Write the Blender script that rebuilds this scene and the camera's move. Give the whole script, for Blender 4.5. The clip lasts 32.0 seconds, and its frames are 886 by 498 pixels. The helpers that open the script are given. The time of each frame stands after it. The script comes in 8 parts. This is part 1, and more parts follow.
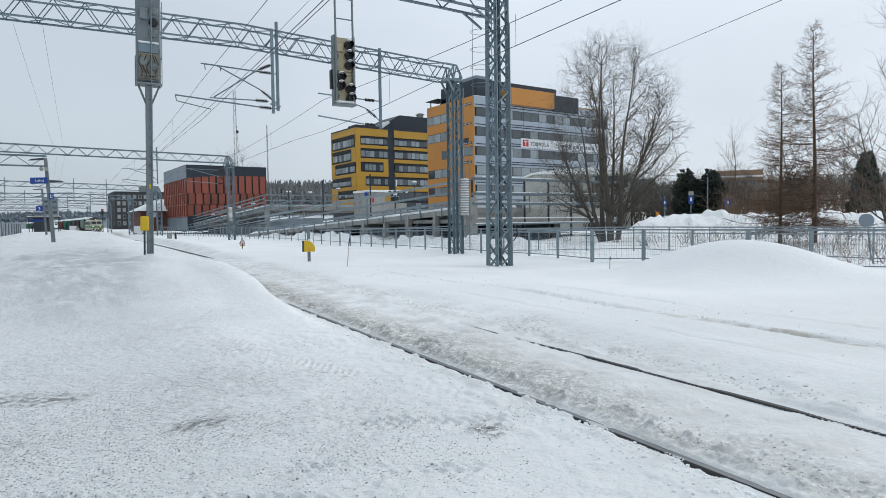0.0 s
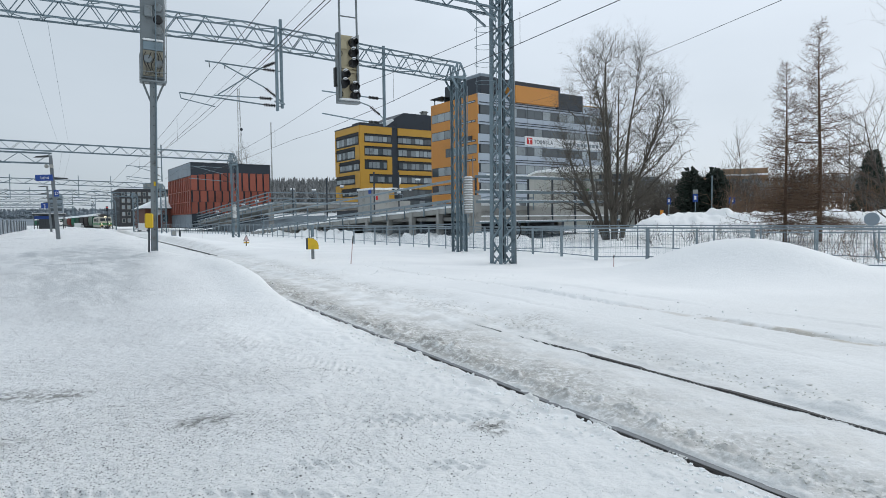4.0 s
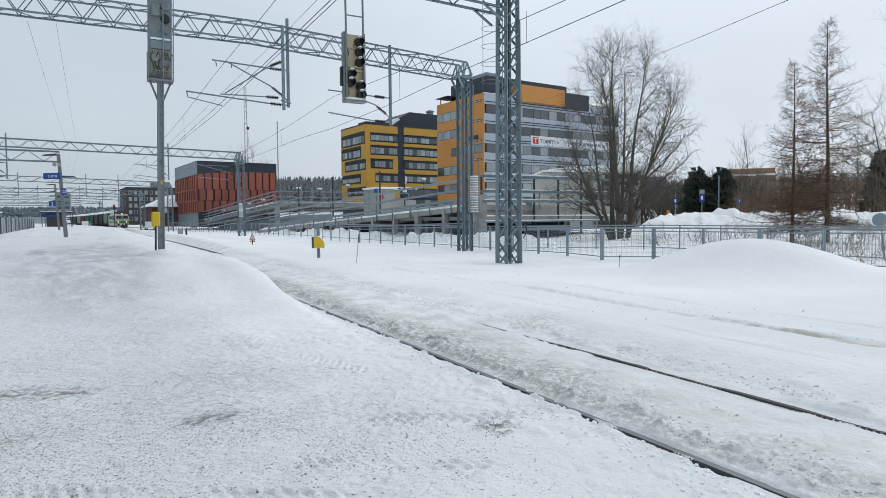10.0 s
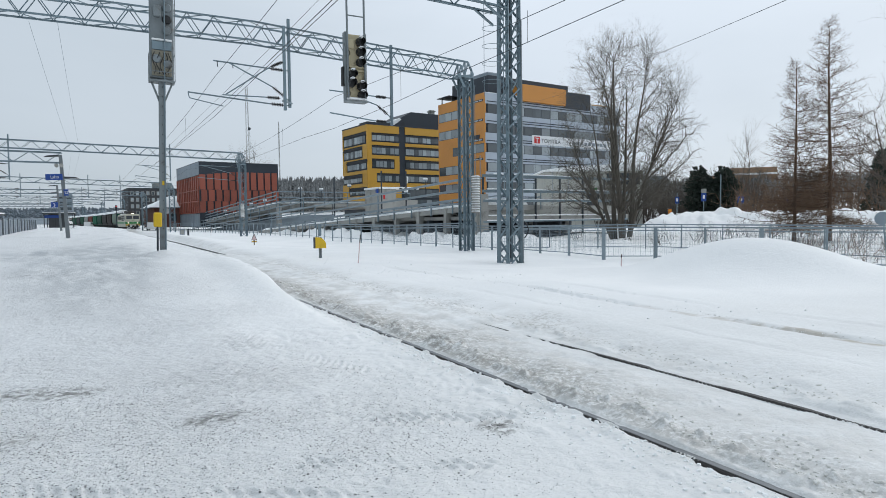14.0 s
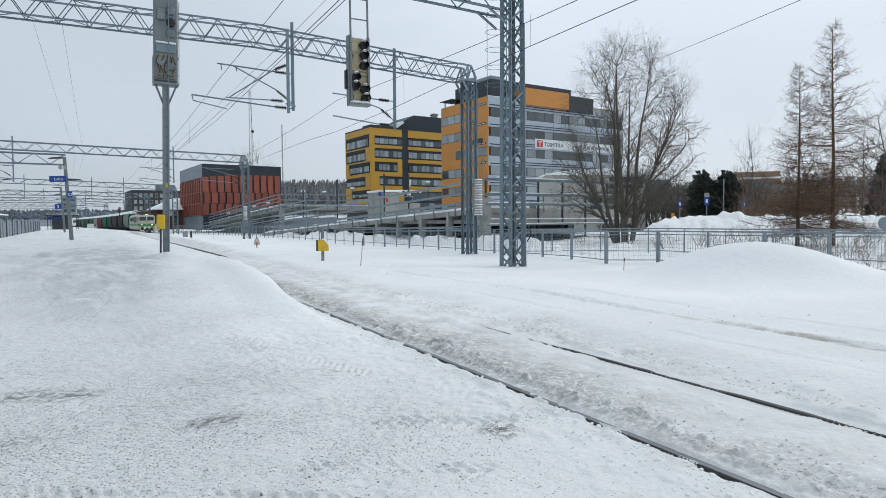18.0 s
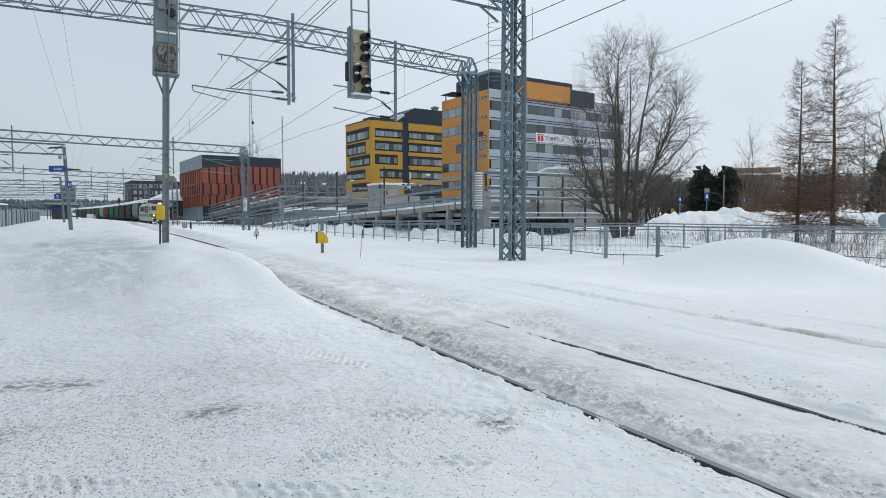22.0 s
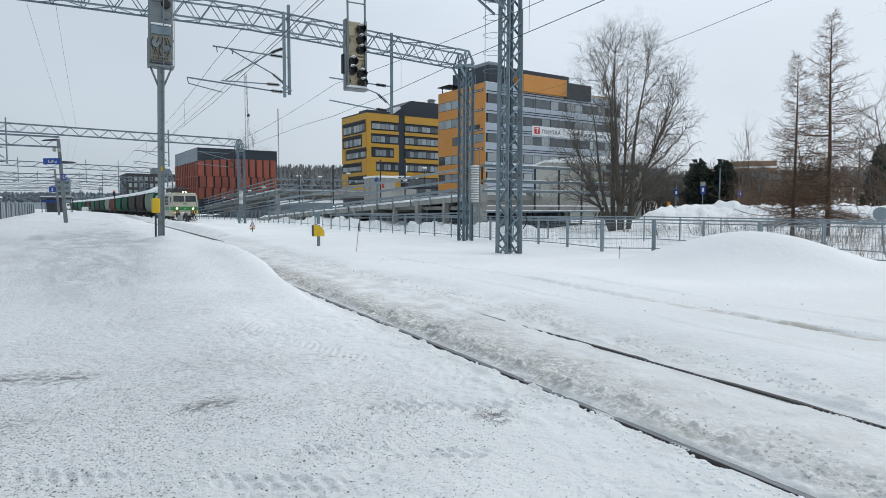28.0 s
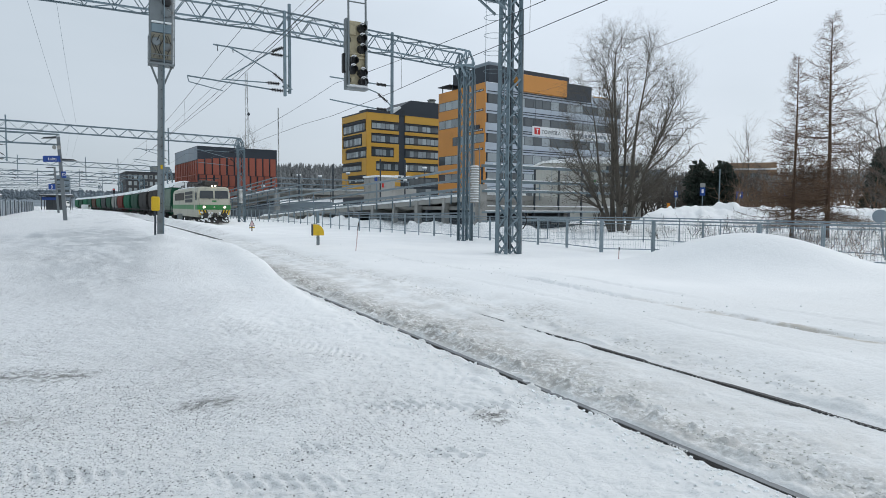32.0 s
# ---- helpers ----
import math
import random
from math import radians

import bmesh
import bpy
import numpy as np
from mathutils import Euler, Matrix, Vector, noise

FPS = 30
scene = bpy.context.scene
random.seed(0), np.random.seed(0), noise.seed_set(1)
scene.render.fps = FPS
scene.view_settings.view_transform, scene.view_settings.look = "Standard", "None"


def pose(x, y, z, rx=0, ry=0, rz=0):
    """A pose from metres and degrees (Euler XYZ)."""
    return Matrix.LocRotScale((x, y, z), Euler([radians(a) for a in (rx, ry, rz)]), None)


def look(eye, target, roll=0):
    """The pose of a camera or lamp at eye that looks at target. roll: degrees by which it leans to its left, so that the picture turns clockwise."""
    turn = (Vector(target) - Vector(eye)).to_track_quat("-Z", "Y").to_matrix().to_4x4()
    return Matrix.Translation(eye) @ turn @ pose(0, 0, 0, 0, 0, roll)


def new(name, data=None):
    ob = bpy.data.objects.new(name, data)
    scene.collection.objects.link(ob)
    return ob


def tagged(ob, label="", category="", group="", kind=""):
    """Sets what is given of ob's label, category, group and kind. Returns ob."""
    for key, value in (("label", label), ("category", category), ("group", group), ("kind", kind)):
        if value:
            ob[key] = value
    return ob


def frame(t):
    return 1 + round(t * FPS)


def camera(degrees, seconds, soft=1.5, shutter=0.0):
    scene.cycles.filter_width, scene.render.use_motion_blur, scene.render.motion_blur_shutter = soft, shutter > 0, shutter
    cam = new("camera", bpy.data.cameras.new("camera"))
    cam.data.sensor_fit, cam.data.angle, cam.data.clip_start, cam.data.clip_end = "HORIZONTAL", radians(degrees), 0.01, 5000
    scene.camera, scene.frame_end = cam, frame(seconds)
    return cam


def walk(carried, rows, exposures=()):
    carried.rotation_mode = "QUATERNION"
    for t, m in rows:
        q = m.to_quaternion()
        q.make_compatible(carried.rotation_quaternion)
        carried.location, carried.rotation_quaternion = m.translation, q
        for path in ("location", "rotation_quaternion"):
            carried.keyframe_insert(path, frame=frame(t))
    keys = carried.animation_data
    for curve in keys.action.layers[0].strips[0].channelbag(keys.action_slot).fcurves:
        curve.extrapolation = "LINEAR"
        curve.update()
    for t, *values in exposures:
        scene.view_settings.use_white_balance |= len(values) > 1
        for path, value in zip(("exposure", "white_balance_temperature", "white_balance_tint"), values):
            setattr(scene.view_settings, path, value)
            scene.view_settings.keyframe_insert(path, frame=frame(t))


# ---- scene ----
# World: x across the tracks, y along the tracks away from the viewer, z up from the rail tops.
EYE = Vector((0.0, 0.0, 1.5))
cam = camera(69.98, 32.0, soft=0.75)


def aim(yaw, pitch, roll):
    """The handheld view: yaw right of the tracks, pitch up, roll to its left, in degrees."""
    a, b = radians(yaw), radians(pitch)
    return look(EYE, EYE + Vector((math.sin(a) * math.cos(b), math.cos(a) * math.cos(b), math.sin(b))) * 10.0, roll)


walk(cam, [(t, aim(y, p, r)) for t, y, p, r in (
(0, 29.18, -2.52, -0.75), (0.5, 29.17, -2.60, -0.74), (1, 29.12, -2.70, -0.78), (1.5, 29.09, -2.75, -0.81),
(2, 29.08, -2.79, -0.81), (2.5, 29.00, -2.79, -0.89), (3, 28.96, -2.74, -0.76), (3.5, 28.89, -2.73, -0.69),
(5.5, 28.76, -2.61, -0.48), (6, 28.71, -2.58, -0.47), (6.5, 28.60, -2.61, -0.48), (7, 28.53, -2.62, -0.37),
(7.5, 28.49, -2.69, -0.33), (8, 28.50, -2.69, -0.29), (8.5, 28.50, -2.69, -0.37), (9, 28.47, -2.66, -0.43),
(9.5, 28.41, -2.72, -0.44), (10, 28.35, -2.77, -0.45), (10.5, 28.33, -2.88, -0.44), (11, 28.26, -2.98, -0.46),
(11.5, 28.23, -3.08, -0.42), (12, 28.22, -3.14, -0.40), (12.5, 28.25, -3.12, -0.41), (13, 28.25, -3.08, -0.50),
(13.5, 28.24, -2.96, -0.55), (14, 28.20, -2.78, -0.61), (14.5, 28.18, -2.76, -0.53), (16.5, 27.95, -2.60, -0.50),
(17, 27.99, -2.51, -0.52), (17.5, 27.97, -2.48, -0.53), (18, 27.98, -2.49, -0.40), (18.5, 27.88, -2.58, -0.44),
(19, 27.86, -2.72, -0.38), (19.5, 27.87, -2.85, -0.19), (20, 27.87, -2.95, -0.21), (20.5, 27.85, -3.07, -0.15),
(21, 27.88, -3.13, -0.02), (21.5, 27.93, -3.11, 0.07), (22, 28.02, -3.10, 0.10), (22.5, 28.10, -3.15, 0.05),
(23, 28.22, -3.23, 0.15), (23.5, 28.33, -3.26, 0.12), (24, 28.36, -3.28, 0.07), (24.5, 28.33, -3.35, 0.04),
(25, 28.34, -3.39, 0.05), (25.5, 28.33, -3.51, 0.06), (27.5, 28.39, -3.75, 0.24), (28, 28.35, -3.72, 0.14),
(28.5, 28.32, -3.62, 0.22), (29, 28.29, -3.47, 0.47), (29.5, 28.25, -3.45, 0.58), (30, 28.21, -3.48, 0.57),
(30.5, 28.13, -3.55, 0.53), (31, 28.17, -3.61, 0.56), (31.5, 28.32, -3.66, 0.56), (32, 28.40, -3.73, 0.48))])

# ---- sky and light: a thick overcast, brighter towards the right ----
world = bpy.data.worlds.new("overcast")
scene.world = world
world.use_nodes = True
SUN_EL, SUN_AZ = radians(30), radians(84)


def build_sky():
    nt = world.node_tree
    nt.nodes.clear()
    out = nt.nodes.new("ShaderNodeOutputWorld")
    bg = nt.nodes.new("ShaderNodeBackground")
    sky = nt.nodes.new("ShaderNodeTexSky")
    sky.sky_type, sky.sun_disc = "NISHITA", False
    sky.sun_elevation, sky.sun_rotation = SUN_EL, SUN_AZ
    dim = nt.nodes.new("ShaderNodeMix")
    dim.data_type, dim.blend_type = "RGBA", "MULTIPLY"
    dim.inputs[0].default_value = 1.0
    dim.inputs[7].default_value = (0.10, 0.10, 0.10, 1)
    nt.links.new(sky.outputs[0], dim.inputs[6])
    co = nt.nodes.new("ShaderNodeTexCoord")
    mp = nt.nodes.new("ShaderNodeMapping")
    mp.inputs["Scale"].default_value = (1.0, 1.0, 3.2)
    nt.links.new(co.outputs["Generated"], mp.inputs["Vector"])
    nz = nt.nodes.new("ShaderNodeTexNoise")
    nz.inputs["Scale"].default_value = 1.7
    nz.inputs["Detail"].default_value = 5
    nz.inputs["Roughness"].default_value = 0.45
    nz.inputs["Distortion"].default_value = 0.4
    nt.links.new(mp.outputs[0], nz.inputs["Vector"])
    # the cloud deck thins out towards the side where the sun stands
    dot = nt.nodes.new("ShaderNodeVectorMath")
    dot.operation = "DOT_PRODUCT"
    dot.inputs[1].default_value = (0.93, 0.05, 0.36)
    nt.links.new(co.outputs["Generated"], dot.inputs[0])
    add = nt.nodes.new("ShaderNodeMath")
    add.operation = "MULTIPLY_ADD"
    add.inputs[1].default_value, add.inputs[2].default_value = 0.365, 0.135
    nt.links.new(dot.outputs["Value"], add.inputs[0])
    sm = nt.nodes.new("ShaderNodeMath")
    sm.operation = "MULTIPLY_ADD"
    sm.inputs[1].default_value = 0.42
    nt.links.new(nz.outputs["Fac"], sm.inputs[0])
    nt.links.new(add.outputs[0], sm.inputs[2])
    ramp = nt.nodes.new("ShaderNodeValToRGB")
    ramp.color_ramp.elements[0].position, ramp.color_ramp.elements[0].color = 0.15, (0.415, 0.49, 0.55, 1)
    ramp.color_ramp.elements[1].position, ramp.color_ramp.elements[1].color = 0.75, (0.785, 0.862, 0.955, 1)
    nt.links.new(sm.outputs[0], ramp.inputs[0])
    mix = nt.nodes.new("ShaderNodeMix")
    mix.data_type = "RGBA"
    mix.inputs[0].default_value = 0.92
    nt.links.new(dim.outputs[2], mix.inputs[6])
    nt.links.new(ramp.outputs[0], mix.inputs[7])
    nt.links.new(mix.outputs[2], bg.inputs[0])
    # an overcast sky is brighter overhead than at the horizon
    sx = nt.nodes.new("ShaderNodeSeparateXYZ")
    nt.links.new(co.outputs["Generated"], sx.inputs[0])
    el = nt.nodes.new("ShaderNodeMapRange")
    el.inputs[1].default_value, el.inputs[2].default_value, el.inputs[3].default_value, el.inputs[4].default_value = 0.0, 1.0, 0.96, 1.42
    nt.links.new(sx.outputs[2], el.inputs[0])
    nt.links.new(el.outputs[0], bg.inputs[1])
    nt.links.new(bg.outputs[0], out.inputs[0])


build_sky()
sun = new("sun", bpy.data.lights.new("sun", "SUN"))
sun.data.energy, sun.data.angle, sun.data.color = 0.85, radians(20), (1.0, 0.97, 0.92)
sun.matrix_world = look((60 * math.sin(SUN_AZ) * math.cos(SUN_EL), 60 * math.cos(SUN_AZ) * math.cos(SUN_EL), 60 * math.sin(SUN_EL)), (0, 0, 0))
scene.view_settings.exposure = -0.04

# ---- materials ----
def mat(name, color, rough=0.6, metal=0.0, var=0.18, scale=2.0, bump=0.15, fine=40.0, dirt=None, rand=0.0, spec=0.5, coat=0.0):
    """A surface with broad stains, fine grain and relief. rand: spread of brightness from piece to piece."""
    m = bpy.data.materials.new(name)
    m.use_nodes = True
    nt = m.node_tree
    b = nt.nodes["Principled BSDF"]
    b.inputs["Metallic"].default_value = metal
    b.inputs["Specular IOR Level"].default_value = spec
    b.inputs["Coat Weight"].default_value = coat
    co = nt.nodes.new("ShaderNodeTexCoord")

    def nz(s, d, r=0.55):
        n = nt.nodes.new("ShaderNodeTexNoise")
        n.inputs["Scale"].default_value, n.inputs["Detail"].default_value, n.inputs["Roughness"].default_value = s, d, r
        nt.links.new(co.outputs["Object"], n.inputs["Vector"])
        return n
    big, small = nz(scale, 5), nz(fine, 3)
    mixn = nt.nodes.new("ShaderNodeMath")
    mixn.operation = "MULTIPLY_ADD"
    mixn.inputs[1].default_value = 0.35
    nt.links.new(small.outputs["Fac"], mixn.inputs[0])
    nt.links.new(big.outputs["Fac"], mixn.inputs[2])
    ramp = nt.nodes.new("ShaderNodeValToRGB")
    dk = dirt or tuple(c * (1 - 2.2 * var) for c in color)
    ramp.color_ramp.elements[0].position, ramp.color_ramp.elements[0].color = 0.42, (*dk, 1)
    ramp.color_ramp.elements[1].position, ramp.color_ramp.elements[1].color = 0.86, (*[min(1, c * (1 + var * 0.5)) for c in color], 1)
    e = ramp.color_ramp.elements.new(0.60)
    e.color = (*color, 1)
    nt.links.new(mixn.outputs[0], ramp.inputs[0])
    src = ramp.outputs[0]
    if rand:
        oi = nt.nodes.new("ShaderNodeObjectInfo")
        mr = nt.nodes.new("ShaderNodeMapRange")
        mr.inputs[3].default_value, mr.inputs[4].default_value = 1 - rand, 1 + rand
        nt.links.new(oi.outputs["Random"], mr.inputs[0])
        hv = nt.nodes.new("ShaderNodeHueSaturation")
        nt.links.new(mr.outputs[0], hv.inputs["Value"])
        nt.links.new(src, hv.inputs["Color"])
        src = hv.outputs[0]
    nt.links.new(src, b.inputs["Base Color"])
    rr = nt.nodes.new("ShaderNodeMapRange")
    rr.inputs[3].default_value, rr.inputs[4].default_value = max(0.02, rough - 0.12), min(1, rough + 0.12)
    nt.links.new(big.outputs["Fac"], rr.inputs[0])
    nt.links.new(rr.outputs[0], b.inputs["Roughness"])
    if bump:
        bp = nt.nodes.new("ShaderNodeBump")
        bp.inputs["Strength"].default_value, bp.inputs["Distance"].default_value = bump, 0.02
        nt.links.new(mixn.outputs[0], bp.inputs["Height"])
        nt.links.new(bp.outputs[0], b.inputs["Normal"])
    return m


def glow(name, color, strength):
    m = bpy.data.materials.new(name)
    m.use_nodes = True
    b = m.node_tree.nodes["Principled BSDF"]
    b.inputs["Base Color"].default_value = (*color, 1)
    b.inputs["Emission Color"].default_value = (*color, 1)
    b.inputs["Emission Strength"].default_value = strength
    return m


def snow_ground_material():
    """Trodden and ploughed snow: white field, gritty grey road, dirty trench along the near track."""
    m = bpy.data.materials.new("snow_ground")
    m.use_nodes = True
    nt = m.node_tree
    N, L = nt.nodes, nt.links
    b = N["Principled BSDF"]
    geo = N.new("ShaderNodeNewGeometry")
    pos = geo.outputs["Position"]
    sep = N.new("ShaderNodeSeparateXYZ")
    L.new(pos, sep.inputs[0])

    def nz(s, d=4, r=0.55, dist=0.0, vec=None):
        n = N.new("ShaderNodeTexNoise")
        n.inputs["Scale"].default_value, n.inputs["Detail"].default_value = s, d
        n.inputs["Roughness"].default_value, n.inputs["Distortion"].default_value = r, dist
        L.new(vec or pos, n.inputs["Vector"])
        return n.outputs["Fac"]

    def rng(v, a, c, lo=0.0, hi=1.0):
        n = N.new("ShaderNodeMapRange")
        n.interpolation_type = "SMOOTHSTEP"
        for i, x in zip((1, 2, 3, 4), (a, c, lo, hi)):
            n.inputs[i].default_value = x
        L.new(v, n.inputs[0])
        return n.outputs[0]

    def op(kind, a, c):
        n = N.new("ShaderNodeMath")
        n.operation = kind
        for i, x in enumerate((a, c)):
            if isinstance(x, (int, float)):
                n.inputs[i].default_value = x
            else:
                L.new(x, n.inputs[i])
        return n.outputs[0]

    def blend(f, a, c):
        n = N.new("ShaderNodeMix")
        n.data_type = "RGBA"
        L.new(f, n.inputs[0])
        for i, x in ((6, a), (7, c)):
            if isinstance(x, tuple):
                n.inputs[i].default_value = (*x, 1)
            else:
                L.new(x, n.inputs[i])
        return n.outputs[2]
    xx, yy = sep.outputs[0], sep.outputs[1]
    soft = rng(nz(0.35, 5), 0.3, 0.7)
    col = blend(soft, (0.85, 0.85, 0.845), (0.915, 0.91, 0.90))
    # the driven road: greyer packed snow with grit
    wob = op("ADD", xx, op("MULTIPLY", op("SUBTRACT", nz(0.5, 3), 0.5), 1.6))
    road = rng(wob, 1.9, 0.6)
    far = rng(yy, 22.0, 60.0, 1.0, 0.55)
    road = op("MULTIPLY", road, far)
    col = blend(op("MULTIPLY", road, 0.50), col, (0.71, 0.725, 0.735))
    # snow set greyer in patches from y = 9.5 towards the viewer
    crossing = op("MULTIPLY", rng(yy, 9.5, 4.5), rng(nz(0.7, 4), 0.25, 0.65, 0.45, 1.0))
    col = blend(op("MULTIPLY", crossing, 0.75), col, (0.725, 0.725, 0.715))
    # patches worn to wet grey ice
    stretched = N.new("ShaderNodeMapping")
    stretched.inputs["Scale"].default_value = (1.0, 0.30, 1.0)
    L.new(pos, stretched.inputs["Vector"])
    wear = op("MULTIPLY", rng(nz(0.42, 6, 0.62, 0.6, stretched.outputs[0]), 0.56, 0.70), op("MULTIPLY", road, rng(yy, 9.0, 16.0, 0.35, 0.7)))
    col = blend(wear, col, (0.40, 0.43, 0.455))
    # a worn stretch of bare grey ice where the road climbs to the platform
    dx = op("MULTIPLY", op("ADD", xx, 0.25), 0.62)
    dy = op("MULTIPLY", op("SUBTRACT", yy, 20.0), 0.10)
    spot = op("ADD", op("MULTIPLY", dx, dx), op("MULTIPLY", dy, dy))
    spot = op("MULTIPLY", rng(spot, 1.4, 0.2), rng(nz(2.2, 7, 0.74, 0.5, stretched.outputs[0]), 0.40, 0.58))
    col = blend(op("MULTIPLY", spot, 0.62), col, (0.36, 0.385, 0.40))
    wear = op("MAXIMUM", wear, spot)
    # small bare patches with gravel showing through
    for px, py, wx, wy in ((-0.32, 6.36, 3.4, 4.6), (-0.74, 6.55, 2.8, 4.0), (0.68, 5.0, 3.9, 6.5), (2.45, 3.75, 5.5, 5.5), (-0.9, 5.2, 2.2, 4.5)):
        ex = op("MULTIPLY", op("SUBTRACT", xx, px), wx)
        ey = op("MULTIPLY", op("SUBTRACT", yy, py), wy)
        near = op("ADD", op("MULTIPLY", ex, ex), op("MULTIPLY", ey, ey))
        bare = op("MULTIPLY", rng(near, 1.4, 0.0), rng(nz(11.0, 6, 0.72, 0.4), 0.44, 0.58))
        col = blend(op("MULTIPLY", bare, 0.85), col, (0.19, 0.185, 0.17))
    # fine grit, coarse and small
    grit = None
    for scale, least, spread, share, thin in ((42.0, 0.15, 0.19, 0.9, 0.80), (80.0, 0.17, 0.20, 0.8, 0.70)):
        grain = N.new("ShaderNodeTexVoronoi")
        grain.inputs["Scale"].default_value = scale
        L.new(pos, grain.inputs["Vector"])
        tint = N.new("ShaderNodeSeparateColor")
        L.new(grain.outputs["Color"], tint.inputs[0])
        strewn = op("MULTIPLY", rng(nz(0.9, 5, 0.65), 0.30, 0.72), rng(wob, 2.9, 1.7))
        strewn = op("MULTIPLY", strewn, rng(yy, 2.9, 4.2, 0.25, 1.0))
        few = op("LESS_THAN", tint.outputs[0], op("MULTIPLY", strewn, thin))
        size = op("ADD", least, op("MULTIPLY", tint.outputs[1], spread))
        speck = op("MULTIPLY", few, op("LESS_THAN", grain.outputs["Distance"], size))
        col = blend(op("MULTIPLY", speck, share), col, (0.05, 0.05, 0.052))
        grit = speck if grit is None else op("MAXIMUM", grit, speck)
    # brown slush on the near track and in the ruts of the next one
    slush = op("MULTIPLY", rng(xx, 2.7, 3.2), rng(wob, 6.3, 4.2))
    slush = op("MULTIPLY", slush, rng(nz(2.3, 6, 0.65), 0.36, 0.66))
    col = blend(op("MULTIPLY", slush, op("MULTIPLY", rng(yy, 3.0, 9.0, 0.6, 1.0), 0.55)), col, (0.57, 0.55, 0.515))
    edge = op("MULTIPLY", rng(xx, 3.2, 3.3), rng(wob, 4.5, 3.5))
    edge = op("MULTIPLY", edge, rng(nz(17.0, 6, 0.75), 0.38, 0.56))
    edge = op("MULTIPLY", edge, rng(nz(1.7, 4, 0.6), 0.30, 0.62, 0.5, 1.0))
    edge = op("MULTIPLY", edge, rng(yy, 1.0, 7.0, 0.45, 1.0))
    col = blend(op("MULTIPLY", edge, 0.85), col, (0.25, 0.23, 0.20))
    side = op("MULTIPLY", op("MULTIPLY", rng(wob, 4.5, 5.0), rng(wob, 6.0, 5.2)), op("MULTIPLY", rng(nz(14.0, 6, 0.75), 0.46, 0.60), rng(yy, 3.5, 8.0, 0.3, 0.9)))
    col = blend(op("MULTIPLY", side, op("MULTIPLY", rng(nz(0.8, 3), 0.35, 0.65), 0.6)), col, (0.34, 0.315, 0.28))
    rutx = op("ADD", xx, op("MULTIPLY", op("SUBTRACT", nz(1.3, 4), 0.5), 0.35))
    rut = op("MULTIPLY", op("MULTIPLY", rng(rutx, 7.26, 7.38), rng(rutx, 7.56, 7.44)), rng(yy, 9.0, 4.0))
    col = blend(op("MULTIPLY", rut, op("MULTIPLY", rng(nz(3.5, 5), 0.35, 0.6), 0.75)), col, (0.42, 0.37, 0.30))
    # wooded hills far off, with distance haze mixed into their colour
    col = blend(op("MULTIPLY", rng(yy, 480.0, 800.0), rng(nz(0.012, 5, 0.6), 0.30, 0.62, 0.88, 1.0)), col, (0.155, 0.19, 0.22))
    L.new(col, b.inputs["Base Color"])
    rough = op("SUBTRACT", 0.75, op("MULTIPLY", wear, 0.38))
    L.new(rough, b.inputs["Roughness"])
    b.inputs["Specular IOR Level"].default_value = 0.25
    b.inputs["Subsurface Weight"].default_value = 0.0
    hh = op("ADD", op("MULTIPLY", nz(5.0, 5, 0.6), 0.8), op("ADD", op("MULTIPLY", nz(15.0, 4, 0.65), op("ADD", 0.10, op("MULTIPLY", road, 0.55))), op("MULTIPLY", nz(48.0, 3, 0.65), op("ADD", 0.14, op("MULTIPLY", road, 0.50)))))
    driven = N.new("ShaderNodeMapping")
    driven.inputs["Rotation"].default_value = (0, 0, radians(28))
    driven.inputs["Scale"].default_value = (0.40, 1.0, 1.0)
    L.new(pos, driven.inputs["Vector"])
    hh = op("ADD", hh, op("MULTIPLY", rng(nz(27.0, 3, 0.6, 0.3, driven.outputs[0]), 0.40, 0.62), op("ADD", 0.10, op("MULTIPLY", road, 0.40))))
    hh = op("ADD", hh, op("MULTIPLY", slush, 0.4))
    trod = op("ADD", 0.25, op("MULTIPLY", rng(wob, 3.0, 2.0), 0.75))
    dent = op("ADD", rng(nz(9.0, 4, 0.6, 0.5), 0.44, 0.54), op("MULTIPLY", rng(nz(24.0, 3, 0.6, 0.4), 0.45, 0.56), 0.5))
    hh = op("ADD", hh, op("MULTIPLY", op("MULTIPLY", dent, trod), 0.16))
    hh = op("ADD", hh, op("MULTIPLY", grit, 0.2))
    bp = N.new("ShaderNodeBump")
    bp.inputs["Strength"].default_value, bp.inputs["Distance"].default_value = 0.50, 0.05
    L.new(hh, bp.inputs["Height"])
    L.new(bp.outputs[0], b.inputs["Normal"])
    return m


SNOW_GROUND = snow_ground_material()
SNOW = mat("snow", (0.88, 0.89, 0.89), 0.8, var=0.05, scale=3, bump=0.4, fine=25, spec=0.2)
GALV = mat("galvanised_steel", (0.190, 0.248, 0.280), 0.5, 0.45, var=0.16, scale=1.2, bump=0.08, rand=0.12)
GALV_OLD = mat("weathered_galvanised_steel", (0.20, 0.225, 0.235), 0.6, 0.35, var=0.25, scale=2.5, bump=0.1, dirt=(0.13, 0.12, 0.105), rand=0.1)
FENCE_STEEL = mat("fence_steel", (0.235, 0.285, 0.315), 0.5, 0.45, var=0.15, scale=1.5, bump=0.05, rand=0.1)
DARK_STEEL = mat("dark_steel", (0.042, 0.052, 0.062), 0.55, 0.4, var=0.2, scale=3)
RUST_STEEL = mat("rail_steel", (0.055, 0.052, 0.050), 0.5, 0.6, var=0.25, scale=4, bump=0.2)
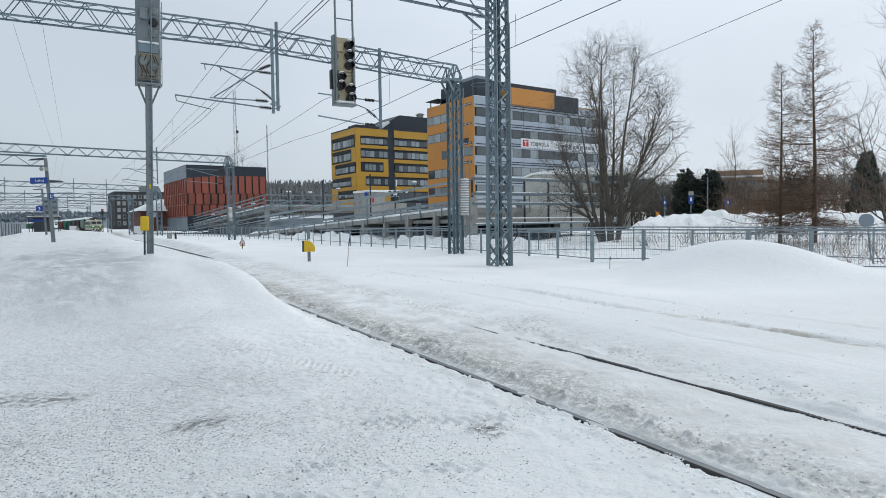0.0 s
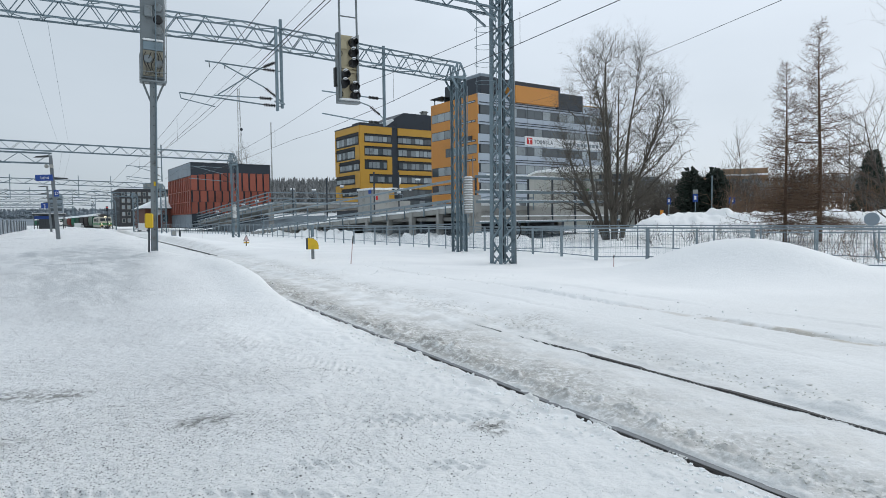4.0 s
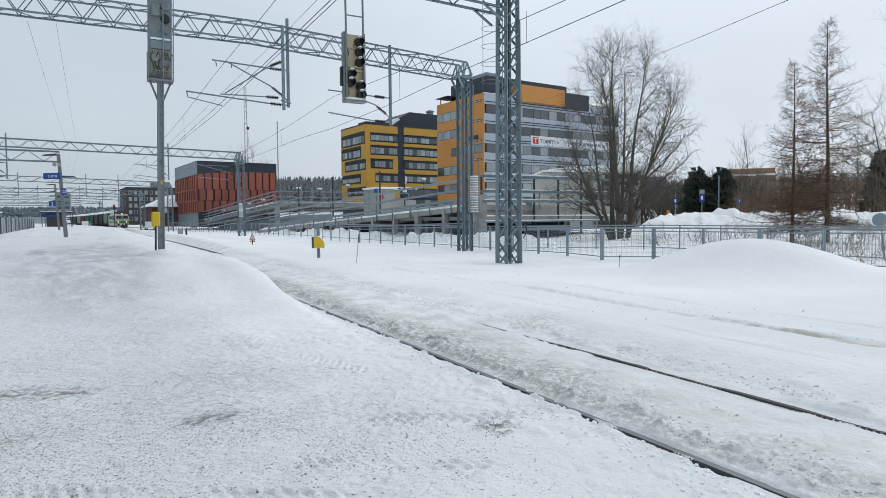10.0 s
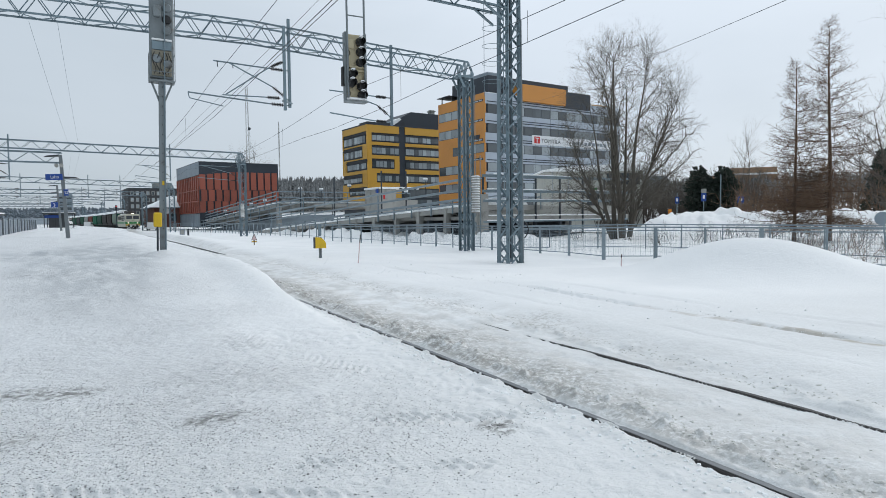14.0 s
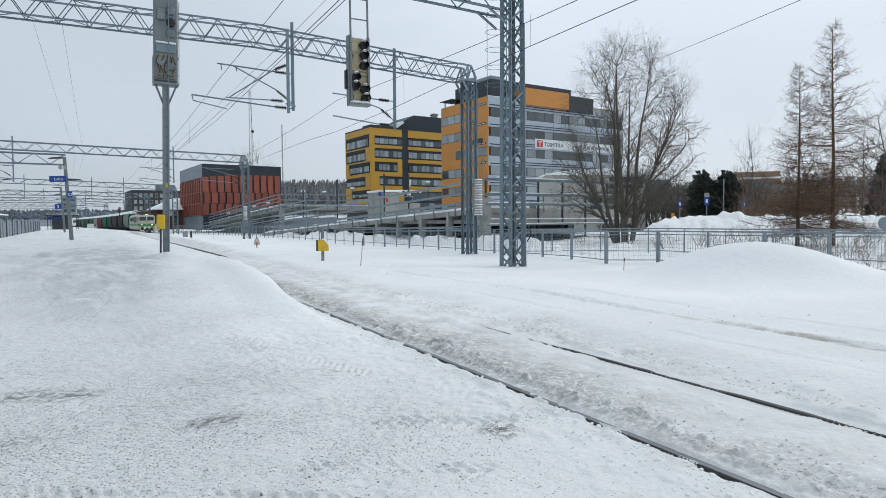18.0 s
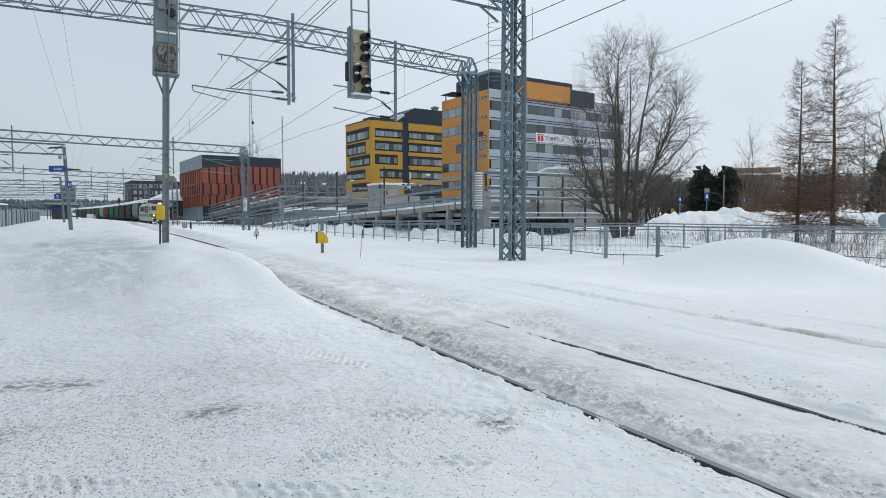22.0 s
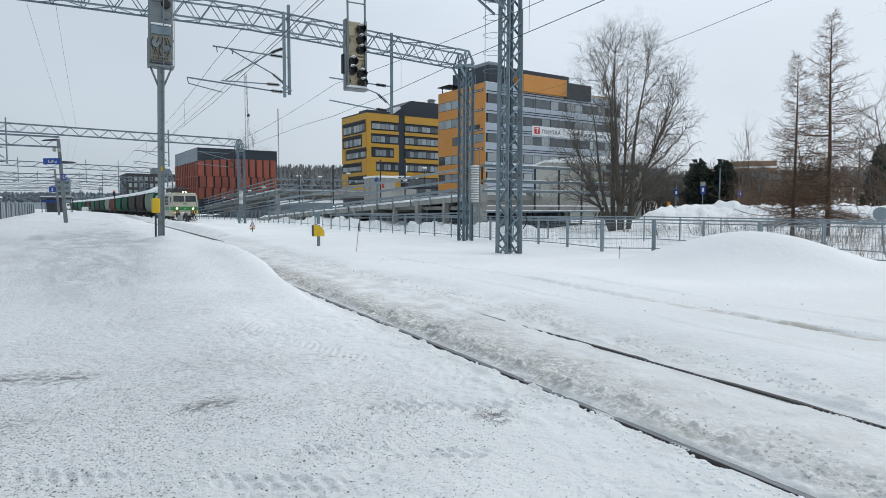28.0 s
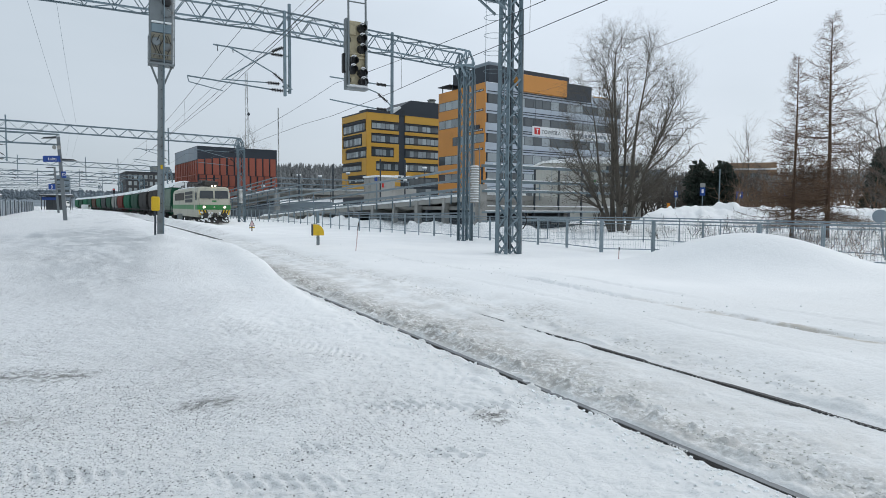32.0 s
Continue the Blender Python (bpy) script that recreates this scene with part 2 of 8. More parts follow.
RAIL_TOP = mat("worn_rail_head", (0.22, 0.225, 0.23), 0.4, 0.8, var=0.15, scale=5)
BLACK = mat("black_plastic", (0.014, 0.015, 0.016), 0.5, var=0.15, scale=6, bump=0.05)
YELLOW = mat("yellow_paint", (0.66, 0.42, 0.012), 0.5, var=0.07, scale=3, bump=0.05, rand=0.05)
CREAM = mat("cream_plate", (0.47, 0.405, 0.265), 0.55, var=0.12, scale=4, bump=0.06)
CONCRETE = mat("concrete", (0.33, 0.325, 0.305), 0.85, var=0.2, scale=0.8, bump=0.3, fine=14, rand=0.06)
# reflected sky is put into both glass colours, most into the pale one
WINDOW = mat("window_glass", (0.065, 0.078, 0.086), 0.08, 0.0, var=0.25, scale=0.25, bump=0.0, spec=0.8, rand=0.35)
PALE_WINDOW = mat("sky_pale_glass", (0.29, 0.325, 0.34), 0.14, 0.0, var=0.2, scale=0.5, bump=0.0, spec=0.7, rand=0.3)


# ---- mesh tools ----
class Mesh:
    """Collects faces of convex solids, bars and turned shapes for one mesh."""

    def __init__(self):
        self.v, self.f = [], []

    def add(self, verts, faces):
        n = len(self.v)
        self.v.extend(tuple(p) for p in verts)
        self.f.extend(tuple(n + i for i in f) for f in faces)
        return self

    def box(self, x0, x1, y0, y1, z0, z1, bev=0.0, m=None):
        c = Vector(((x0 + x1) / 2, (y0 + y1) / 2, (z0 + z1) / 2))
        h = (abs(x1 - x0) / 2, abs(y1 - y0) / 2, abs(z1 - z0) / 2)
        if not bev:
            vs = [Vector((sx * h[0], sy * h[1], sz * h[2])) for sz in (-1, 1) for sy in (-1, 1) for sx in (-1, 1)]
            fs = [(0, 2, 3, 1), (4, 5, 7, 6), (0, 1, 5, 4), (2, 6, 7, 3), (0, 4, 6, 2), (1, 3, 7, 5)]
        else:
            b = min(bev, *[k * 0.9 for k in h])
            vs, idx = [], {}
            for sx in (-1, 1):
                for sy in (-1, 1):
                    for sz in (-1, 1):
                        s = (sx, sy, sz)
                        for a in range(3):
                            idx[(s, a)] = len(vs)
                            vs.append(Vector([s[k] * (h[k] - (0 if k == a else b)) for k in range(3)]))
            fs = []

            def face(ids):
                p = [vs[i] for i in ids]
                mid = sum(p, Vector()) / len(p)
                fs.append(tuple(ids) if (p[1] - p[0]).cross(p[2] - p[1]).dot(mid) > 0 else tuple(reversed(ids)))
            for a in range(3):
                u, w = [(1, 2), (0, 2), (0, 1)][a]
                for sa in (-1, 1):
                    def key(su, sw):
                        s = [0, 0, 0]
                        s[a], s[u], s[w] = sa, su, sw
                        return (tuple(s), a)
                    face([idx[key(*q)] for q in ((-1, -1), (1, -1), (1, 1), (-1, 1))])
                for su in (-1, 1):
                    for sw in (-1, 1):
                        def key2(sc, ax):
                            s = [0, 0, 0]
                            s[a], s[u], s[w] = sc, su, sw
                            return (tuple(s), ax)
                        face([idx[key2(-1, u)], idx[key2(1, u)], idx[key2(1, w)], idx[key2(-1, w)]])
            for sx in (-1, 1):
                for sy in (-1, 1):
                    for sz in (-1, 1):
                        face([idx[((sx, sy, sz), a)] for a in range(3)])
        vs = [c + p for p in vs]
        return self.add([m @ p for p in vs] if m else vs, fs)

    def bar(self, p, q, w, h=None, up=(0, 0, 1)):
        """A square bar from p to q."""
        p, q, h = Vector(p), Vector(q), h or w
        d = (q - p).normalized()
        s = d.cross(Vector(up))
        s = s.normalized() if s.length > 1e-4 else d.orthogonal().normalized()
        u = s.cross(d)
        vs = [e + s * (a * w / 2) + u * (b * h / 2) for e in (p, q) for a, b in ((-1, -1), (1, -1), (1, 1), (-1, 1))]
        return self.add(vs, [(3, 2, 1, 0), (4, 5, 6, 7), (0, 1, 5, 4), (1, 2, 6, 5), (2, 3, 7, 6), (3, 0, 4, 7)])

    def tube(self, p, q, r0, r1=None, n=10, caps=True):
        p, q = Vector(p), Vector(q)
        r1 = r0 if r1 is None else r1
        d = (q - p).normalized()
        s = d.orthogonal().normalized()
        u = d.cross(s)
        ring = [(math.cos(2 * math.pi * i / n), math.sin(2 * math.pi * i / n)) for i in range(n)]
        vs = [p + (s * a + u * b) * r0 for a, b in ring] + [q + (s * a + u * b) * r1 for a, b in ring]
        fs = [(i, (i + 1) % n, n + (i + 1) % n, n + i) for i in range(n)]
        if caps:
            fs += [tuple(reversed(range(n))), tuple(range(n, 2 * n))]
        return self.add(vs, fs)

    def lathe(self, prof, n=16, m=None):
        """prof: (radius, height) pairs from bottom to top, about z."""
        vs = [Vector((r * math.cos(2 * math.pi * i / n), r * math.sin(2 * math.pi * i / n), z)) for r, z in prof for i in range(n)]
        fs = [(k * n + i, k * n + (i + 1) % n, (k + 1) * n + (i + 1) % n, (k + 1) * n + i) for k in range(len(prof) - 1) for i in range(n)]
        fs += [tuple(reversed(range(n))), tuple(range((len(prof) - 1) * n, len(prof) * n))]
        return self.add([m @ p for p in vs] if m else vs, fs)

    def prism(self, poly, a, b, axis=1):
        """poly: outline (u, w), counter-clockwise, swept along axis from a to b."""
        n = len(poly)

        def put(u, w, t):
            return {0: (t, u, w), 1: (u, t, w), 2: (u, w, t)}[axis]
        vs = [put(u, w, a) for u, w in poly] + [put(u, w, b) for u, w in poly]
        fs = [tuple(range(n)), tuple(reversed(range(n, 2 * n)))] + [(i, n + i, n + (i + 1) % n, (i + 1) % n) for i in range(n)]
        return self.add(vs, fs)

    def pipe(self, pts, radii, n=6, caps=True):
        """A bent pipe through points, in one piece."""
        pts = [Vector(p) for p in pts]
        radii = radii if isinstance(radii, (list, tuple)) else [radii] * len(pts)
        d = (pts[1] - pts[0]).normalized()
        s = d.orthogonal().normalized()
        rings = []
        for i, p in enumerate(pts):
            t = (pts[min(i + 1, len(pts) - 1)] - pts[max(i - 1, 0)]).normalized()
            s = (s - t * s.dot(t)).normalized()
            u = t.cross(s)
            rings.append([p + (s * math.cos(2 * math.pi * k / n) + u * math.sin(2 * math.pi * k / n)) * radii[i] for k in range(n)])
        return self.loft(rings, caps)

    def loft(self, rings, caps=True):
        """rings: equal-length lists of points, joined one to the next."""
        n = len(rings[0])
        vs = [p for r in rings for p in r]
        fs = [(k * n + i, k * n + (i + 1) % n, (k + 1) * n + (i + 1) % n, (k + 1) * n + i) for k in range(len(rings) - 1) for i in range(n)]
        if caps:
            fs += [tuple(reversed(range(n))), tuple(range((len(rings) - 1) * n, len(rings) * n))]
        return self.add(vs, fs)

    def data(self, name, material, smooth=False):
        me = bpy.data.meshes.new(name)
        me.from_pydata([tuple(p) for p in self.v], [], self.f)
        me.materials.append(material)
        if smooth:
            me.shade_smooth()
            me.set_sharp_from_angle(angle=radians(38))
        me.update()
        return me


def part(name, bm, material, parent=None, label="", m=None, smooth=False):
    """Links a Mesh (or ready mesh data) as one object under a thing or a part."""
    ob = new(name, bm.data(name, material, smooth) if isinstance(bm, Mesh) else bm)
    ob.parent = parent
    if m is not None:
        ob.matrix_basis = m
    if label:
        ob["label"] = label
    return ob


def thing(name, x, y, z, label, category, group="", rz=0.0, kind=""):
    ob = new(name)
    ob.matrix_basis = pose(x, y, z, 0, 0, rz)
    ob.empty_display_size = 0.2
    return tagged(ob, label, category, group, kind)


BARS = {}


def strut(name, parent, p, q, w, material, shape="bar", label=""):
    """A bar, tube or angle iron of its own from p to q; alike ones share a mesh."""
    p, q = Vector(p), Vector(q)
    ln = (q - p).length
    key = (shape, w, round(ln, 2), material.name)
    if key not in BARS:
        g = Mesh()
        if shape == "tube":
            g.tube((0, 0, 0), (0, 0, ln), w / 2, n=10)
        elif shape == "angle":
            t = w * 0.14
            h = w / 2
            g.prism([(-h, -h), (h, -h), (h, -h + t), (-h + t, -h + t), (-h + t, h), (-h, h)], 0, ln, 2)
            g.f = [tuple(reversed(f)) for f in g.f]
        else:
            g.box(-w / 2, w / 2, -w / 2, w / 2, 0, ln, w * 0.08)
        BARS[key] = g.data(name, material, shape == "tube")
    turn = (q - p).to_track_quat("Z", "Y").to_matrix().to_4x4()
    return part(name, BARS[key], material, parent, label, Matrix.Translation(p) @ turn)


def wire(name, pts, r, material, label, category="wire", n=5, parent=None):
    """A hanging wire along points."""
    ob = part(name, Mesh().pipe(pts, r, n), material, parent)
    if parent is None:
        tagged(ob, label, category)
    return ob


# ---- the lie of the land ----
def lattice(ix, iy, seed):
    h = (ix.astype(np.int64) * 374761393 + iy.astype(np.int64) * 668265263 + seed * 974634777) & 0x7FFFFFFF
    h = ((h ^ (h >> 13)) * 1274126177) & 0x7FFFFFFF
    return ((h ^ (h >> 16)) & 0xFFFF) / 65535.0


def field(x, y, size, seed, octaves=3):
    """Smooth noise from -1 to 1 over x, y."""
    tot, amp, norm = 0.0, 1.0, 0.0
    for o in range(octaves):
        u, v = x / size + 13.7 * o, y / size - 7.1 * o
        iu, iv = np.floor(u), np.floor(v)
        fu, fv = u - iu, v - iv
        fu, fv = fu * fu * fu * (fu * (fu * 6 - 15) + 10), fv * fv * fv * (fv * (fv * 6 - 15) + 10)
        a = lattice(iu, iv, seed + o) * (1 - fu) + lattice(iu + 1, iv, seed + o) * fu
        b = lattice(iu, iv + 1, seed + o) * (1 - fu) + lattice(iu + 1, iv + 1, seed + o) * fu
        tot, norm = tot + amp * (a * (1 - fv) + b * fv), norm + amp
        amp, size = amp * 0.5, size * 0.5
    return 2 * tot / norm - 1


def step(v, a, b):
    t = np.clip((v - a) / (b - a), 0, 1)
    return t * t * (3 - 2 * t)


def track_x(y):
    """Offset of the tracks, which bend gently to the left far off."""
    return -2.6e-4 * np.maximum(0, y - 20.0) ** 2


NEAR_RAIL, FAR_RAIL = 3.2, 4.724


def train_x(y):
    """Centre line of the freight train's track."""
    return 10.02 - 2.23e-4 * np.maximum(0, y - 23.3) ** 2


def train_z(y):
    """Its rail level: the line falls gently away from the viewer."""
    return -0.05 - 0.0046 * np.maximum(0, y) + 0.0033 * np.maximum(0, y - 60)



def land(x, y):
    """Height of the snow."""
    x, y = np.asarray(x, float), np.asarray(y, float)
    s = x - track_x(y)
    r = np.hypot(x, y)
    a0 = np.arctan2(x, y)
    wave = 0.12 * field(x, y, 1.8, 5, 3)
    rise = 0.57 * step(y, 6.5, 15.5)
    bank = step(s + wave * step(y, 9, 13), 3.08, 2.62)
    z = rise * bank
    z = z + 0.11 * step(y, 8.5, 12.5) * step(y, 19, 14) * np.exp(-((s - 2.45 + wave) / 0.38) ** 2)
    z = z + 0.05 * field(x, y, 4.0, 11, 3) * step(s, 3.0, 2.0) * step(r, 2, 6)
    # the open field and the bank that hides the wheels further on
    right = step(s, 4.85, 5.9)
    z = z + right * (0.10 + 0.07 * field(x, y, 5.0, 21, 3))
    z = z - 0.24 * step(s, 8.0, 13.5) * step(y, 60, 45) * step(x, 34, 26)
    z = z + 0.22 * step(s, 4.9, 5.8) * step(s, 8.2, 7.2) * step(y, 28, 45)
    # snow packed against the rails, with a gap on the road side of the near one
    z = z - 0.004 * step(s, 3.02, 3.10)
    ragged = s + 0.035 * field(x, y, 0.16, 133, 2)
    z = z - 0.03 * step(ragged, 3.138, 3.152) * step(s, 3.172, 3.164) * step(field(x, y, 0.5, 33, 2), -0.45, -0.1)
    z = z + 0.022 * step(field(x, y, 0.30, 161, 2), 0.10, 0.40) * step(s, 2.98, 3.08) * step(ragged, 3.205, 3.17) * step(y, 14, 8)
    z = z + (0.016 + 0.02 * field(x, y, 0.35, 37, 2)) * step(s, 3.222, 3.25) * step(s, 4.5, 3.9)
    z = z + (0.004 + 0.012 * field(x, y, 0.6, 36, 2)) * step(s, 4.725, 4.75) * step(s, 5.2, 4.9)
    z = z + 0.03 * step(y, 7.4, 8.4) * step(y, 31, 26) * step(s, 4.4, 4.6) * step(s, 5.2, 4.9)
    z = z + 0.005 * step(field(x * 0, y, 0.8, 38, 2), 0.1, 0.5) * step(s, 4.55, 4.66) * step(s, 4.9, 4.76)
    clear = 1 - step(s, 4.36, 4.5) * step(s, 4.86, 4.77) * step(y + 0.8 * field(x * 0, y, 0.6, 38, 2), 9.5, 7.0)
    z = z + 0.035 * field(x, y, 0.5, 31, 3) * step(s, 3.2, 3.4) * step(s, 5.6, 5.0) * clear
    z = z - (1 - clear) * (-0.003 - 0.009 * step(y, 4.8, 6.8) + 0.016 * step(ragged, 4.63, 4.655) * step(s, 4.70, 4.685) * step(field(x * 0, y, 0.45, 141, 3), -0.5, -0.1))
    z = z + 0.045 * np.exp(-((s - 3.44) / 0.12) ** 2) * (0.7 + 0.9 * field(x, y, 0.4, 121, 2)) * step(y, 1.5, 5)
    lump = np.maximum(0, field(x, y, 0.55, 35, 3)) * clear
    z = z + 0.095 * lump * (0.55 * np.exp(-((s - 3.46) / 0.17) ** 2) + np.exp(-((s - 5.0) / 0.35) ** 2)) * step(y, 26, 18)
    for rut, depth in ((7.42, 0.055), (8.65, 0.03), (6.2, 0.015)):
        wig = rut + 0.10 * field(x * 0, y, 1.0, 41 + int(rut * 3), 4) + 0.05 * field(x, y, 0.14, 52, 2)
        some = step(y, 26, 8) * step(field(x * 0, y, 1.6, 47, 2), -0.6, 0.2)
        z = z - depth * np.exp(-((s - wig) / 0.045) ** 2) * some
        z = z + 0.6 * depth * np.exp(-((s - wig - 0.17 + 0.05 * field(x, y, 0.3, 48, 2)) / 0.09) ** 2) * some
    low = step(s, 5.6, 8.6) * step(y, 22, 55) * step(a0, 0.55, 0.4)
    z = z - low * (0.0046 * np.clip(y, 0, 260)) - 0.10 * np.exp(-((x - train_x(y)) / 1.3) ** 2) * step(y, 20, 45)
    # packed snow close by: pebbled, with tyre prints across the road
    near = step(r, 13, 7) * step(a0, -0.34, -0.22) * step(a0, 1.32, 1.2)
    rough = step(field(x, y, 1.1, 104, 3), -0.5, 0.4)
    z = z + near * step(s, 3.08, 2.9) * (0.009 * field(x, y, 0.09, 101, 2) * (0.3 + rough) + 0.020 * field(x, y * 1.6, 0.5, 103, 3) + 0.007 * step(field(x, y, 0.16, 111, 2), -0.10, 0.10) * step(field(x, y, 0.9, 112, 2), -0.1, 0.4) + 0.006 * step(field(x, y, 0.08, 113, 2), -0.05, 0.15) * rough)
    crumb = np.maximum(0, field(x, y, 0.13, 105, 3) - 0.05) * clear
    z = z + 0.10 * crumb * step(r, 22, 12) * (np.exp(-((s - 3.47) / 0.19) ** 2) + 0.55 * np.exp(-((s - 4.98) / 0.16) ** 2) + 0.25 * np.exp(-((s - 4.1) / 0.4) ** 2))
    z = z + 0.035 * np.maximum(0, field(x, y, 0.16, 109, 3)) * step(r, 16, 8) * np.exp(-((s - 2.75) / 0.25) ** 2)
    z = z - 0.045 * step(s, 4.2, 4.5) * step(s, 5.1, 4.9) * step(y, 28, 32)
    z = z + 0.14 * np.exp(-((x - 1.5) / 0.45) ** 2 - ((y - 19.2) / 0.6) ** 2)
    for (ax, ay), (bx, by), wide in (((0.5, 4.12), (2.3, 3.06), 0.17), ((1.45, 4.5), (2.95, 3.78), 0.15), ((-0.7, 4.3), (1.3, 3.1), 0.16), ((1.4, 8.3), (2.75, 4.5), 0.16), ((1.2, 9.5), (1.55, 6.9), 0.15), ((4.9, 4.75), (6.0, 4.5), 0.14), ((3.9, 3.45), (4.6, 3.6), 0.12)):
        ln = math.hypot(bx - ax, by - ay)
        ux, uy = (bx - ax) / ln, (by - ay) / ln
        along = (x - ax) * ux + (y - ay) * uy
        off = (x - ax) * -uy + (y - ay) * ux + 0.05 * np.sin(along * 0.9)
        band = step(np.abs(off), wide, wide - 0.03) * step(along, 0, 0.4) * step(along, ln, ln - 0.4)
        cleat = np.sin(2 * math.pi * (along + 0.8 * np.abs(off)) / 0.105)
        block = np.sin(2 * math.pi * off / 0.10 + 0.6)
        z = z + band * (-0.007 + 0.015 * np.clip(cleat * 1.8, -1, 1) * (0.65 + 0.35 * np.sign(block))) * step(field(x, y, 0.7, 107, 3), -0.15, 0.25)
    # heap in front of the fence
    u, v = (x - 15.5) * 0.80 - (y - 11.2) * 0.60, (x - 15.5) * 0.60 + (y - 11.2) * 0.80
    z = z + 1.0 * np.exp(-np.abs(u / 2.75) ** 2.3 - (v / 1.7) ** 2)
    # ploughed lumps behind the fence
    heap = np.maximum(0, field(x, y, 2.3, 51, 4) + 0.25)
    z = z + 0.75 * heap * step(x, 18.6, 20.2) * step(x, 26, 23.5) * step(y, 20, 24) * step(y, 95, 70)
    z = z + (0.62 * np.maximum(0, field(x, y, 1.1, 151, 3)) + 0.16 * field(x, y, 0.4, 152, 2)) * step(x, 18.2, 19) * step(x, 22.5, 21) * step(y, 24, 28) * step(y, 95, 70)
    z = z + 0.16 * field(x, y, 1.7, 61, 4) * step(x, 19.5, 21.5) * step(r, 75, 55)
    # large mound across the street, and rising ground behind
    a = np.arctan2(x, y)
    ridge = np.exp(-((r - 60) / 5.5) ** 2) * step(a, 0.78, 0.83) * step(a, 1.35, 1.05)
    z = z + ridge * (1.42 + 0.30 * field(x, y, 3.0, 71, 3) + 0.75 * np.maximum(0, field(x, y, 1.3, 72, 3)) + 0.3 * field(x, y, 0.7, 73, 2))
    z = z + step(a, 0.5, 0.9) * (np.clip(r - 95, 0, 330) * 0.055) * step(r, 95, 150)
    z = z + step(r, 500, 2600) * (42 + 26 * field(x, y, 700, 81, 3)) * step(a, 2.2, 1.2)
    z = z + 14 * step(r, 270, 400) * step(a, 0.10, 0.2) * step(a, 0.55, 0.42)
    return z


def build_ground():
    fine = np.radians(np.linspace(-14, 72, 560))
    rest = np.radians(np.linspace(72, 346, 70)[1:-1])
    ang = np.concatenate([fine, rest])
    rad = np.concatenate([[0.25, 0.6, 1.0, 1.4], np.geomspace(1.7, 9.0, 400), np.geomspace(9.08, 130, 270), np.geomspace(138, 3200, 46)])
    A, R = np.meshgrid(ang, rad)
    X, Y = R * np.sin(A), R * np.cos(A)
    Z = land(X, Y)
    n, k = len(ang), len(rad)
    verts = np.column_stack([X.ravel(), Y.ravel(), Z.ravel()])
    verts = np.vstack([verts, [[0, 0, float(land(0.0, 0.0))]]])
    i, j = np.meshgrid(np.arange(k - 1), np.arange(n), indexing="ij")
    jn = (j + 1) % n
    quads = np.stack([i * n + j, (i + 1) * n + j, (i + 1) * n + jn, i * n + jn], -1).reshape(-1, 4)
    faces = [tuple(q) for q in quads.tolist()] + [(len(verts) - 1, q, (q + 1) % n) for q in range(n)]
    faces = [tuple(reversed(f)) for f in faces]
    me = bpy.data.meshes.new("ground")
    me.from_pydata(verts.tolist(), [], faces)
    me.materials.append(SNOW_GROUND)
    me.shade_smooth()
    me.update()
    return tagged(new("ground", me), "snow-covered ground with gritted road and slushy tracks", "ground", kind="structure")


ground = build_ground()
# ---- the railway: rails, portals, masts, signals ----
def build_rail(name, x0, top, y0, y1, label, head):
    """One rail with head, web and foot, bent along the track."""
    prof = [(-0.075, -0.17), (0.075, -0.17), (0.075, -0.155), (0.012, -0.14), (0.012, -0.045), (0.036, -0.035), (0.036, -0.006),
            (0.03, 0), (-0.03, 0), (-0.036, -0.006), (-0.036, -0.035), (-0.012, -0.045), (-0.012, -0.14), (-0.075, -0.155)]
    ys = list(np.arange(y0, 40, 4.0)) + list(np.arange(40, y1, 8.0))
    g = Mesh()
    g.loft([[(x0 + float(track_x(y)) + u, y, top + w) for u, w in prof] for y in ys])
    ob = part(name, g, RUST_STEEL)
    h = Mesh()
    h.loft([[(x0 + float(track_x(y)) + u, y, top + w) for u, w in ((-0.026, 0.001), (0.026, 0.001), (0.026, 0.004), (-0.026, 0.004))] for y in ys])
    part("rail_head", h, head, ob, "worn running surface")
    return tagged(ob, label, "rail", "rails of the tracks")


build_rail("rail", NEAR_RAIL, 0.0, -8, 200, "dark rusty rail half buried in dirty snow", RAIL_TOP)
build_rail("rail", FAR_RAIL, 0.0, -8, 300, "dark rusty rail half buried in dirty snow", RUST_STEEL)


def lattice_face(parent, a0, a1, b0, b1, n, w, material, cross=False, name="brace"):
    """Zigzag bracing between the lines a0-a1 and b0-b1."""
    a0, a1, b0, b1 = map(Vector, (a0, a1, b0, b1))
    for i in range(n):
        p, q = i / n, (i + 1) / n
        if i % 2 == 0 or cross:
            strut(name, parent, a0.lerp(a1, p), b0.lerp(b1, q), w, material, "angle")
        if i % 2 == 1 or cross:
            strut(name, parent, b0.lerp(b1, p), a0.lerp(a1, q), w, material, "angle")


def lattice_tower(parent, x0, x1, y0, y1, z0, z1, n, leg, brace, material, taper=0.0):
    c = [(x0, y0), (x1, y0), (x1, y1), (x0, y1)]
    mx, my = (x0 + x1) / 2, (y0 + y1) / 2
    top = [(mx + (x - mx) * (1 - taper), my + (y - my) * (1 - taper)) for x, y in c]
    for (x, y), (tx, ty) in zip(c, top):
        strut("leg", parent, (x, y, z0), (tx, ty, z1), leg, material, "angle")
    for i in range(4):
        a, b, ta, tb = c[i], c[(i + 1) % 4], top[i], top[(i + 1) % 4]
        lattice_face(parent, (*a, z0 + 0.1), (*ta, z1), (*b, z0 + 0.1), (*tb, z1), n, brace, material)


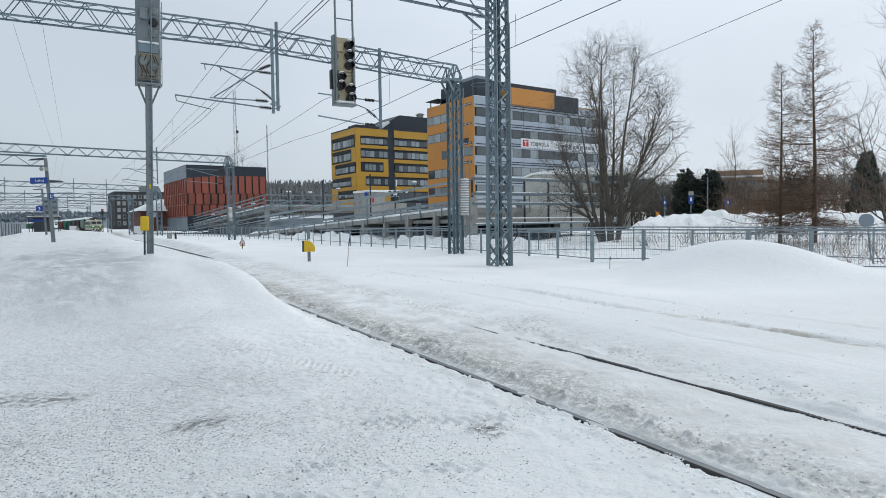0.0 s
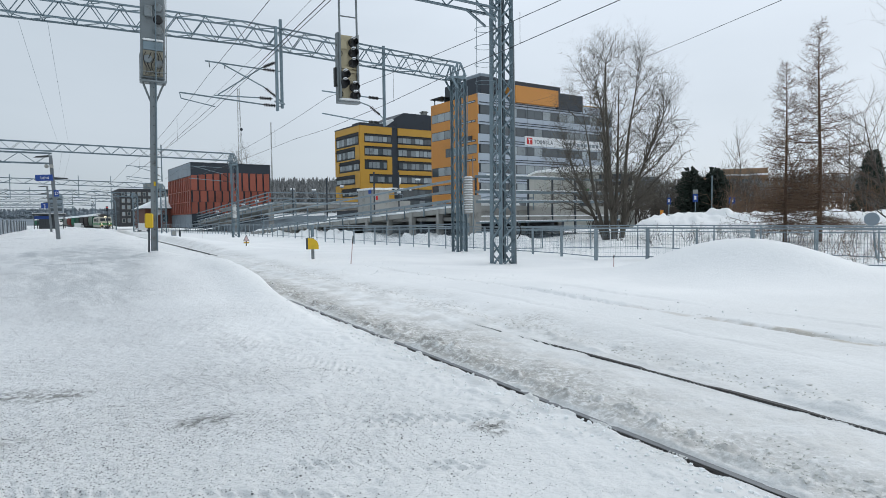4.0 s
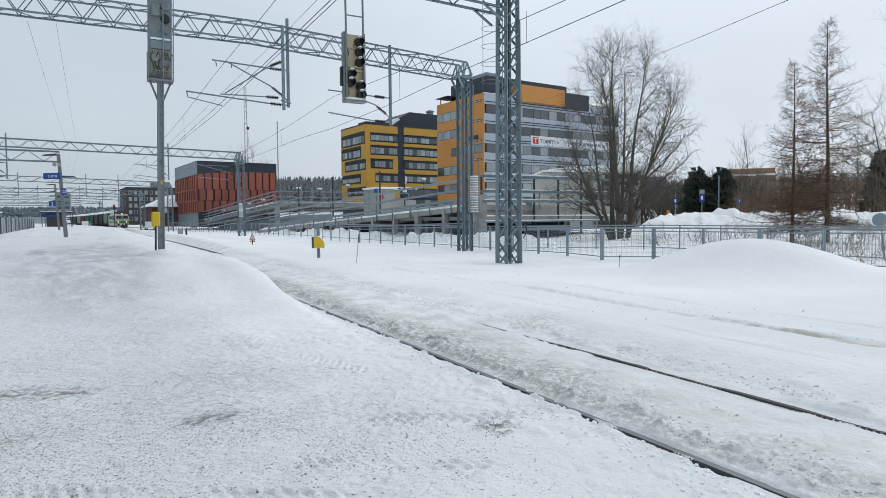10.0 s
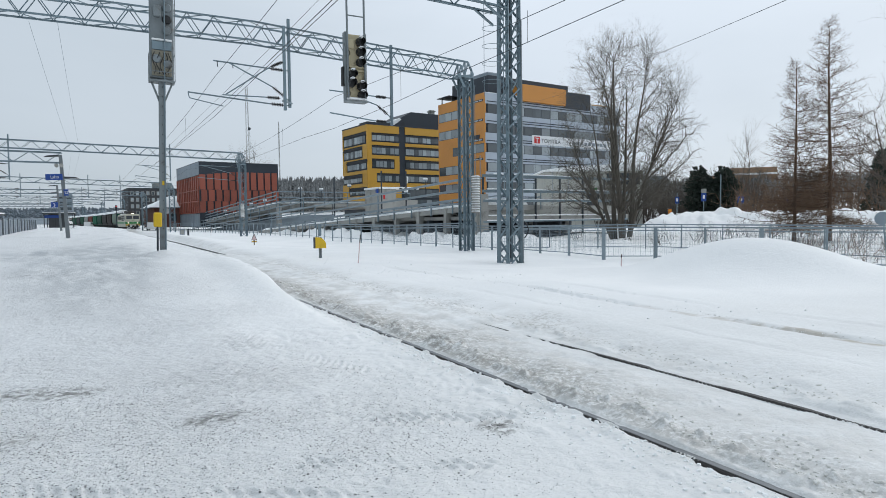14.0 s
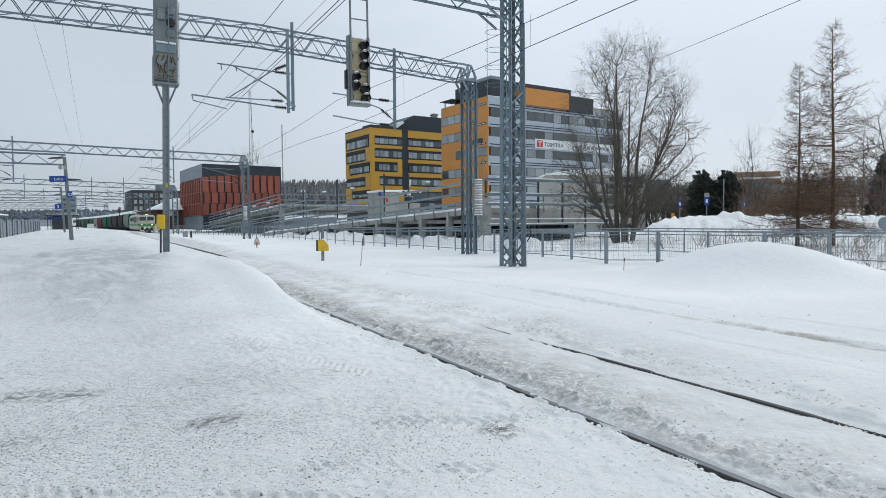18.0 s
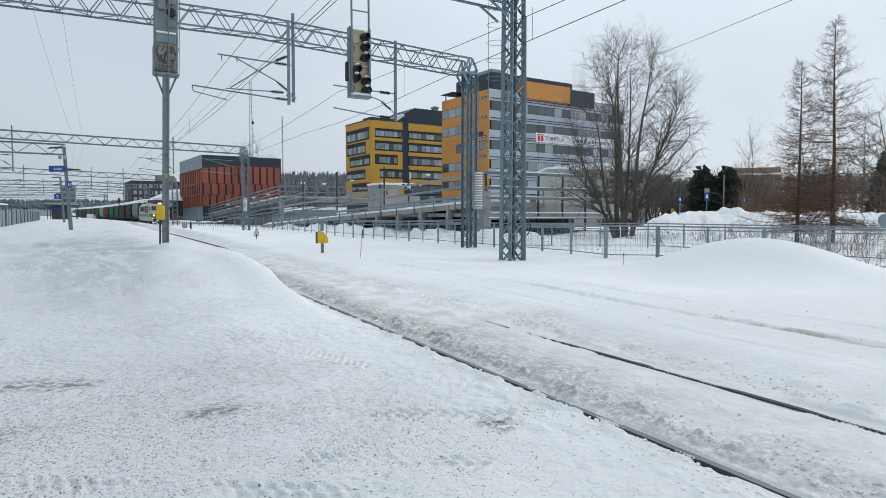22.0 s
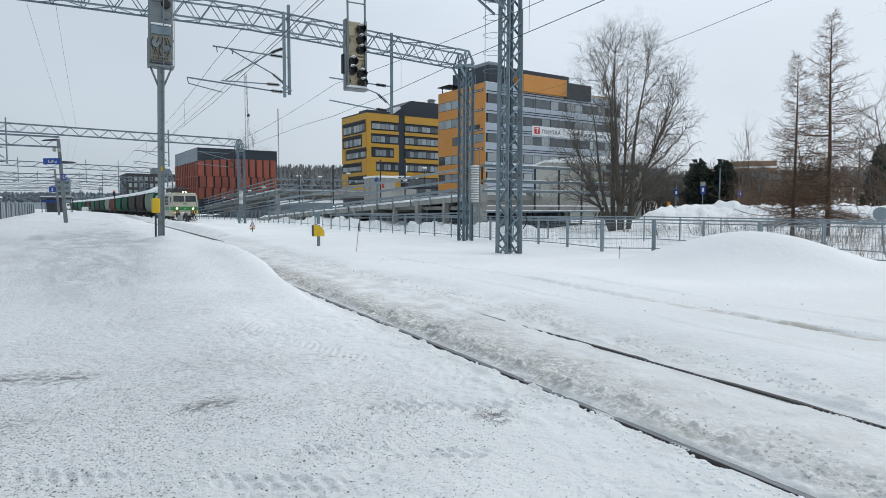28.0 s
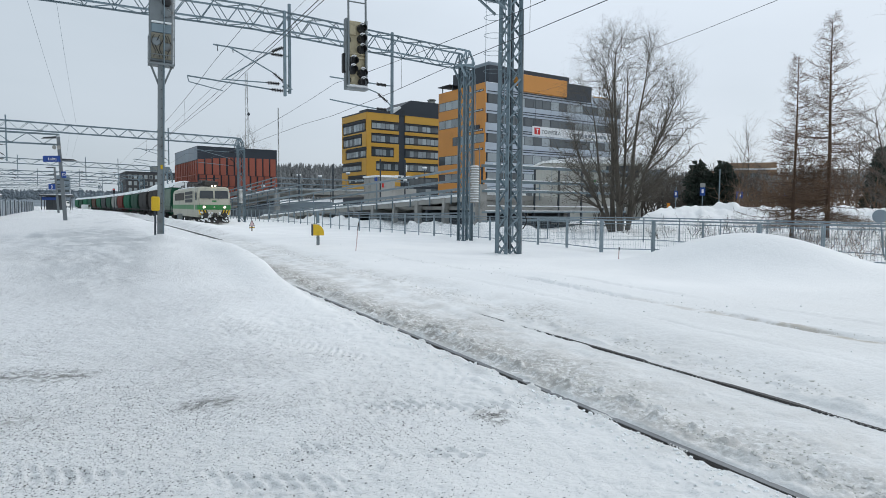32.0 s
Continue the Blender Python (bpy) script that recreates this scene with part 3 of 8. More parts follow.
def portal(x, y, label, left, beam_right, z_right, rise, depth, panel, width=0.8, chord=0.09, brace=0.045, near=True, post_left=None, ramp=9.5, drop=0.0):
    """A catenary portal: lattice posts and a lattice beam across the tracks, with a bent knee at its end."""
    g = thing("catenary_portal", x, y, 0, label, "portal", "catenary portals")
    w = width / 2
    zt = z_right
    zp = zt - drop
    lattice_tower(g, -w, w, -w, w, -0.35 if near else -1.2, zp, max(6, int(zp / (0.50 if near else 0.60))), chord * (1.45 if near else 1.4), brace * 1.2, GALV)
    xr, xl = beam_right - x, left - x
    span = xr - xl

    def lift(u):
        return rise * min(1.0, (xr - u) / ramp)
    joints = [xr, xr - ramp, xl]
    for yy in (-0.35, 0.35):
        for lo in (0.0, depth):
            for a, b in zip(joints, joints[1:]):
                strut("chord", g, (a, yy, zt + lo + lift(a)), (b, yy, zt + lo + lift(b)), chord, GALV, "angle")
        n = int(span / panel)
        for i in range(n):
            a, b = xr - span * i / n, xr - span * (i + 1) / n
            if i % 2:
                strut("brace", g, (a, yy, zt + lift(a)), (b, yy, zt + depth + lift(b)), brace, GALV, "angle")
            else:
                strut("brace", g, (a, yy, zt + depth + lift(a)), (b, yy, zt + lift(b)), brace, GALV, "angle")
        # the bent end that sits on the post
        for p, q in (((xr, zt + depth), (-0.06, zt + depth - 0.04)), ((-0.06, zt + depth - 0.04), (w, zp + 0.12)), ((xr, zt), (-w - 0.3, zt)),
                     ((-w - 0.3, zt), (w, zp + 0.12)), ((-w - 0.3, zt), (-w, zp - 0.5)), ((-w, zt + depth), (-w, zp)), ((-w, zp + 0.1), (-0.06, zt + depth - 0.04)),
                     ((-w - 0.3, zt), (-w, zt + depth)), ((w * 0.4, zp + 0.1), (w * 0.55, zt + depth * 0.55)), ((-w, zp), (w, zp))):
            strut("knee_bar", g, (p[0], yy, p[1]), (q[0], yy, q[1]), chord, GALV, "angle")
    part("seat_plate", Mesh().box(-w - 0.28, w + 0.03, -0.38, 0.38, zp - 0.03, zp + 0.06, 0.01), GALV, g)
    if near:
        n = int(span / (panel * 1.6))
        for i in range(n):
            a, b = xr - span * i / n, xr - span * (i + 1) / n
            for lo in (0.0, depth):
                s = 0.35 if i % 2 else -0.35
                strut("brace", g, (a, s, zt + lo + lift(a)), (b, -s, zt + lo + lift(b)), brace, GALV, "angle")
    if post_left is not None:
        lattice_tower(g, post_left - x - w, post_left - x + w, -0.35, 0.35, -0.25, zt + rise, 10, chord * 1.1, brace, GALV)
    return g


def insulator(parent, p, q, r=0.075):
    """A ribbed insulator on a rod from p to q."""
    p, q = Vector(p), Vector(q)
    ln = (q - p).length
    prof = [(0.018, 0)]
    n = 7
    for i in range(n):
        z = ln * (0.1 + 0.8 * i / n)
        prof += [(0.025, z), (r, z + 0.01), (r, z + 0.025), (0.028, z + ln * 0.06)]
    prof += [(0.018, ln)]
    m = Matrix.Translation(p) @ (q - p).to_track_quat("Z", "Y").to_matrix().to_4x4()
    return part("insulator", Mesh().lathe(prof, 10, m), BLACK, parent, "black ribbed insulator", smooth=True)


def cantilever(x, y, z0, z1, ztop, zlow, reach, label, twin=0.0, side=-1, upper=None, bent=True):
    """A drop post under the portal with insulated arms that carry the wires of one track."""
    g = thing("catenary_cantilever", x, y, 0, label, "cantilever", "catenary cantilevers")
    strut("drop_post", g, (0, 0, z0), (0, 0, z1), 0.115, GALV)
    upper = upper or reach
    if twin:
        strut("drop_post", g, (-twin, -0.45, z0 - 0.2), (-twin, -0.45, z1 - 0.45), 0.115, GALV)
        strut("clamp", g, (-twin - 0.1, -0.45, zlow + 0.1), (0.1, 0, zlow + 0.1), 0.06, GALV)
    s = side
    for za, zb, far in ((ztop, ztop + 0.12, upper), (zlow, zlow + 0.25, reach)):
        strut("stub", g, (0, 0, za), (s * 0.25, 0, za), 0.05, GALV, "tube")
        insulator(g, (s * 0.25, 0, za), (s * 0.85, 0, za + 0.02))
        strut("arm", g, (s * 0.85, 0, za + 0.02), (s * far, 0, zb), 0.06, GALV, "tube")
    strut("stub", g, (0, 0, zlow + 0.15), (s * 0.2, 0, zlow + 0.35), 0.05, GALV, "tube")
    insulator(g, (s * 0.2, 0, zlow + 0.35), (s * 0.75, 0, zlow + 0.75))
    strut("brace_arm", g, (s * 0.75, 0, zlow + 0.75), (s * (upper - 0.6), 0, ztop + 0.1), 0.055, GALV, "tube")
    if twin:
        insulator(g, (s * (twin + 0.2), -0.45, zlow + 0.2), (s * (twin + 0.8), -0.45, zlow + 0.2))
        strut("arm", g, (s * (twin + 0.8), -0.45, zlow + 0.2), (s * 2.85, -0.45, zlow + 0.16), 0.05, GALV, "tube")
        insulator(g, (s * (twin + 0.05), -0.45, ztop + 0.25), (s * (twin + 0.6), -0.45, ztop - 0.02))
        strut("brace_arm", g, (s * (twin + 0.6), -0.45, ztop - 0.02), (s * 2.7, -0.45, zlow + 0.2), 0.05, GALV, "tube")
        for u in (upper - 0.15, upper - 0.75):
            strut("wire_clamp", g, (s * u, 0, ztop + 0.1), (s * (u - 0.02), 0, ztop - 0.12), 0.035, DARK_STEEL, "tube")
    if not bent:
        return g
    strut("registration_arm", g, (s * reach, 0, zlow + 0.25), (s * (reach - 0.05), 0, zlow + 0.02), 0.04, GALV, "tube")
    strut("registration_arm", g, (s * (reach - 0.05), 0, zlow + 0.02), (s * (reach - 1.35), 0, zlow - 0.22), 0.04, GALV, "tube")
    return g


def place_portals():
    steel = "grey galvanised lattice catenary portal across the snowy tracks"
    portal(16.05, 27.4, steel, -14.0, 15.3, 8.40, 0.55, 0.76, 0.50, width=0.48, chord=0.078, brace=0.038, post_left=-14.0)
    portal(13.3, 70.0, steel, -26.0, 12.3, 7.93, 0.62, 0.76, 0.80, width=0.62, chord=0.075, brace=0.038, near=False, post_left=-26.0, ramp=29.0, drop=0.45)
    portal(10.9, 122.0, steel, -36.0, 10.1, 7.45, 0.9, 0.80, 1.3, width=0.8, chord=0.10, brace=0.055, near=False, post_left=-36.0, ramp=34.0, drop=0.4)
    for y, xr in ((165.0, 7.5), (205.0, 4.0), (250.0, -1.0), (300.0, -8.0)):
        portal(xr + 1.2, y, steel, xr - 56, xr, 7.5, 0.4, 0.85, 1.9, width=1.0, chord=0.16, brace=0.09, near=False, post_left=xr - 56)
    arm = "galvanised catenary arm with black insulators under the portal"
    cantilever(7.27, 27.4, 6.33, 10.1, 7.90, 6.42, 4.1, arm, twin=0.32, upper=3.1)
    cantilever(12.05, 27.4, 5.86, 9.56, 7.12, 6.0, 3.0, arm, upper=3.0, bent=False)
    cantilever(6.2, 70.0, 5.6, 9.3, 7.0, 5.8, 3.2, arm)
    cantilever(12.9, 70.0, 5.5, 7.5, 7.15, 5.75, 4.1, "galvanised catenary arm on the portal's post", upper=4.3, bent=False)
    cantilever(-7.4, 70.0, 5.4, 9.6, 6.9, 5.6, 3.2, arm)
    for x in (-16.0, -11.5, -2.0, 2.8):
        cantilever(x, 122.0, 5.5, 9.4, 7.0, 5.7, 3.0, arm)
    for x in (-12.0, -4.0, 0.5):
        cantilever(x, 165.0, 5.5, 9.4, 7.0, 5.7, 3.0, arm)


place_portals()


def build_big_mast():
    g = thing("lattice_mast", 13.17, 19.35, 0, "tall grey galvanised lattice mast standing in snow beside the tracks", "mast")
    lattice_tower(g, -0.285, 0.285, -0.285, 0.285, -0.4, 12.6, 26, 0.135, 0.06, GALV, 0.16)
    # the beam that carries the hanging signal
    for yy in (-0.35, 0.35):
        for z in (8.95, 9.75):
            strut("chord", g, (-0.3, yy, z), (-2.7, yy, z + 0.08), 0.1, GALV, "angle")
            strut("chord", g, (-2.7, yy, z + 0.08), (-27.0, yy, z + 0.75), 0.1, GALV, "angle")
        lattice_face(g, (-0.4, yy, 8.95), (-12.0, yy, 9.3), (-0.4, yy, 9.75), (-12.0, yy, 10.1), 14, 0.05, GALV)
        strut("knee_bar", g, (-0.42, yy, 8.5), (-1.25, yy, 9.0), 0.1, GALV, "angle")
    lattice_tower(g, -27.8, -27.0, -0.4, 0.4, -0.3, 10.6, 12, 0.12, 0.06, GALV)
    strut("conduit", g, (0.39, -0.30, -0.2), (0.34, -0.28, 8.6), 0.05, GALV_OLD, "tube")
    strut("cable_duct", g, (0.0, 0.05, 0.0), (0.0, 0.05, 12.5), 0.13, DARK_STEEL)
    part("base_plate", Mesh().box(-0.42, 0.42, -0.42, 0.42, -0.6, -0.32, 0.03), CONCRETE, g)
    pts = [Vector((0.36 + 0.17 * math.sin(k * math.pi / 8), -0.42, 1.35 - 0.6 * k / 8)) for k in range(9)]
    part("cable_loop", Mesh().pipe(pts, 0.02, 6), BLACK, g, "black cable bulging from the mast")
    # ladder cage
    for k in range(6):
        z = 6.35 + 0.62 * k
        ring = Mesh().pipe([Vector((-0.78 + 0.36 * math.cos(a), -0.1 + 0.36 * math.sin(a), z)) for a in np.linspace(0, 2 * math.pi, 17)], 0.009, 4)
        part("cage_hoop", ring, GALV, g)
    strut("cage_bar", g, (-1.12, -0.1, 1.9 + 3.9), (-1.12, -0.1, 9.7), 0.018, GALV, "tube")
    strut("cage_bar", g, (-0.42, -0.28, 2.4), (-0.42, -0.28, 9.7), 0.03, GALV, "tube")


build_big_mast()


def hood(parent, x, z, r=0.12, ln=0.20, y=-0.14):
    """A signal lamp: black round hood open to the front with a dark lens."""
    m = Matrix.Translation((x, y, z)) @ pose(0, 0, 0, 90, 0, 0)
    arc = [math.radians(-35 + 250 * k / 16) for k in range(17)]
    g = Mesh().loft([[m @ Vector((q * math.cos(a), q * math.sin(a), s)) for q, s in ((r, 0), (r, ln), (r - 0.012, ln), (r - 0.012, 0))] for a in arc])
    h = part("lamp_hood", g, BLACK, parent, "black lamp hood")
    back = Mesh().lathe([(r * 1.12, -0.05), (r * 1.12, 0.02), (r * 0.9, 0.03), (r * 0.85, 0.02)], 16, m)
    part("lens", back, BLACK, h, "unlit dark lens")
    sn = Mesh().lathe([(r * 0.7, -0.01), (r * 0.6, 0.03), (r * 0.3, 0.055)], 10, Matrix.Translation((x, y - ln * 0.55, z + r * 0.92)))
    part("snow_cap", sn, SNOW, h, "snow on the hood")


def build_hanging_signal():
    g = thing("railway_signal", 7.19, 19.2, 0, "cream-plated railway signal with black hoods hanging from the portal", "signal", "railway signals")
    for x in (-0.285, 0.285):
        strut("ladder_rail", g, (x, -0.18, 5.3), (x, -0.10, 9.4), 0.065, GALV_OLD, "tube")
    for z in (7.87, 8.5, 9.1):
        strut("ladder_rung", g, (-0.285, -0.12, z), (0.285, -0.12, z), 0.04, GALV_OLD, "tube")
    part("back_plate", Mesh().box(-0.30, 0.30, -0.04, 0.04, 5.28, 7.32, 0.02), CREAM, g, "cream weathered plate")
    for x in (-0.33, 0.33):
        part("side_rim", Mesh().box(x - 0.03, x + 0.03, -0.12, 0.10, 5.22, 7.36, 0.01), GALV_OLD, g)
    for z in (6.18, 6.30):
        part("cross_bar", Mesh().box(-0.31, 0.31, -0.10, -0.02, z - 0.035, z + 0.035, 0.01), CREAM, g)
    tray = Mesh().box(-0.36, 0.36, -0.24, 0.12, 5.18, 5.24, 0.02)
    part("tray", tray, GALV_OLD, g, "tray below the lamps")
    part("tray_snow", Mesh().box(-0.33, 0.33, -0.22, 0.05, 5.24, 5.33, 0.04), SNOW, g, "snow lying on the tray")
    for z in (7.08, 6.76, 6.44):
        hood(g, 0.14, z)
    for x, z in ((-0.14, 6.05), (-0.16, 5.78), (0.16, 5.70), (0.18, 5.42)):
        hood(g, x, z, 0.125)
    part("junction_box", Mesh().box(-0.28, -0.02, -0.10, -0.03, 6.86, 7.15, 0.02), CREAM, g)
    part("junction_box", Mesh().box(-0.42, -0.33, -0.02, 0.14, 5.7, 6.3, 0.02), BLACK, g)
    for z in (5.35, 6.6):
        pts = [(-0.27 + 0.1 * math.sin(k * 0.9), -0.06, z + 0.07 * k) for k in range(9)]
        part("cable", Mesh().pipe(pts, 0.012, 5), BLACK, g)


build_hanging_signal()


DULL_PLATE = mat("grimy_cream_plate", (0.21, 0.195, 0.15), 0.6, var=0.3, scale=4, bump=0.08)


def build_post_signal():
    g = thing("railway_signal", 1.46, 19.3, 0.5, "grey railway signal on a tapered steel post seen from behind", "signal", "railway signals")
    g.matrix_basis = pose(1.46, 19.3, 0.5, 0, 1.25, 0)
    post = Mesh()
    post.prism([(-0.085, -0.08), (0.085, -0.08), (0.085, -0.066), (0.045, -0.055), (0.045, 0.055), (0.085, 0.066), (0.085, 0.08), (-0.085, 0.08), (-0.085, 0.066), (-0.045, 0.055), (-0.045, -0.055), (-0.085, -0.066)], -0.4, 4.84, 2)
    post.f = [tuple(reversed(f)) for f in post.f]
    part("post", post, GALV_OLD, g, "galvanised steel post with flanges")
    for k in range(16):
        part("bolt", Mesh().tube((0.0, -0.085, 0.8 + 0.26 * k), (0.0, -0.10, 0.8 + 0.26 * k), 0.014, n=6), DARK_STEEL, g)
    for s in (-1, 1):
        strut("bracket", g, (s * 0.05, 0, 4.28), (s * 0.27, 0, 4.85), 0.05, GALV_OLD)
    part("floor_tray", Mesh().box(-0.33, 0.33, -0.2, 0.22, 4.83, 4.88, 0.01), GALV_OLD, g)
    part("housing", Mesh().box(-0.31, 0.31, 0.02, 0.2, 4.95, 7.3, 0.03), GALV_OLD, g, "grey back plate of the lamps")
    part("snow_ledge", Mesh().box(-0.26, 0.26, -0.06, 0.02, 5.98, 6.03, 0.02), SNOW, g, "strip of snow on the ledge")
    part("lower_plate", Mesh().box(-0.25, 0.25, -0.01, 0.02, 5.02, 5.72, 0.01), DULL_PLATE, g, "cream plate behind the lower lamps")
    part("shade_sheet", Mesh().box(-0.25, 0.25, -0.02, 0.02, 5.73, 5.97, 0.01), GALV, g, "grey sheet")
    part("connection_box", Mesh().box(-0.22, -0.02, -0.08, 0.02, 6.62, 6.92, 0.02), GALV_OLD, g, "grey connection box")
    for x, z, mt in ((-0.13, 5.48, GALV_OLD), (0.15, 5.36, GALV_OLD), (0.13, 6.28, GALV_OLD), (0.13, 6.58, BLACK), (0.13, 6.90, GALV_OLD)):
        part("lamp_back", Mesh().lathe([(0.125, 0), (0.125, 0.03), (0.10, 0.07), (0.04, 0.08)], 16, pose(x, 0.03, z, 90, 0, 0)), mt, g, "round back of a lamp", smooth=True)
    for k in range(5):
        x0 = -0.2 + 0.1 * k
        pts = [(x0 + 0.05 * math.sin(j * 1.1 + k), -0.05 - 0.03 * math.cos(j), 5.05 + 0.1 * j) for j in range(7)]
        part("cable", Mesh().pipe(pts, 0.011, 5), (RUST_STEEL, BLACK)[k % 2], g)
    for s in (-1, 1):
        for yy in (-0.19, 0.2):
            strut("cage_bar", g, (s * 0.32, yy, 4.86), (s * 0.32, yy, 5.65 if s < 0 else 7.1), 0.022, GALV_OLD, "tube")
        strut("cage_bar", g, (s * 0.32, -0.19, 5.6), (s * 0.32, 0.2, 5.6), 0.022, GALV_OLD, "tube")
    strut("cage_bar", g, (-0.32, -0.19, 5.1), (0.32, -0.19, 5.1), 0.022, GALV_OLD, "tube")
    strut("conduit", g, (0.06, -0.12, 0.2), (0.06, -0.12, 7.2), 0.035, GALV, "tube")
    # the yellow box on a short leg beside the post
    part("yellow_plate", Mesh().box(-0.255, -0.04, -0.22, -0.10, 0.84, 1.24, 0.03), YELLOW, g, "yellow cabinet on the post")
    strut("cabinet_leg", g, (-0.15, -0.13, -0.4), (-0.15, -0.13, 0.9), 0.05, DARK_STEEL)
    part("number_plate", Mesh().box(-0.02, 0.035, -0.105, -0.095, 2.0, 2.12, 0.004), YELLOW, g, "small faded yellow plate")


build_post_signal()
# ---- the freight train ----
LOCO_CREAM = mat("loco_cream", (0.47, 0.445, 0.36), 0.5, var=0.22, scale=1.1, bump=0.05, dirt=(0.30, 0.275, 0.22))
LOCO_GREEN = mat("loco_green", (0.03, 0.205, 0.05), 0.45, var=0.15, scale=1.2, bump=0.04)
LOCO_GREY = mat("loco_roof_grey", (0.065, 0.058, 0.052), 0.75, var=0.3, scale=1.5, bump=0.1, dirt=(0.035, 0.025, 0.02))
UNDER = mat("underframe_grime", (0.035, 0.033, 0.031), 0.8, var=0.3, scale=2)
LAMP_ON = glow("lit_headlamp", (1.0, 0.86, 0.62), 4.5)
CAB_GLASS = mat("cab_glass", (0.03, 0.035, 0.04), 0.08, var=0.2, bump=0.0, spec=0.8)


def rolled(t):
    """Metres that the train has come in t seconds."""
    return 1.165 * (2.045 * t + 0.11535 * t * t - 0.0017048 * t ** 3)


TRAIN_ROWS = [(t, 213.0 - rolled(t)) for t in range(0, 33)]


def track_pose(y):
    """Where a bogie stands and heads at y along the train's track."""
    return Vector((float(train_x(np.array(y))), y, float(train_z(np.array(y)))))


def ride(front, length):
    """Pose of a vehicle whose nose is at front; its body points back along the track."""
    a, b = track_pose(front + length * 0.2), track_pose(front + length * 0.8)
    d = (b - a).normalized()
    o = a - d * (length * 0.2)
    return Matrix.Translation(o) @ Matrix.Rotation(math.atan2(-d.x, d.y), 4, "Z")


def wheelset(parent, y, r):
    m = Matrix.Translation((0, y, r))
    g = Mesh()
    t = Matrix.Rotation(radians(90), 4, "Y")
    for s in (-1, 1):
        g.lathe([(r * 0.3, -0.07), (r * 0.85, -0.05), (r, -0.06), (r, 0.05), (r + 0.03, 0.06), (r + 0.03, 0.075), (r * 0.8, 0.07), (r * 0.3, 0.09)] if s < 0 else
                [(r * 0.3, -0.09), (r * 0.8, -0.07), (r + 0.03, -0.075), (r + 0.03, -0.06), (r, -0.05), (r, 0.06), (r * 0.85, 0.05), (r * 0.3, 0.07)], 20, Matrix.Translation((s * 0.78, 0, 0)) @ t)
    g.tube((-0.8, 0, 0), (0.8, 0, 0), 0.08, n=8)
    return part("wheelset", g, UNDER, parent, m=m)


def bogie(parent, y, base, r):
    g = Mesh()
    for s in (-1, 1):
        g.box(s * 1.02 - 0.07, s * 1.02 + 0.07, y - base * 0.85, y + base * 0.85, r - 0.05, r + 0.25, 0.03)
        for k in (-0.5, 0.5):
            g.box(s * 1.02 - 0.12, s * 1.02 + 0.12, y + k * base - 0.16, y + k * base + 0.16, r - 0.16, r + 0.14, 0.03)
            g.tube((s * 1.08, y + k * base * 0.6, r - 0.1), (s * 1.08, y + k * base * 0.6, r + 0.3), 0.09, n=8)
    g.box(-0.95, 0.95, y - 0.3, y + 0.3, r + 0.05, r + 0.25, 0.03)
    return part("bogie", g, UNDER, parent, "grimy dark bogie frame")


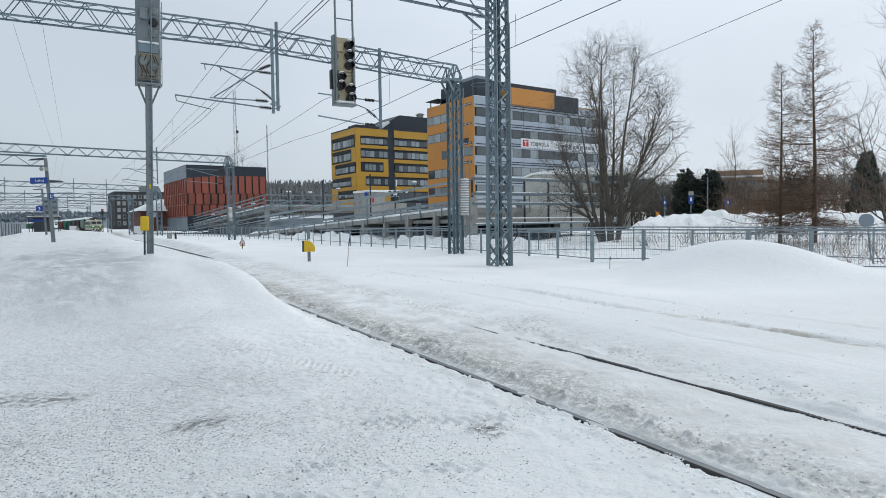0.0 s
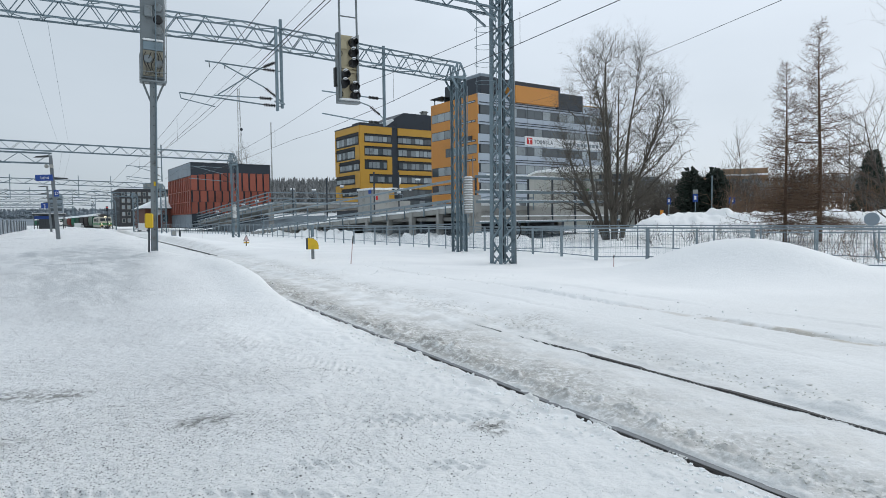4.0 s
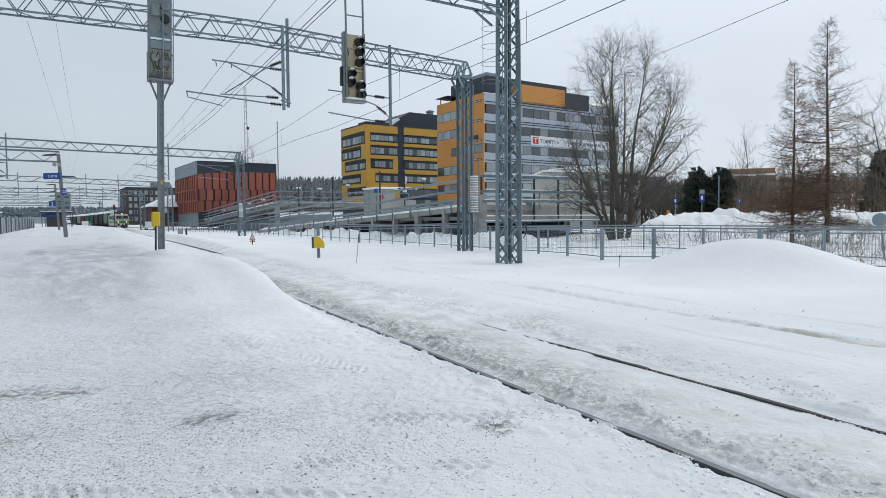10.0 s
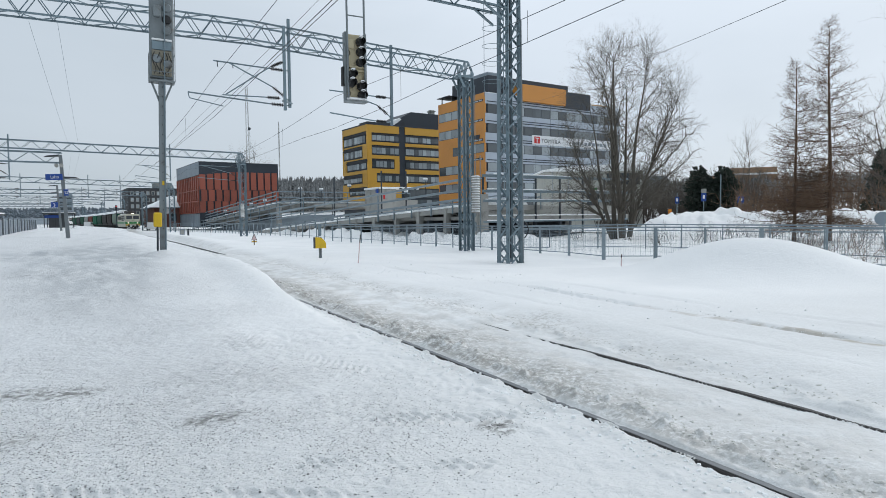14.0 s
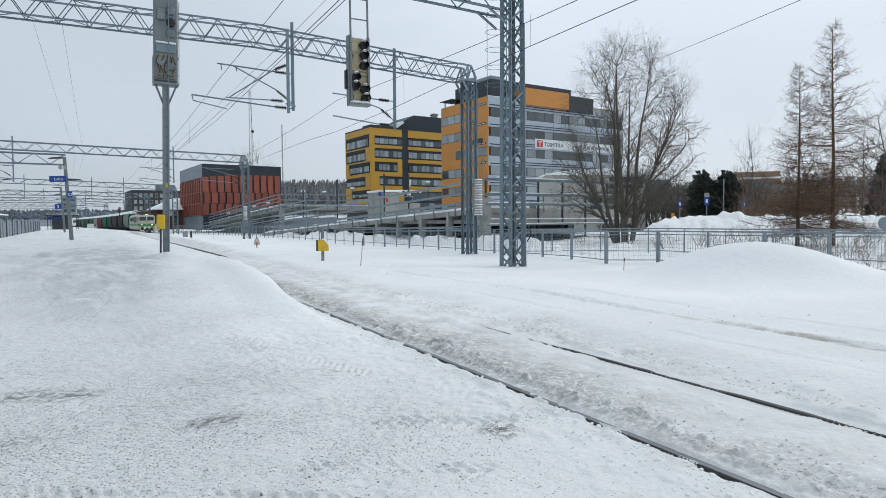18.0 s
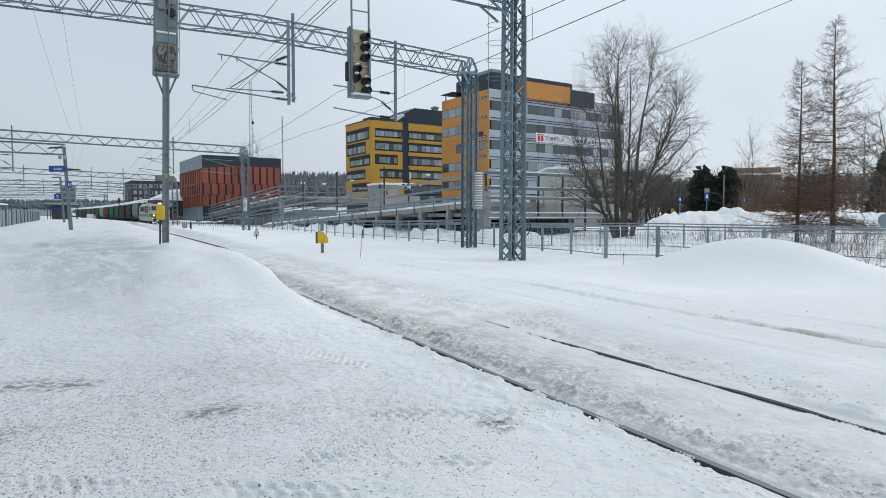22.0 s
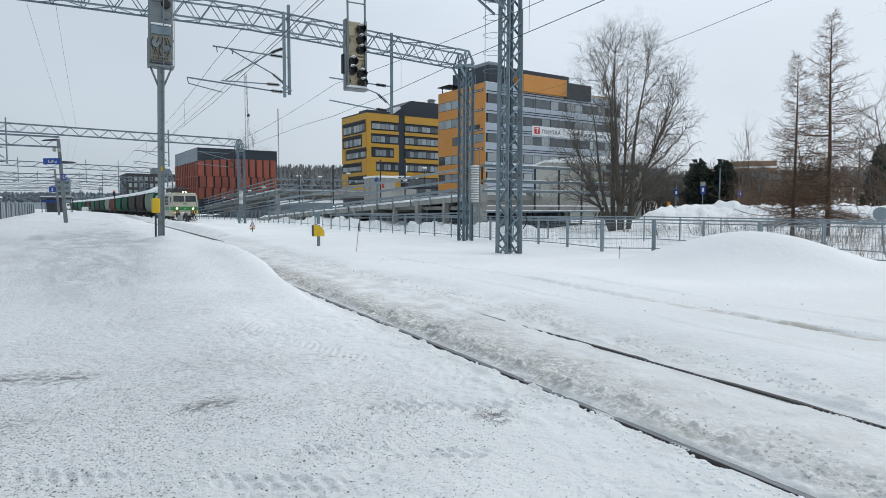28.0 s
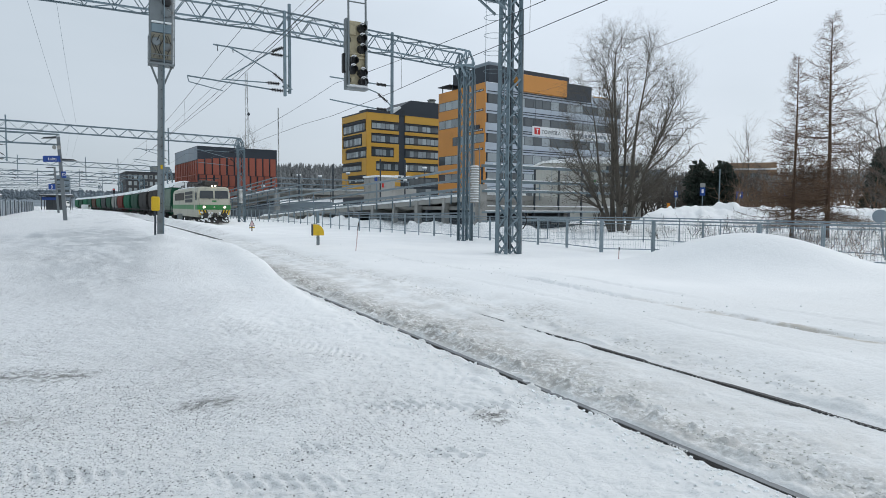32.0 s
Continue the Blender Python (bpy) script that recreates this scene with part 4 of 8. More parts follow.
def build_loco():
    L, W = 19.0, 1.54
    g = new("locomotive")
    tagged(g, "cream and green electric locomotive with lit headlamps, snow on its plough", "locomotive")

    def ring(y, w, zb, zt, front=0.0):
        s = [(-w, zb), (w, zb), (w, 1.9), (w * 0.97, zt - 0.55), (w * 0.90, zt - 0.12), (w * 0.72, zt), (-w * 0.72, zt), (-w * 0.90, zt - 0.12), (-w * 0.97, zt - 0.55), (-w, 1.9)]
        return [(x, y + front * max(0, z - 1.9), z) for x, z in s]
    body = Mesh()
    body.loft([ring(0.02, 1.46, 1.05, 3.56, 0.10), ring(0.25, W, 1.0, 3.66, 0.06), ring(L - 0.25, W, 1.0, 3.66, -0.06), ring(L - 0.02, 1.46, 1.05, 3.56, -0.10)])
    part("body", body, LOCO_CREAM, g, "cream car body")
    band = Mesh()
    band.loft([[(x, y, z) for x, z in ((-w, 1.46), (w, 1.46), (w, 1.92), (-w, 1.92))] for y, w in ((0.0, 1.47), (0.24, W + 0.012), (L - 0.24, W + 0.012), (L, 1.47))])
    part("green_band", band, LOCO_GREEN, g, "green band round the body")
    skirt = Mesh().box(-W + 0.04, W - 0.04, 0.4, L - 0.4, 0.72, 1.04, 0.03)
    part("skirt", skirt, LOCO_CREAM, g, "cream skirt with snow spatter")
    # front windows
    for s in (-1, 1):
        def front(x0, x1, z0, z1, d, grow=0.0):
            b = Mesh()
            pts = [(x0 - grow, z0 - grow), (x1 + grow, z0 - grow), (x1 + grow - 0.02, z1 + grow), (x0 - grow + 0.02, z1 + grow)]
            yy = [0.02 + 0.10 * (z - 1.9) - d for _, z in pts]
            b.add([(x, y, z) for (x, z), y in zip(pts, yy)] + [(x, y + 0.06, z) for (x, z), y in zip(pts, yy)],
                  [(0, 1, 2, 3), (7, 6, 5, 4), (0, 4, 5, 1), (1, 5, 6, 2), (2, 6, 7, 3), (3, 7, 4, 0)])
            return b
        x0, x1 = (0.11, 1.26) if s > 0 else (-1.26, -0.11)
        fr = part("window_frame", front(x0, x1, 2.58, 3.22, 0.012, 0.05), DARK_STEEL, g, "dark rubber window frame")
        part("windscreen", front(x0, x1, 2.58, 3.22, 0.022), CAB_GLASS, fr, "dark windscreen")
        strut("wiper", g, (s * 0.35, 0.02, 2.40), (s * 0.75, 0.06, 2.85), 0.025, BLACK)
        lamp = part("headlamp", Mesh().lathe([(0.17, 0), (0.17, 0.05), (0.14, 0.07)], 16, pose(s * 0.94, 0.02, 1.70, 90, 0, 0)), LOCO_CREAM, g, "round lamp housing", smooth=True)
        part("lit_lens", Mesh().lathe([(0.095, 0), (0.095, 0.03), (0.06, 0.05)], 14, pose(s * 0.94, -0.045, 1.70, 90, 0, 0)), LAMP_ON, lamp, "glowing white lens")
        top = part("headlamp", Mesh().lathe([(0.11, -0.3), (0.11, 0.0), (0.10, 0.05)], 14, pose(s * 0.14, 0.30, 3.74, 90, 0, 0)), LOCO_GREY, g, "roof lamp housing", smooth=True)
        part("lit_lens", Mesh().lathe([(0.085, 0), (0.085, 0.03), (0.05, 0.05)], 14, pose(s * 0.14, 0.245, 3.74, 90, 0, 0)), LAMP_ON, top, "glowing white lens")
        buf = part("buffer", Mesh().tube((s * 0.875, 0.1, 0.92), (s * 0.875, -0.38, 0.92), 0.11, n=12), UNDER, g, smooth=True)
        part("buffer_plate", Mesh().lathe([(0.25, 0), (0.26, 0.03), (0.2, 0.05)], 18, pose(s * 0.875, -0.38, 0.92, 90, 0, 0)), UNDER, buf, "round buffer head with snow")
        # hazard stripes on the bumper beam
        for k in range(6):
            xs = s * (0.62 + 0.13 * k)
            st = Mesh()
            st.prism([(xs - 0.065, 0.96), (xs + 0.065, 0.96), (xs + 0.065 + s * 0.14, 1.42), (xs - 0.065 + s * 0.14, 1.42)], -0.03 - 0.002 * (k % 2), 0.05, 1)
            part("hazard_stripe", st, YELLOW if k % 2 else BLACK, g)
        strut("handrail", g, (s * 1.36, -0.02, 1.75), (s * 1.40, 0.05, 2.6), 0.03, DARK_STEEL, "tube")
        strut("cab_step", g, (s * 1.2, 0.35, 0.35), (s * 1.5, 0.35, 0.35), 0.08, UNDER)
        # side details: cab window, door, grilles
        xx = s * (W + 0.004)
        part("side_window", Mesh().box(xx - 0.02, xx + 0.01, 0.55, 1.25, 2.40, 3.10, 0.01), CAB_GLASS, g)
        dr = part("cab_door", Mesh().box(xx - 0.02, xx + 0.012, 1.5, 2.1, 1.1, 3.25, 0.01), LOCO_CREAM, g)
        part("door_window", Mesh().box(xx - 0.01, xx + 0.018, 1.6, 2.0, 2.4, 3.05, 0.01), CAB_GLASS, dr)
        for r in range(3):
            for k in range(7):
                part("grille", Mesh().box(xx - 0.02, xx + 0.014, 3.2 + 0.72 * k, 3.82 + 0.72 * k, 2.15 + 0.4 * r, 2.47 + 0.4 * r, 0.02), BLACK, g, "dark ventilation grille")
        for k in range(9):
            part("side_vent", Mesh().box(xx - 0.02, xx + 0.014, 9.0 + 0.85 * k, 9.7 + 0.85 * k, 2.4, 3.2, 0.02), LOCO_GREY, g)
    # bumper beam, coupling, plough
    part("bumper_beam", Mesh().box(-1.46, 1.46, -0.02, 0.3, 0.94, 1.44, 0.02), LOCO_CREAM, g)
    plough = Mesh()
    plough.loft([[(-1.30, 0.05, 0.78), (1.30, 0.05, 0.78), (1.30, 0.22, 0.78), (-1.30, 0.22, 0.78)], [(-1.25, -0.40, 0.20), (1.25, -0.40, 0.20), (1.25, 0.1, 0.20), (-1.25, 0.1, 0.20)]])
    part("snow_plough", plough, UNDER, g, "dark plough plate caked with snow")
    rnd = random.Random(4)
    for k in range(64):
        x, z = rnd.uniform(-1.25, 1.25), rnd.uniform(0.22, 1.25)
        r = rnd.uniform(0.06, 0.13)
        part("caked_snow", Mesh().lathe([(r * 0.4, -r * 0.8), (r, -r * 0.2), (r * 0.85, r * 0.35), (r * 0.3, r * 0.6)], 8, pose(x, -0.05 - 0.3 * (0.9 - min(z, 0.9)), z, rnd.uniform(-30, 30), rnd.uniform(-30, 30), 0)), SNOW, g, "clump of snow on the front", smooth=True)
    part("coupling", Mesh().box(-0.16, 0.16, -0.55, 0.2, 0.8, 1.12, 0.04), UNDER, g)
    for s in (-0.45, 0.45):
        pts = [(s, -0.05 - 0.12 * math.sin(k * math.pi / 6), 0.95 - 0.09 * k) for k in range(7)]
        part("brake_hose", Mesh().pipe(pts, 0.03, 6), BLACK, g)
    # roof
    part("roof_walk", Mesh().box(-0.9, 0.9, 1.0, L - 1.0, 3.62, 3.76, 0.03), LOCO_GREY, g, "grimy grey roof")
    part("roof_snow", Mesh().box(-1.15, 1.15, 6.0, L - 2.0, 3.64, 3.79, 0.06), SNOW, g, "thin snow on the roof")
    for y0 in (2.2, L - 4.4):
        for s in (-0.75, 0.75):
            strut("pantograph_bar", g, (s, y0, 4.12), (s, y0 + 2.3, 4.12), 0.07, DARK_STEEL)
            strut("pantograph_bar", g, (s, y0 + 0.1, 4.15), (s * 0.6, y0 + 2.1, 4.45), 0.05, DARK_STEEL, "tube")
            strut("pantograph_bar", g, (s * 0.6, y0 + 2.1, 4.45), (s * 0.9, y0 + 0.3, 4.52), 0.05, DARK_STEEL, "tube")
            for yy in (y0 + 0.2, y0 + 2.1):
                insulator(g, (s, yy, 3.88), (s, yy, 4.12), 0.09)
        strut("pantograph_head", g, (-0.95, y0 + 0.3, 4.55), (0.95, y0 + 0.3, 4.55), 0.06, DARK_STEEL, "tube")
        strut("pantograph_head", g, (-0.95, y0 + 0.6, 4.55), (0.95, y0 + 0.6, 4.55), 0.06, DARK_STEEL, "tube")
    for k in range(6):
        part("roof_box", Mesh().box(-0.6 + 0.1 * (k % 3), 0.5 + 0.1 * (k % 2), 0.75 + 2.6 * k, 1.7 + 2.6 * k + 0.4 * (k % 2), 3.74, 4.2 + 0.14 * (k % 3), 0.06), LOCO_GREY, g)
    logo = Mesh().box(-0.20, 0.20, 0.0, 0.045, 2.22, 2.34, 0.01)
    part("emblem", logo, LOCO_GREEN, g, "green emblem bars on the front")
    part("emblem", Mesh().lathe([(0.09, 0), (0.09, 0.02)], 5, pose(0, -0.01, 1.7, 90, 0, 0)), LOCO_CREAM, g, "pale shield on the green band")
    for y in (4.2, L - 4.2):
        bogie(g, y, 3.0, 0.62)
        part("under_gear", Mesh().box(-1.1, 1.1, y + 2.6 if y < 9 else y - 5.0, y + 5.0 if y < 9 else y - 2.6, 0.35, 0.9, 0.05), UNDER, g)
    axles = [wheelset(g, y + k, 0.62) for y in (4.2, L - 4.2) for k in (-1.5, 1.5)]
    return g, axles


WAGON_LOOKS = [("pale green", (0.17, 0.22, 0.18)), ("dark brown", (0.045, 0.036, 0.033)), ("soot-stained dark grey", (0.05, 0.048, 0.046)), ("dark green", (0.025, 0.075, 0.05)), ("bright green", (0.012, 0.12, 0.065)),
               ("red-brown", (0.16, 0.035, 0.026)), ("pale grey", (0.26, 0.27, 0.25)), ("dark green", (0.022, 0.08, 0.05)), ("dark grey", (0.06, 0.065, 0.065)), ("green", (0.03, 0.13, 0.075)),
               ("brown", (0.09, 0.05, 0.035)), ("dark green", (0.02, 0.09, 0.06)), ("green", (0.025, 0.15, 0.08)), ("dark green", (0.022, 0.07, 0.045)), ("green", (0.03, 0.14, 0.08))]


def build_wagon(look_name, color, seed):
    """A covered hopper: bulging sides, arched roof, sloped ends, ribs, hatches, ladder, bogies."""
    rnd = random.Random(seed)
    L = 14.0
    m = mat("wagon_" + look_name.replace(" ", "_").replace("-", "_"), color, 0.8, var=0.3, scale=0.7, bump=0.08, dirt=tuple(c * 0.45 + 0.008 for c in color), spec=0.2)
    trim = mat("wagon_trim_" + look_name.replace(" ", "_").replace("-", "_"), (0.015, 0.075, 0.045) if look_name == "pale green" else tuple(c * 0.6 for c in color), 0.8, var=0.3, scale=1.0, bump=0.08, spec=0.2)
    g = new("hopper_wagon")
    tagged(g, look_name + " covered hopper wagon with snow on its roof", "wagon", "wagons of the freight train")
    prof = [(-1.25, 1.25), (1.25, 1.25), (1.50, 1.75), (1.56, 2.6), (1.54, 3.3), (1.42, 3.85), (-1.42, 3.85), (-1.54, 3.3), (-1.56, 2.6), (-1.50, 1.75)]

    def ring(y, k):
        return [(x * (1 if k == 1 else 0.985), y, z) for x, z in prof]
    part("hull", Mesh().loft([ring(0.75, 1), ring(L - 0.75, 1)]), m, g, look_name + " bulging side walls")
    roofp = [(1.45, 3.83), (1.28, 4.15), (0.85, 4.42), (0.3, 4.55), (-0.3, 4.55), (-0.85, 4.42), (-1.28, 4.15), (-1.45, 3.83)]
    part("roof", Mesh().loft([[(x, y, z) for x, z in roofp] for y in (0.72, L - 0.72)]), trim, g, "arched roof")
    snowp = [(1.42, 4.02), (0.98, 4.56), (0.3, 4.76), (-0.3, 4.76), (-0.98, 4.56), (-1.42, 4.02)]
    y = 0.58
    while y < L - 2:
        y2 = min(L - 0.6, y + rnd.uniform(2.5, 6.0))
        part("roof_snow", Mesh().loft([[(x * 0.9, y, z - 0.07) for x, z in snowp], [(x, y + 0.25, z) for x, z in snowp], [(x, y2 - 0.25, z) for x, z in snowp], [(x * 0.9, y2, z - 0.07) for x, z in snowp]]), SNOW, g, "patch of snow on the roof")
        y = y2 + rnd.uniform(0.05, 0.4)
    for k, yy in enumerate((0.70, L - 0.70)):
        e = Mesh()
        d = 0.06 if k else -0.06
        e.loft([[(x * 1.02, yy + t, z) for x, z in prof[:6] + [(1.2, 4.2), (0.5, 4.52), (-0.5, 4.52), (-1.2, 4.2)] + prof[6:]] for t in (min(0, d), max(0, d))])
        part("end_wall", e, trim, g, "arched end wall")
        s = 1 if k else -1
        for x in (-1.3, 1.3):
            strut("end_post", g, (x, yy + s * 0.45, 1.1), (x, yy + s * 0.02, 3.4), 0.1, trim)
        strut("end_beam", g, (-1.4, yy + s * 0.5, 1.1), (1.4, yy + s * 0.5, 1.1), 0.22, UNDER)
    for k in range(3):
        yy = 1.3 + (L - 2.6) * k / 2
        for s in (-1, 1):
            rb = Mesh()
            pts = [(s * x, yy, z) for x, z in ((1.27, 1.25), (1.53, 1.75), (1.59, 2.6), (1.57, 3.3), (1.45, 3.85))]
            for a, b in zip(pts, pts[1:]):
                rb.bar(a, b, 0.06, 0.035, up=(1, 0, 0))
            part("rib", rb, m, g)
    for k in range(4):
        part("hatch", Mesh().lathe([(0.33, 0), (0.33, 0.1), (0.25, 0.14)], 12, pose(0, 2.4 + 3.0 * k, 4.54)), trim, g, smooth=True)
    for k in range(3):
        cx = 2.9 + 4.1 * k
        fun = Mesh()
        fun.loft([[(-0.5, cx - 0.35, 0.55), (0.5, cx - 0.35, 0.55), (0.5, cx + 0.35, 0.55), (-0.5, cx + 0.35, 0.55)], [(-1.2, cx - 1.2, 1.26), (1.2, cx - 1.2, 1.26), (1.2, cx + 1.2, 1.26), (-1.2, cx + 1.2, 1.26)]])
        part("funnel", fun, trim, g)
    part("sill", Mesh().box(-1.38, 1.38, 0.2, L - 0.2, 1.0, 1.24, 0.02), UNDER, g, "dark frame with snow")
    part("coupler", Mesh().box(-0.15, 0.15, -0.4, L + 0.4, 0.85, 1.05, 0.02), UNDER, g)
    for s in (-1, 1):
        for dx in (0, 0.4):
            strut("ladder_rail", g, (s * 1.60, 0.85 + dx, 1.0), (s * 1.5, 0.85 + dx, 3.55), 0.04, trim, "tube")
        for k in range(7):
            z = 1.15 + 0.34 * k
            strut("ladder_rung", g, (s * 1.58, 0.85, z), (s * 1.58, 1.25, z), 0.03, trim, "tube")
    for o in g.children:
        if o.matrix_basis.translation.length < 1e-6:
            o.scale = (1, 1, 1.03)
    for y in (2.3, L - 2.3):
        bogie(g, y, 1.85, 0.475)
    axles = [wheelset(g, y + k, 0.475) for y in (2.3, L - 2.3) for k in (-0.925, 0.925)]
    return g, axles


LOCO, LOCO_AXLES = build_loco()
WAGONS = [build_wagon(n, c, 100 + i) for i, (n, c) in enumerate(WAGON_LOOKS)]


def motions():
    """The train rolls in from far off, and its wheels turn."""
    times = [0, 2, 4, 6, 8, 10, 12, 14, 16, 18, 20, 22, 24, 26, 28, 30, 32]
    pos = dict(TRAIN_ROWS)
    walk(LOCO, [(t, ride(pos[t], 19.0)) for t in times])
    for k, (w, _) in enumerate(WAGONS):
        walk(w, [(t, ride(pos[t] + 19.7 + 14.9 * k, 14.0)) for t in times])
    for axles, r, dt in [(LOCO_AXLES, 0.62, 0.1)] + [(a, 0.475, 0.1) for _, a in WAGONS[:4]]:
        for a in axles:
            o = a.matrix_basis.translation.copy()
            walk(a, [(t, Matrix.Translation(o) @ Matrix.Rotation(rolled(t) / r, 4, "X")) for t in np.arange(0, 32.01, dt).tolist()])


# ---- buildings ----
ORANGE = mat("orange_cladding", (0.58, 0.245, 0.05), 0.5, var=0.10, scale=0.15, bump=0.03, fine=6)
OCHRE = mat("yellow_cladding", (0.58, 0.315, 0.042), 0.5, var=0.10, scale=0.15, bump=0.03, fine=6)
ALU = mat("silver_cladding", (0.41, 0.46, 0.52), 0.45, 0.2, var=0.10, scale=0.2, bump=0.03, fine=6)
# cladding colour, also on the sheets that stand for shade under the deck
ANTHRACITE = mat("anthracite_cladding_and_shade", (0.028, 0.037, 0.050), 0.55, var=0.2, scale=0.3, bump=0.03, fine=5)
RED_CLAD = mat("rust_red_cladding", (0.30, 0.082, 0.052), 0.6, var=0.16, scale=0.25, bump=0.05, fine=6, rand=0.16)
GREY_CLAD = mat("grey_panel", (0.21, 0.25, 0.285), 0.5, var=0.15, scale=0.3, bump=0.03, fine=5, rand=0.1)
BRICK = mat("red_brick", (0.135, 0.055, 0.040), 0.85, var=0.2, scale=0.8, bump=0.2, fine=8)
DARK_BRICK = mat("dark_brick", (0.05, 0.05, 0.054), 0.85, var=0.2, scale=0.3, bump=0.1, fine=6)
WHITE = mat("white_panel", (0.74, 0.75, 0.76), 0.5, var=0.06, scale=0.8, bump=0.02)
RED = mat("red_sign", (0.55, 0.02, 0.02), 0.5, var=0.06, scale=1)
DULL_RENDER = mat("pale_render", (0.29, 0.295, 0.275), 0.8, var=0.14, scale=0.3, bump=0.1, fine=6)
PALE_PANEL = mat("pale_parapet", (0.42, 0.415, 0.385), 0.8, var=0.15, scale=0.5, bump=0.1, fine=8)
BLUE = mat("blue_sign", (0.014, 0.060, 0.27), 0.45, var=0.08, scale=1.5, bump=0.02)


def slab(g, face, u0, u1, z0, z1, d0, d1, material, name, label="", bev=0.0):
    """A block on a facade. face 'x': the front along local x; 'y': the side along local y. d: outwards from the wall plane."""
    b = Mesh()
    if face == "x":
        b.box(u0, u1, -d1, -d0, z0, z1, bev)
    else:
        b.box(-d1, -d0, u0, u1, z0, z1, bev)
    return part(name, b, material, g, label)


def window_row(g, face, u0, u1, z0, z1, n, pale=0.3, seed=0, material=None):
    """A ribbon window: dark frame set into the wall, panes of their own."""
    rnd = random.Random(seed)
    fr = slab(g, face, u0, u1, z0, z1, -0.06, 0.02, ANTHRACITE, "window", "dark ribbon window frame")
    w = (u1 - u0) / n
    for i in range(n):
        a, b = u0 + i * w + 0.06, u0 + (i + 1) * w - 0.06
        slab(fr, face, a, b, z0 + 0.08, z1 - 0.08, 0.0, 0.035, PALE_WINDOW if rnd.random() < pale else WINDOW, "pane")


def grey_office():
    g = thing("office_building", 61.1, 97.4, 0, "tall office building clad in silver and orange with ribbon windows", "office building", rz=5.0)
    LX, LY, H = 35.4, 15.4, 24.0
    part("core", Mesh().box(0.12, LX, 0.12, LY, 0, H - 0.1), ANTHRACITE, g)
    floors = [(22.05, 20.35), (18.55, 16.85), (15.0, 13.35), (11.55, 9.85), (8.05, 6.3), (4.5, 2.6)]
    edges = [H] + [z for f in floors for z in f] + [0]
    for i in range(0, len(edges), 2):
        zt, zb = edges[i], edges[i + 1]
        slab(g, "x", 0, LX, zb, zt, -0.2, 0.06, ALU, "cladding_band", "silver metal cladding")
        slab(g, "y", 0.0, LY, zb, zt, -0.2, 0.06, ORANGE, "cladding_band", "orange metal cladding")
    for k, (zt, zb) in enumerate(floors):
        window_row(g, "x", 0.5, LX - 0.3, zb, zt, 16, 0.35, 10 + k)
        spans = [(0.3, 10.4)] if k == 2 else [(8.5, LY - 0.2)]
        lo = 0.0
        for a, b in spans:
            slab(g, "y", lo, a, zb, zt, -0.2, 0.06, ORANGE, "cladding_panel")
            window_row(g, "y", a, b, zb, zt, max(3, int((b - a) / 2.1)), 0.8, 30 + k)
            lo = b
        slab(g, "y", lo, LY, zb, zt, -0.2, 0.06, ORANGE, "cladding_panel")
        for j in range(2):
            zz = zt + 0.35 + 0.42 * j
            slab(g, "x", 0.3 + 3 * j, LX * (0.62 if j else 1.0), zz, zz + 0.16, 0.06, 0.11, ANTHRACITE, "louvre", "dark shading louvre")
        slab(g, "y", 0.6, 6.4, zt + 0.45, zt + 0.85, 0.06, 0.10, ANTHRACITE, "louvre")
        for j in range(5):
            slab(g, "y", 0.8 + 1.15 * j, 1.7 + 1.15 * j, zt + 0.55, zt + 0.75, 0.10, 0.12, ALU, "louvre_slat")
    for k in range(1, 9):
        slab(g, "x", LX * k / 9 - 0.02, LX * k / 9 + 0.02, 0, H, 0.06, 0.075, ANTHRACITE, "cladding_joint")
    # roof storey
    part("roof_storey", Mesh().box(3.0, LX - 12, 3.0, LY - 0.5, H, H + 4.0, 0.05), ANTHRACITE, g, "dark set-back roof storey")
    part("roof_box", Mesh().box(8.2, 19.2, -0.8, 6, H - 0.9, H + 2.2, 0.05), ORANGE, g, "orange box projecting over the facade")
    part("roof_box", Mesh().box(19.21, 26.2, -0.5, 6, H - 1.2, H + 1.9, 0.05), ANTHRACITE, g, "dark box on the roof edge")
    part("roof_box", Mesh().box(28.5, 33.0, 1.0, 4, H - 0.1, H + 0.5, 0.05), OCHRE, g)
    part("canopy", Mesh().box(-0.2, 3.0, LY - 4, LY + 0.3, H + 1.2, H + 1.32, 0.03), ANTHRACITE, g, "thin dark roof canopy")
    for y in (LY - 4.5, LY - 1):
        part("canopy_post", Mesh().box(0.2, 0.35, y, y + 0.15, H, H + 1.2), ANTHRACITE, g)
    part("parapet_snow", Mesh().box(0.2, 8.0, 0.1, 0.9, H, H + 0.12, 0.05), SNOW, g)
    for x, y in ((16, 8), (9, 7)):
        part("roof_vent", Mesh().lathe([(0.5, 0), (0.5, 0.8), (0.8, 0.8), (0.8, 1.1), (0.2, 1.3)], 12, pose(x, y, H + 4.0)), GREY_CLAD, g, smooth=True)
    part("roof_plant", Mesh().box(3.6, 7.0, 4, 9, H + 4.0, H + 4.9, 0.2), GREY_CLAD, g, "grey roof machine")
    # banner
    ban = slab(g, "x", 11.0, 33.0, 15.3, 17.05, 0.08, 0.16, WHITE, "banner", "white banner with a red emblem")
    slab(ban, "x", 11.5, 12.9, 15.55, 16.8, 0.16, 0.18, RED, "emblem", "red square emblem")
    slab(ban, "x", 11.75, 12.65, 16.45, 16.6, 0.18, 0.19, WHITE, "emblem_bar")
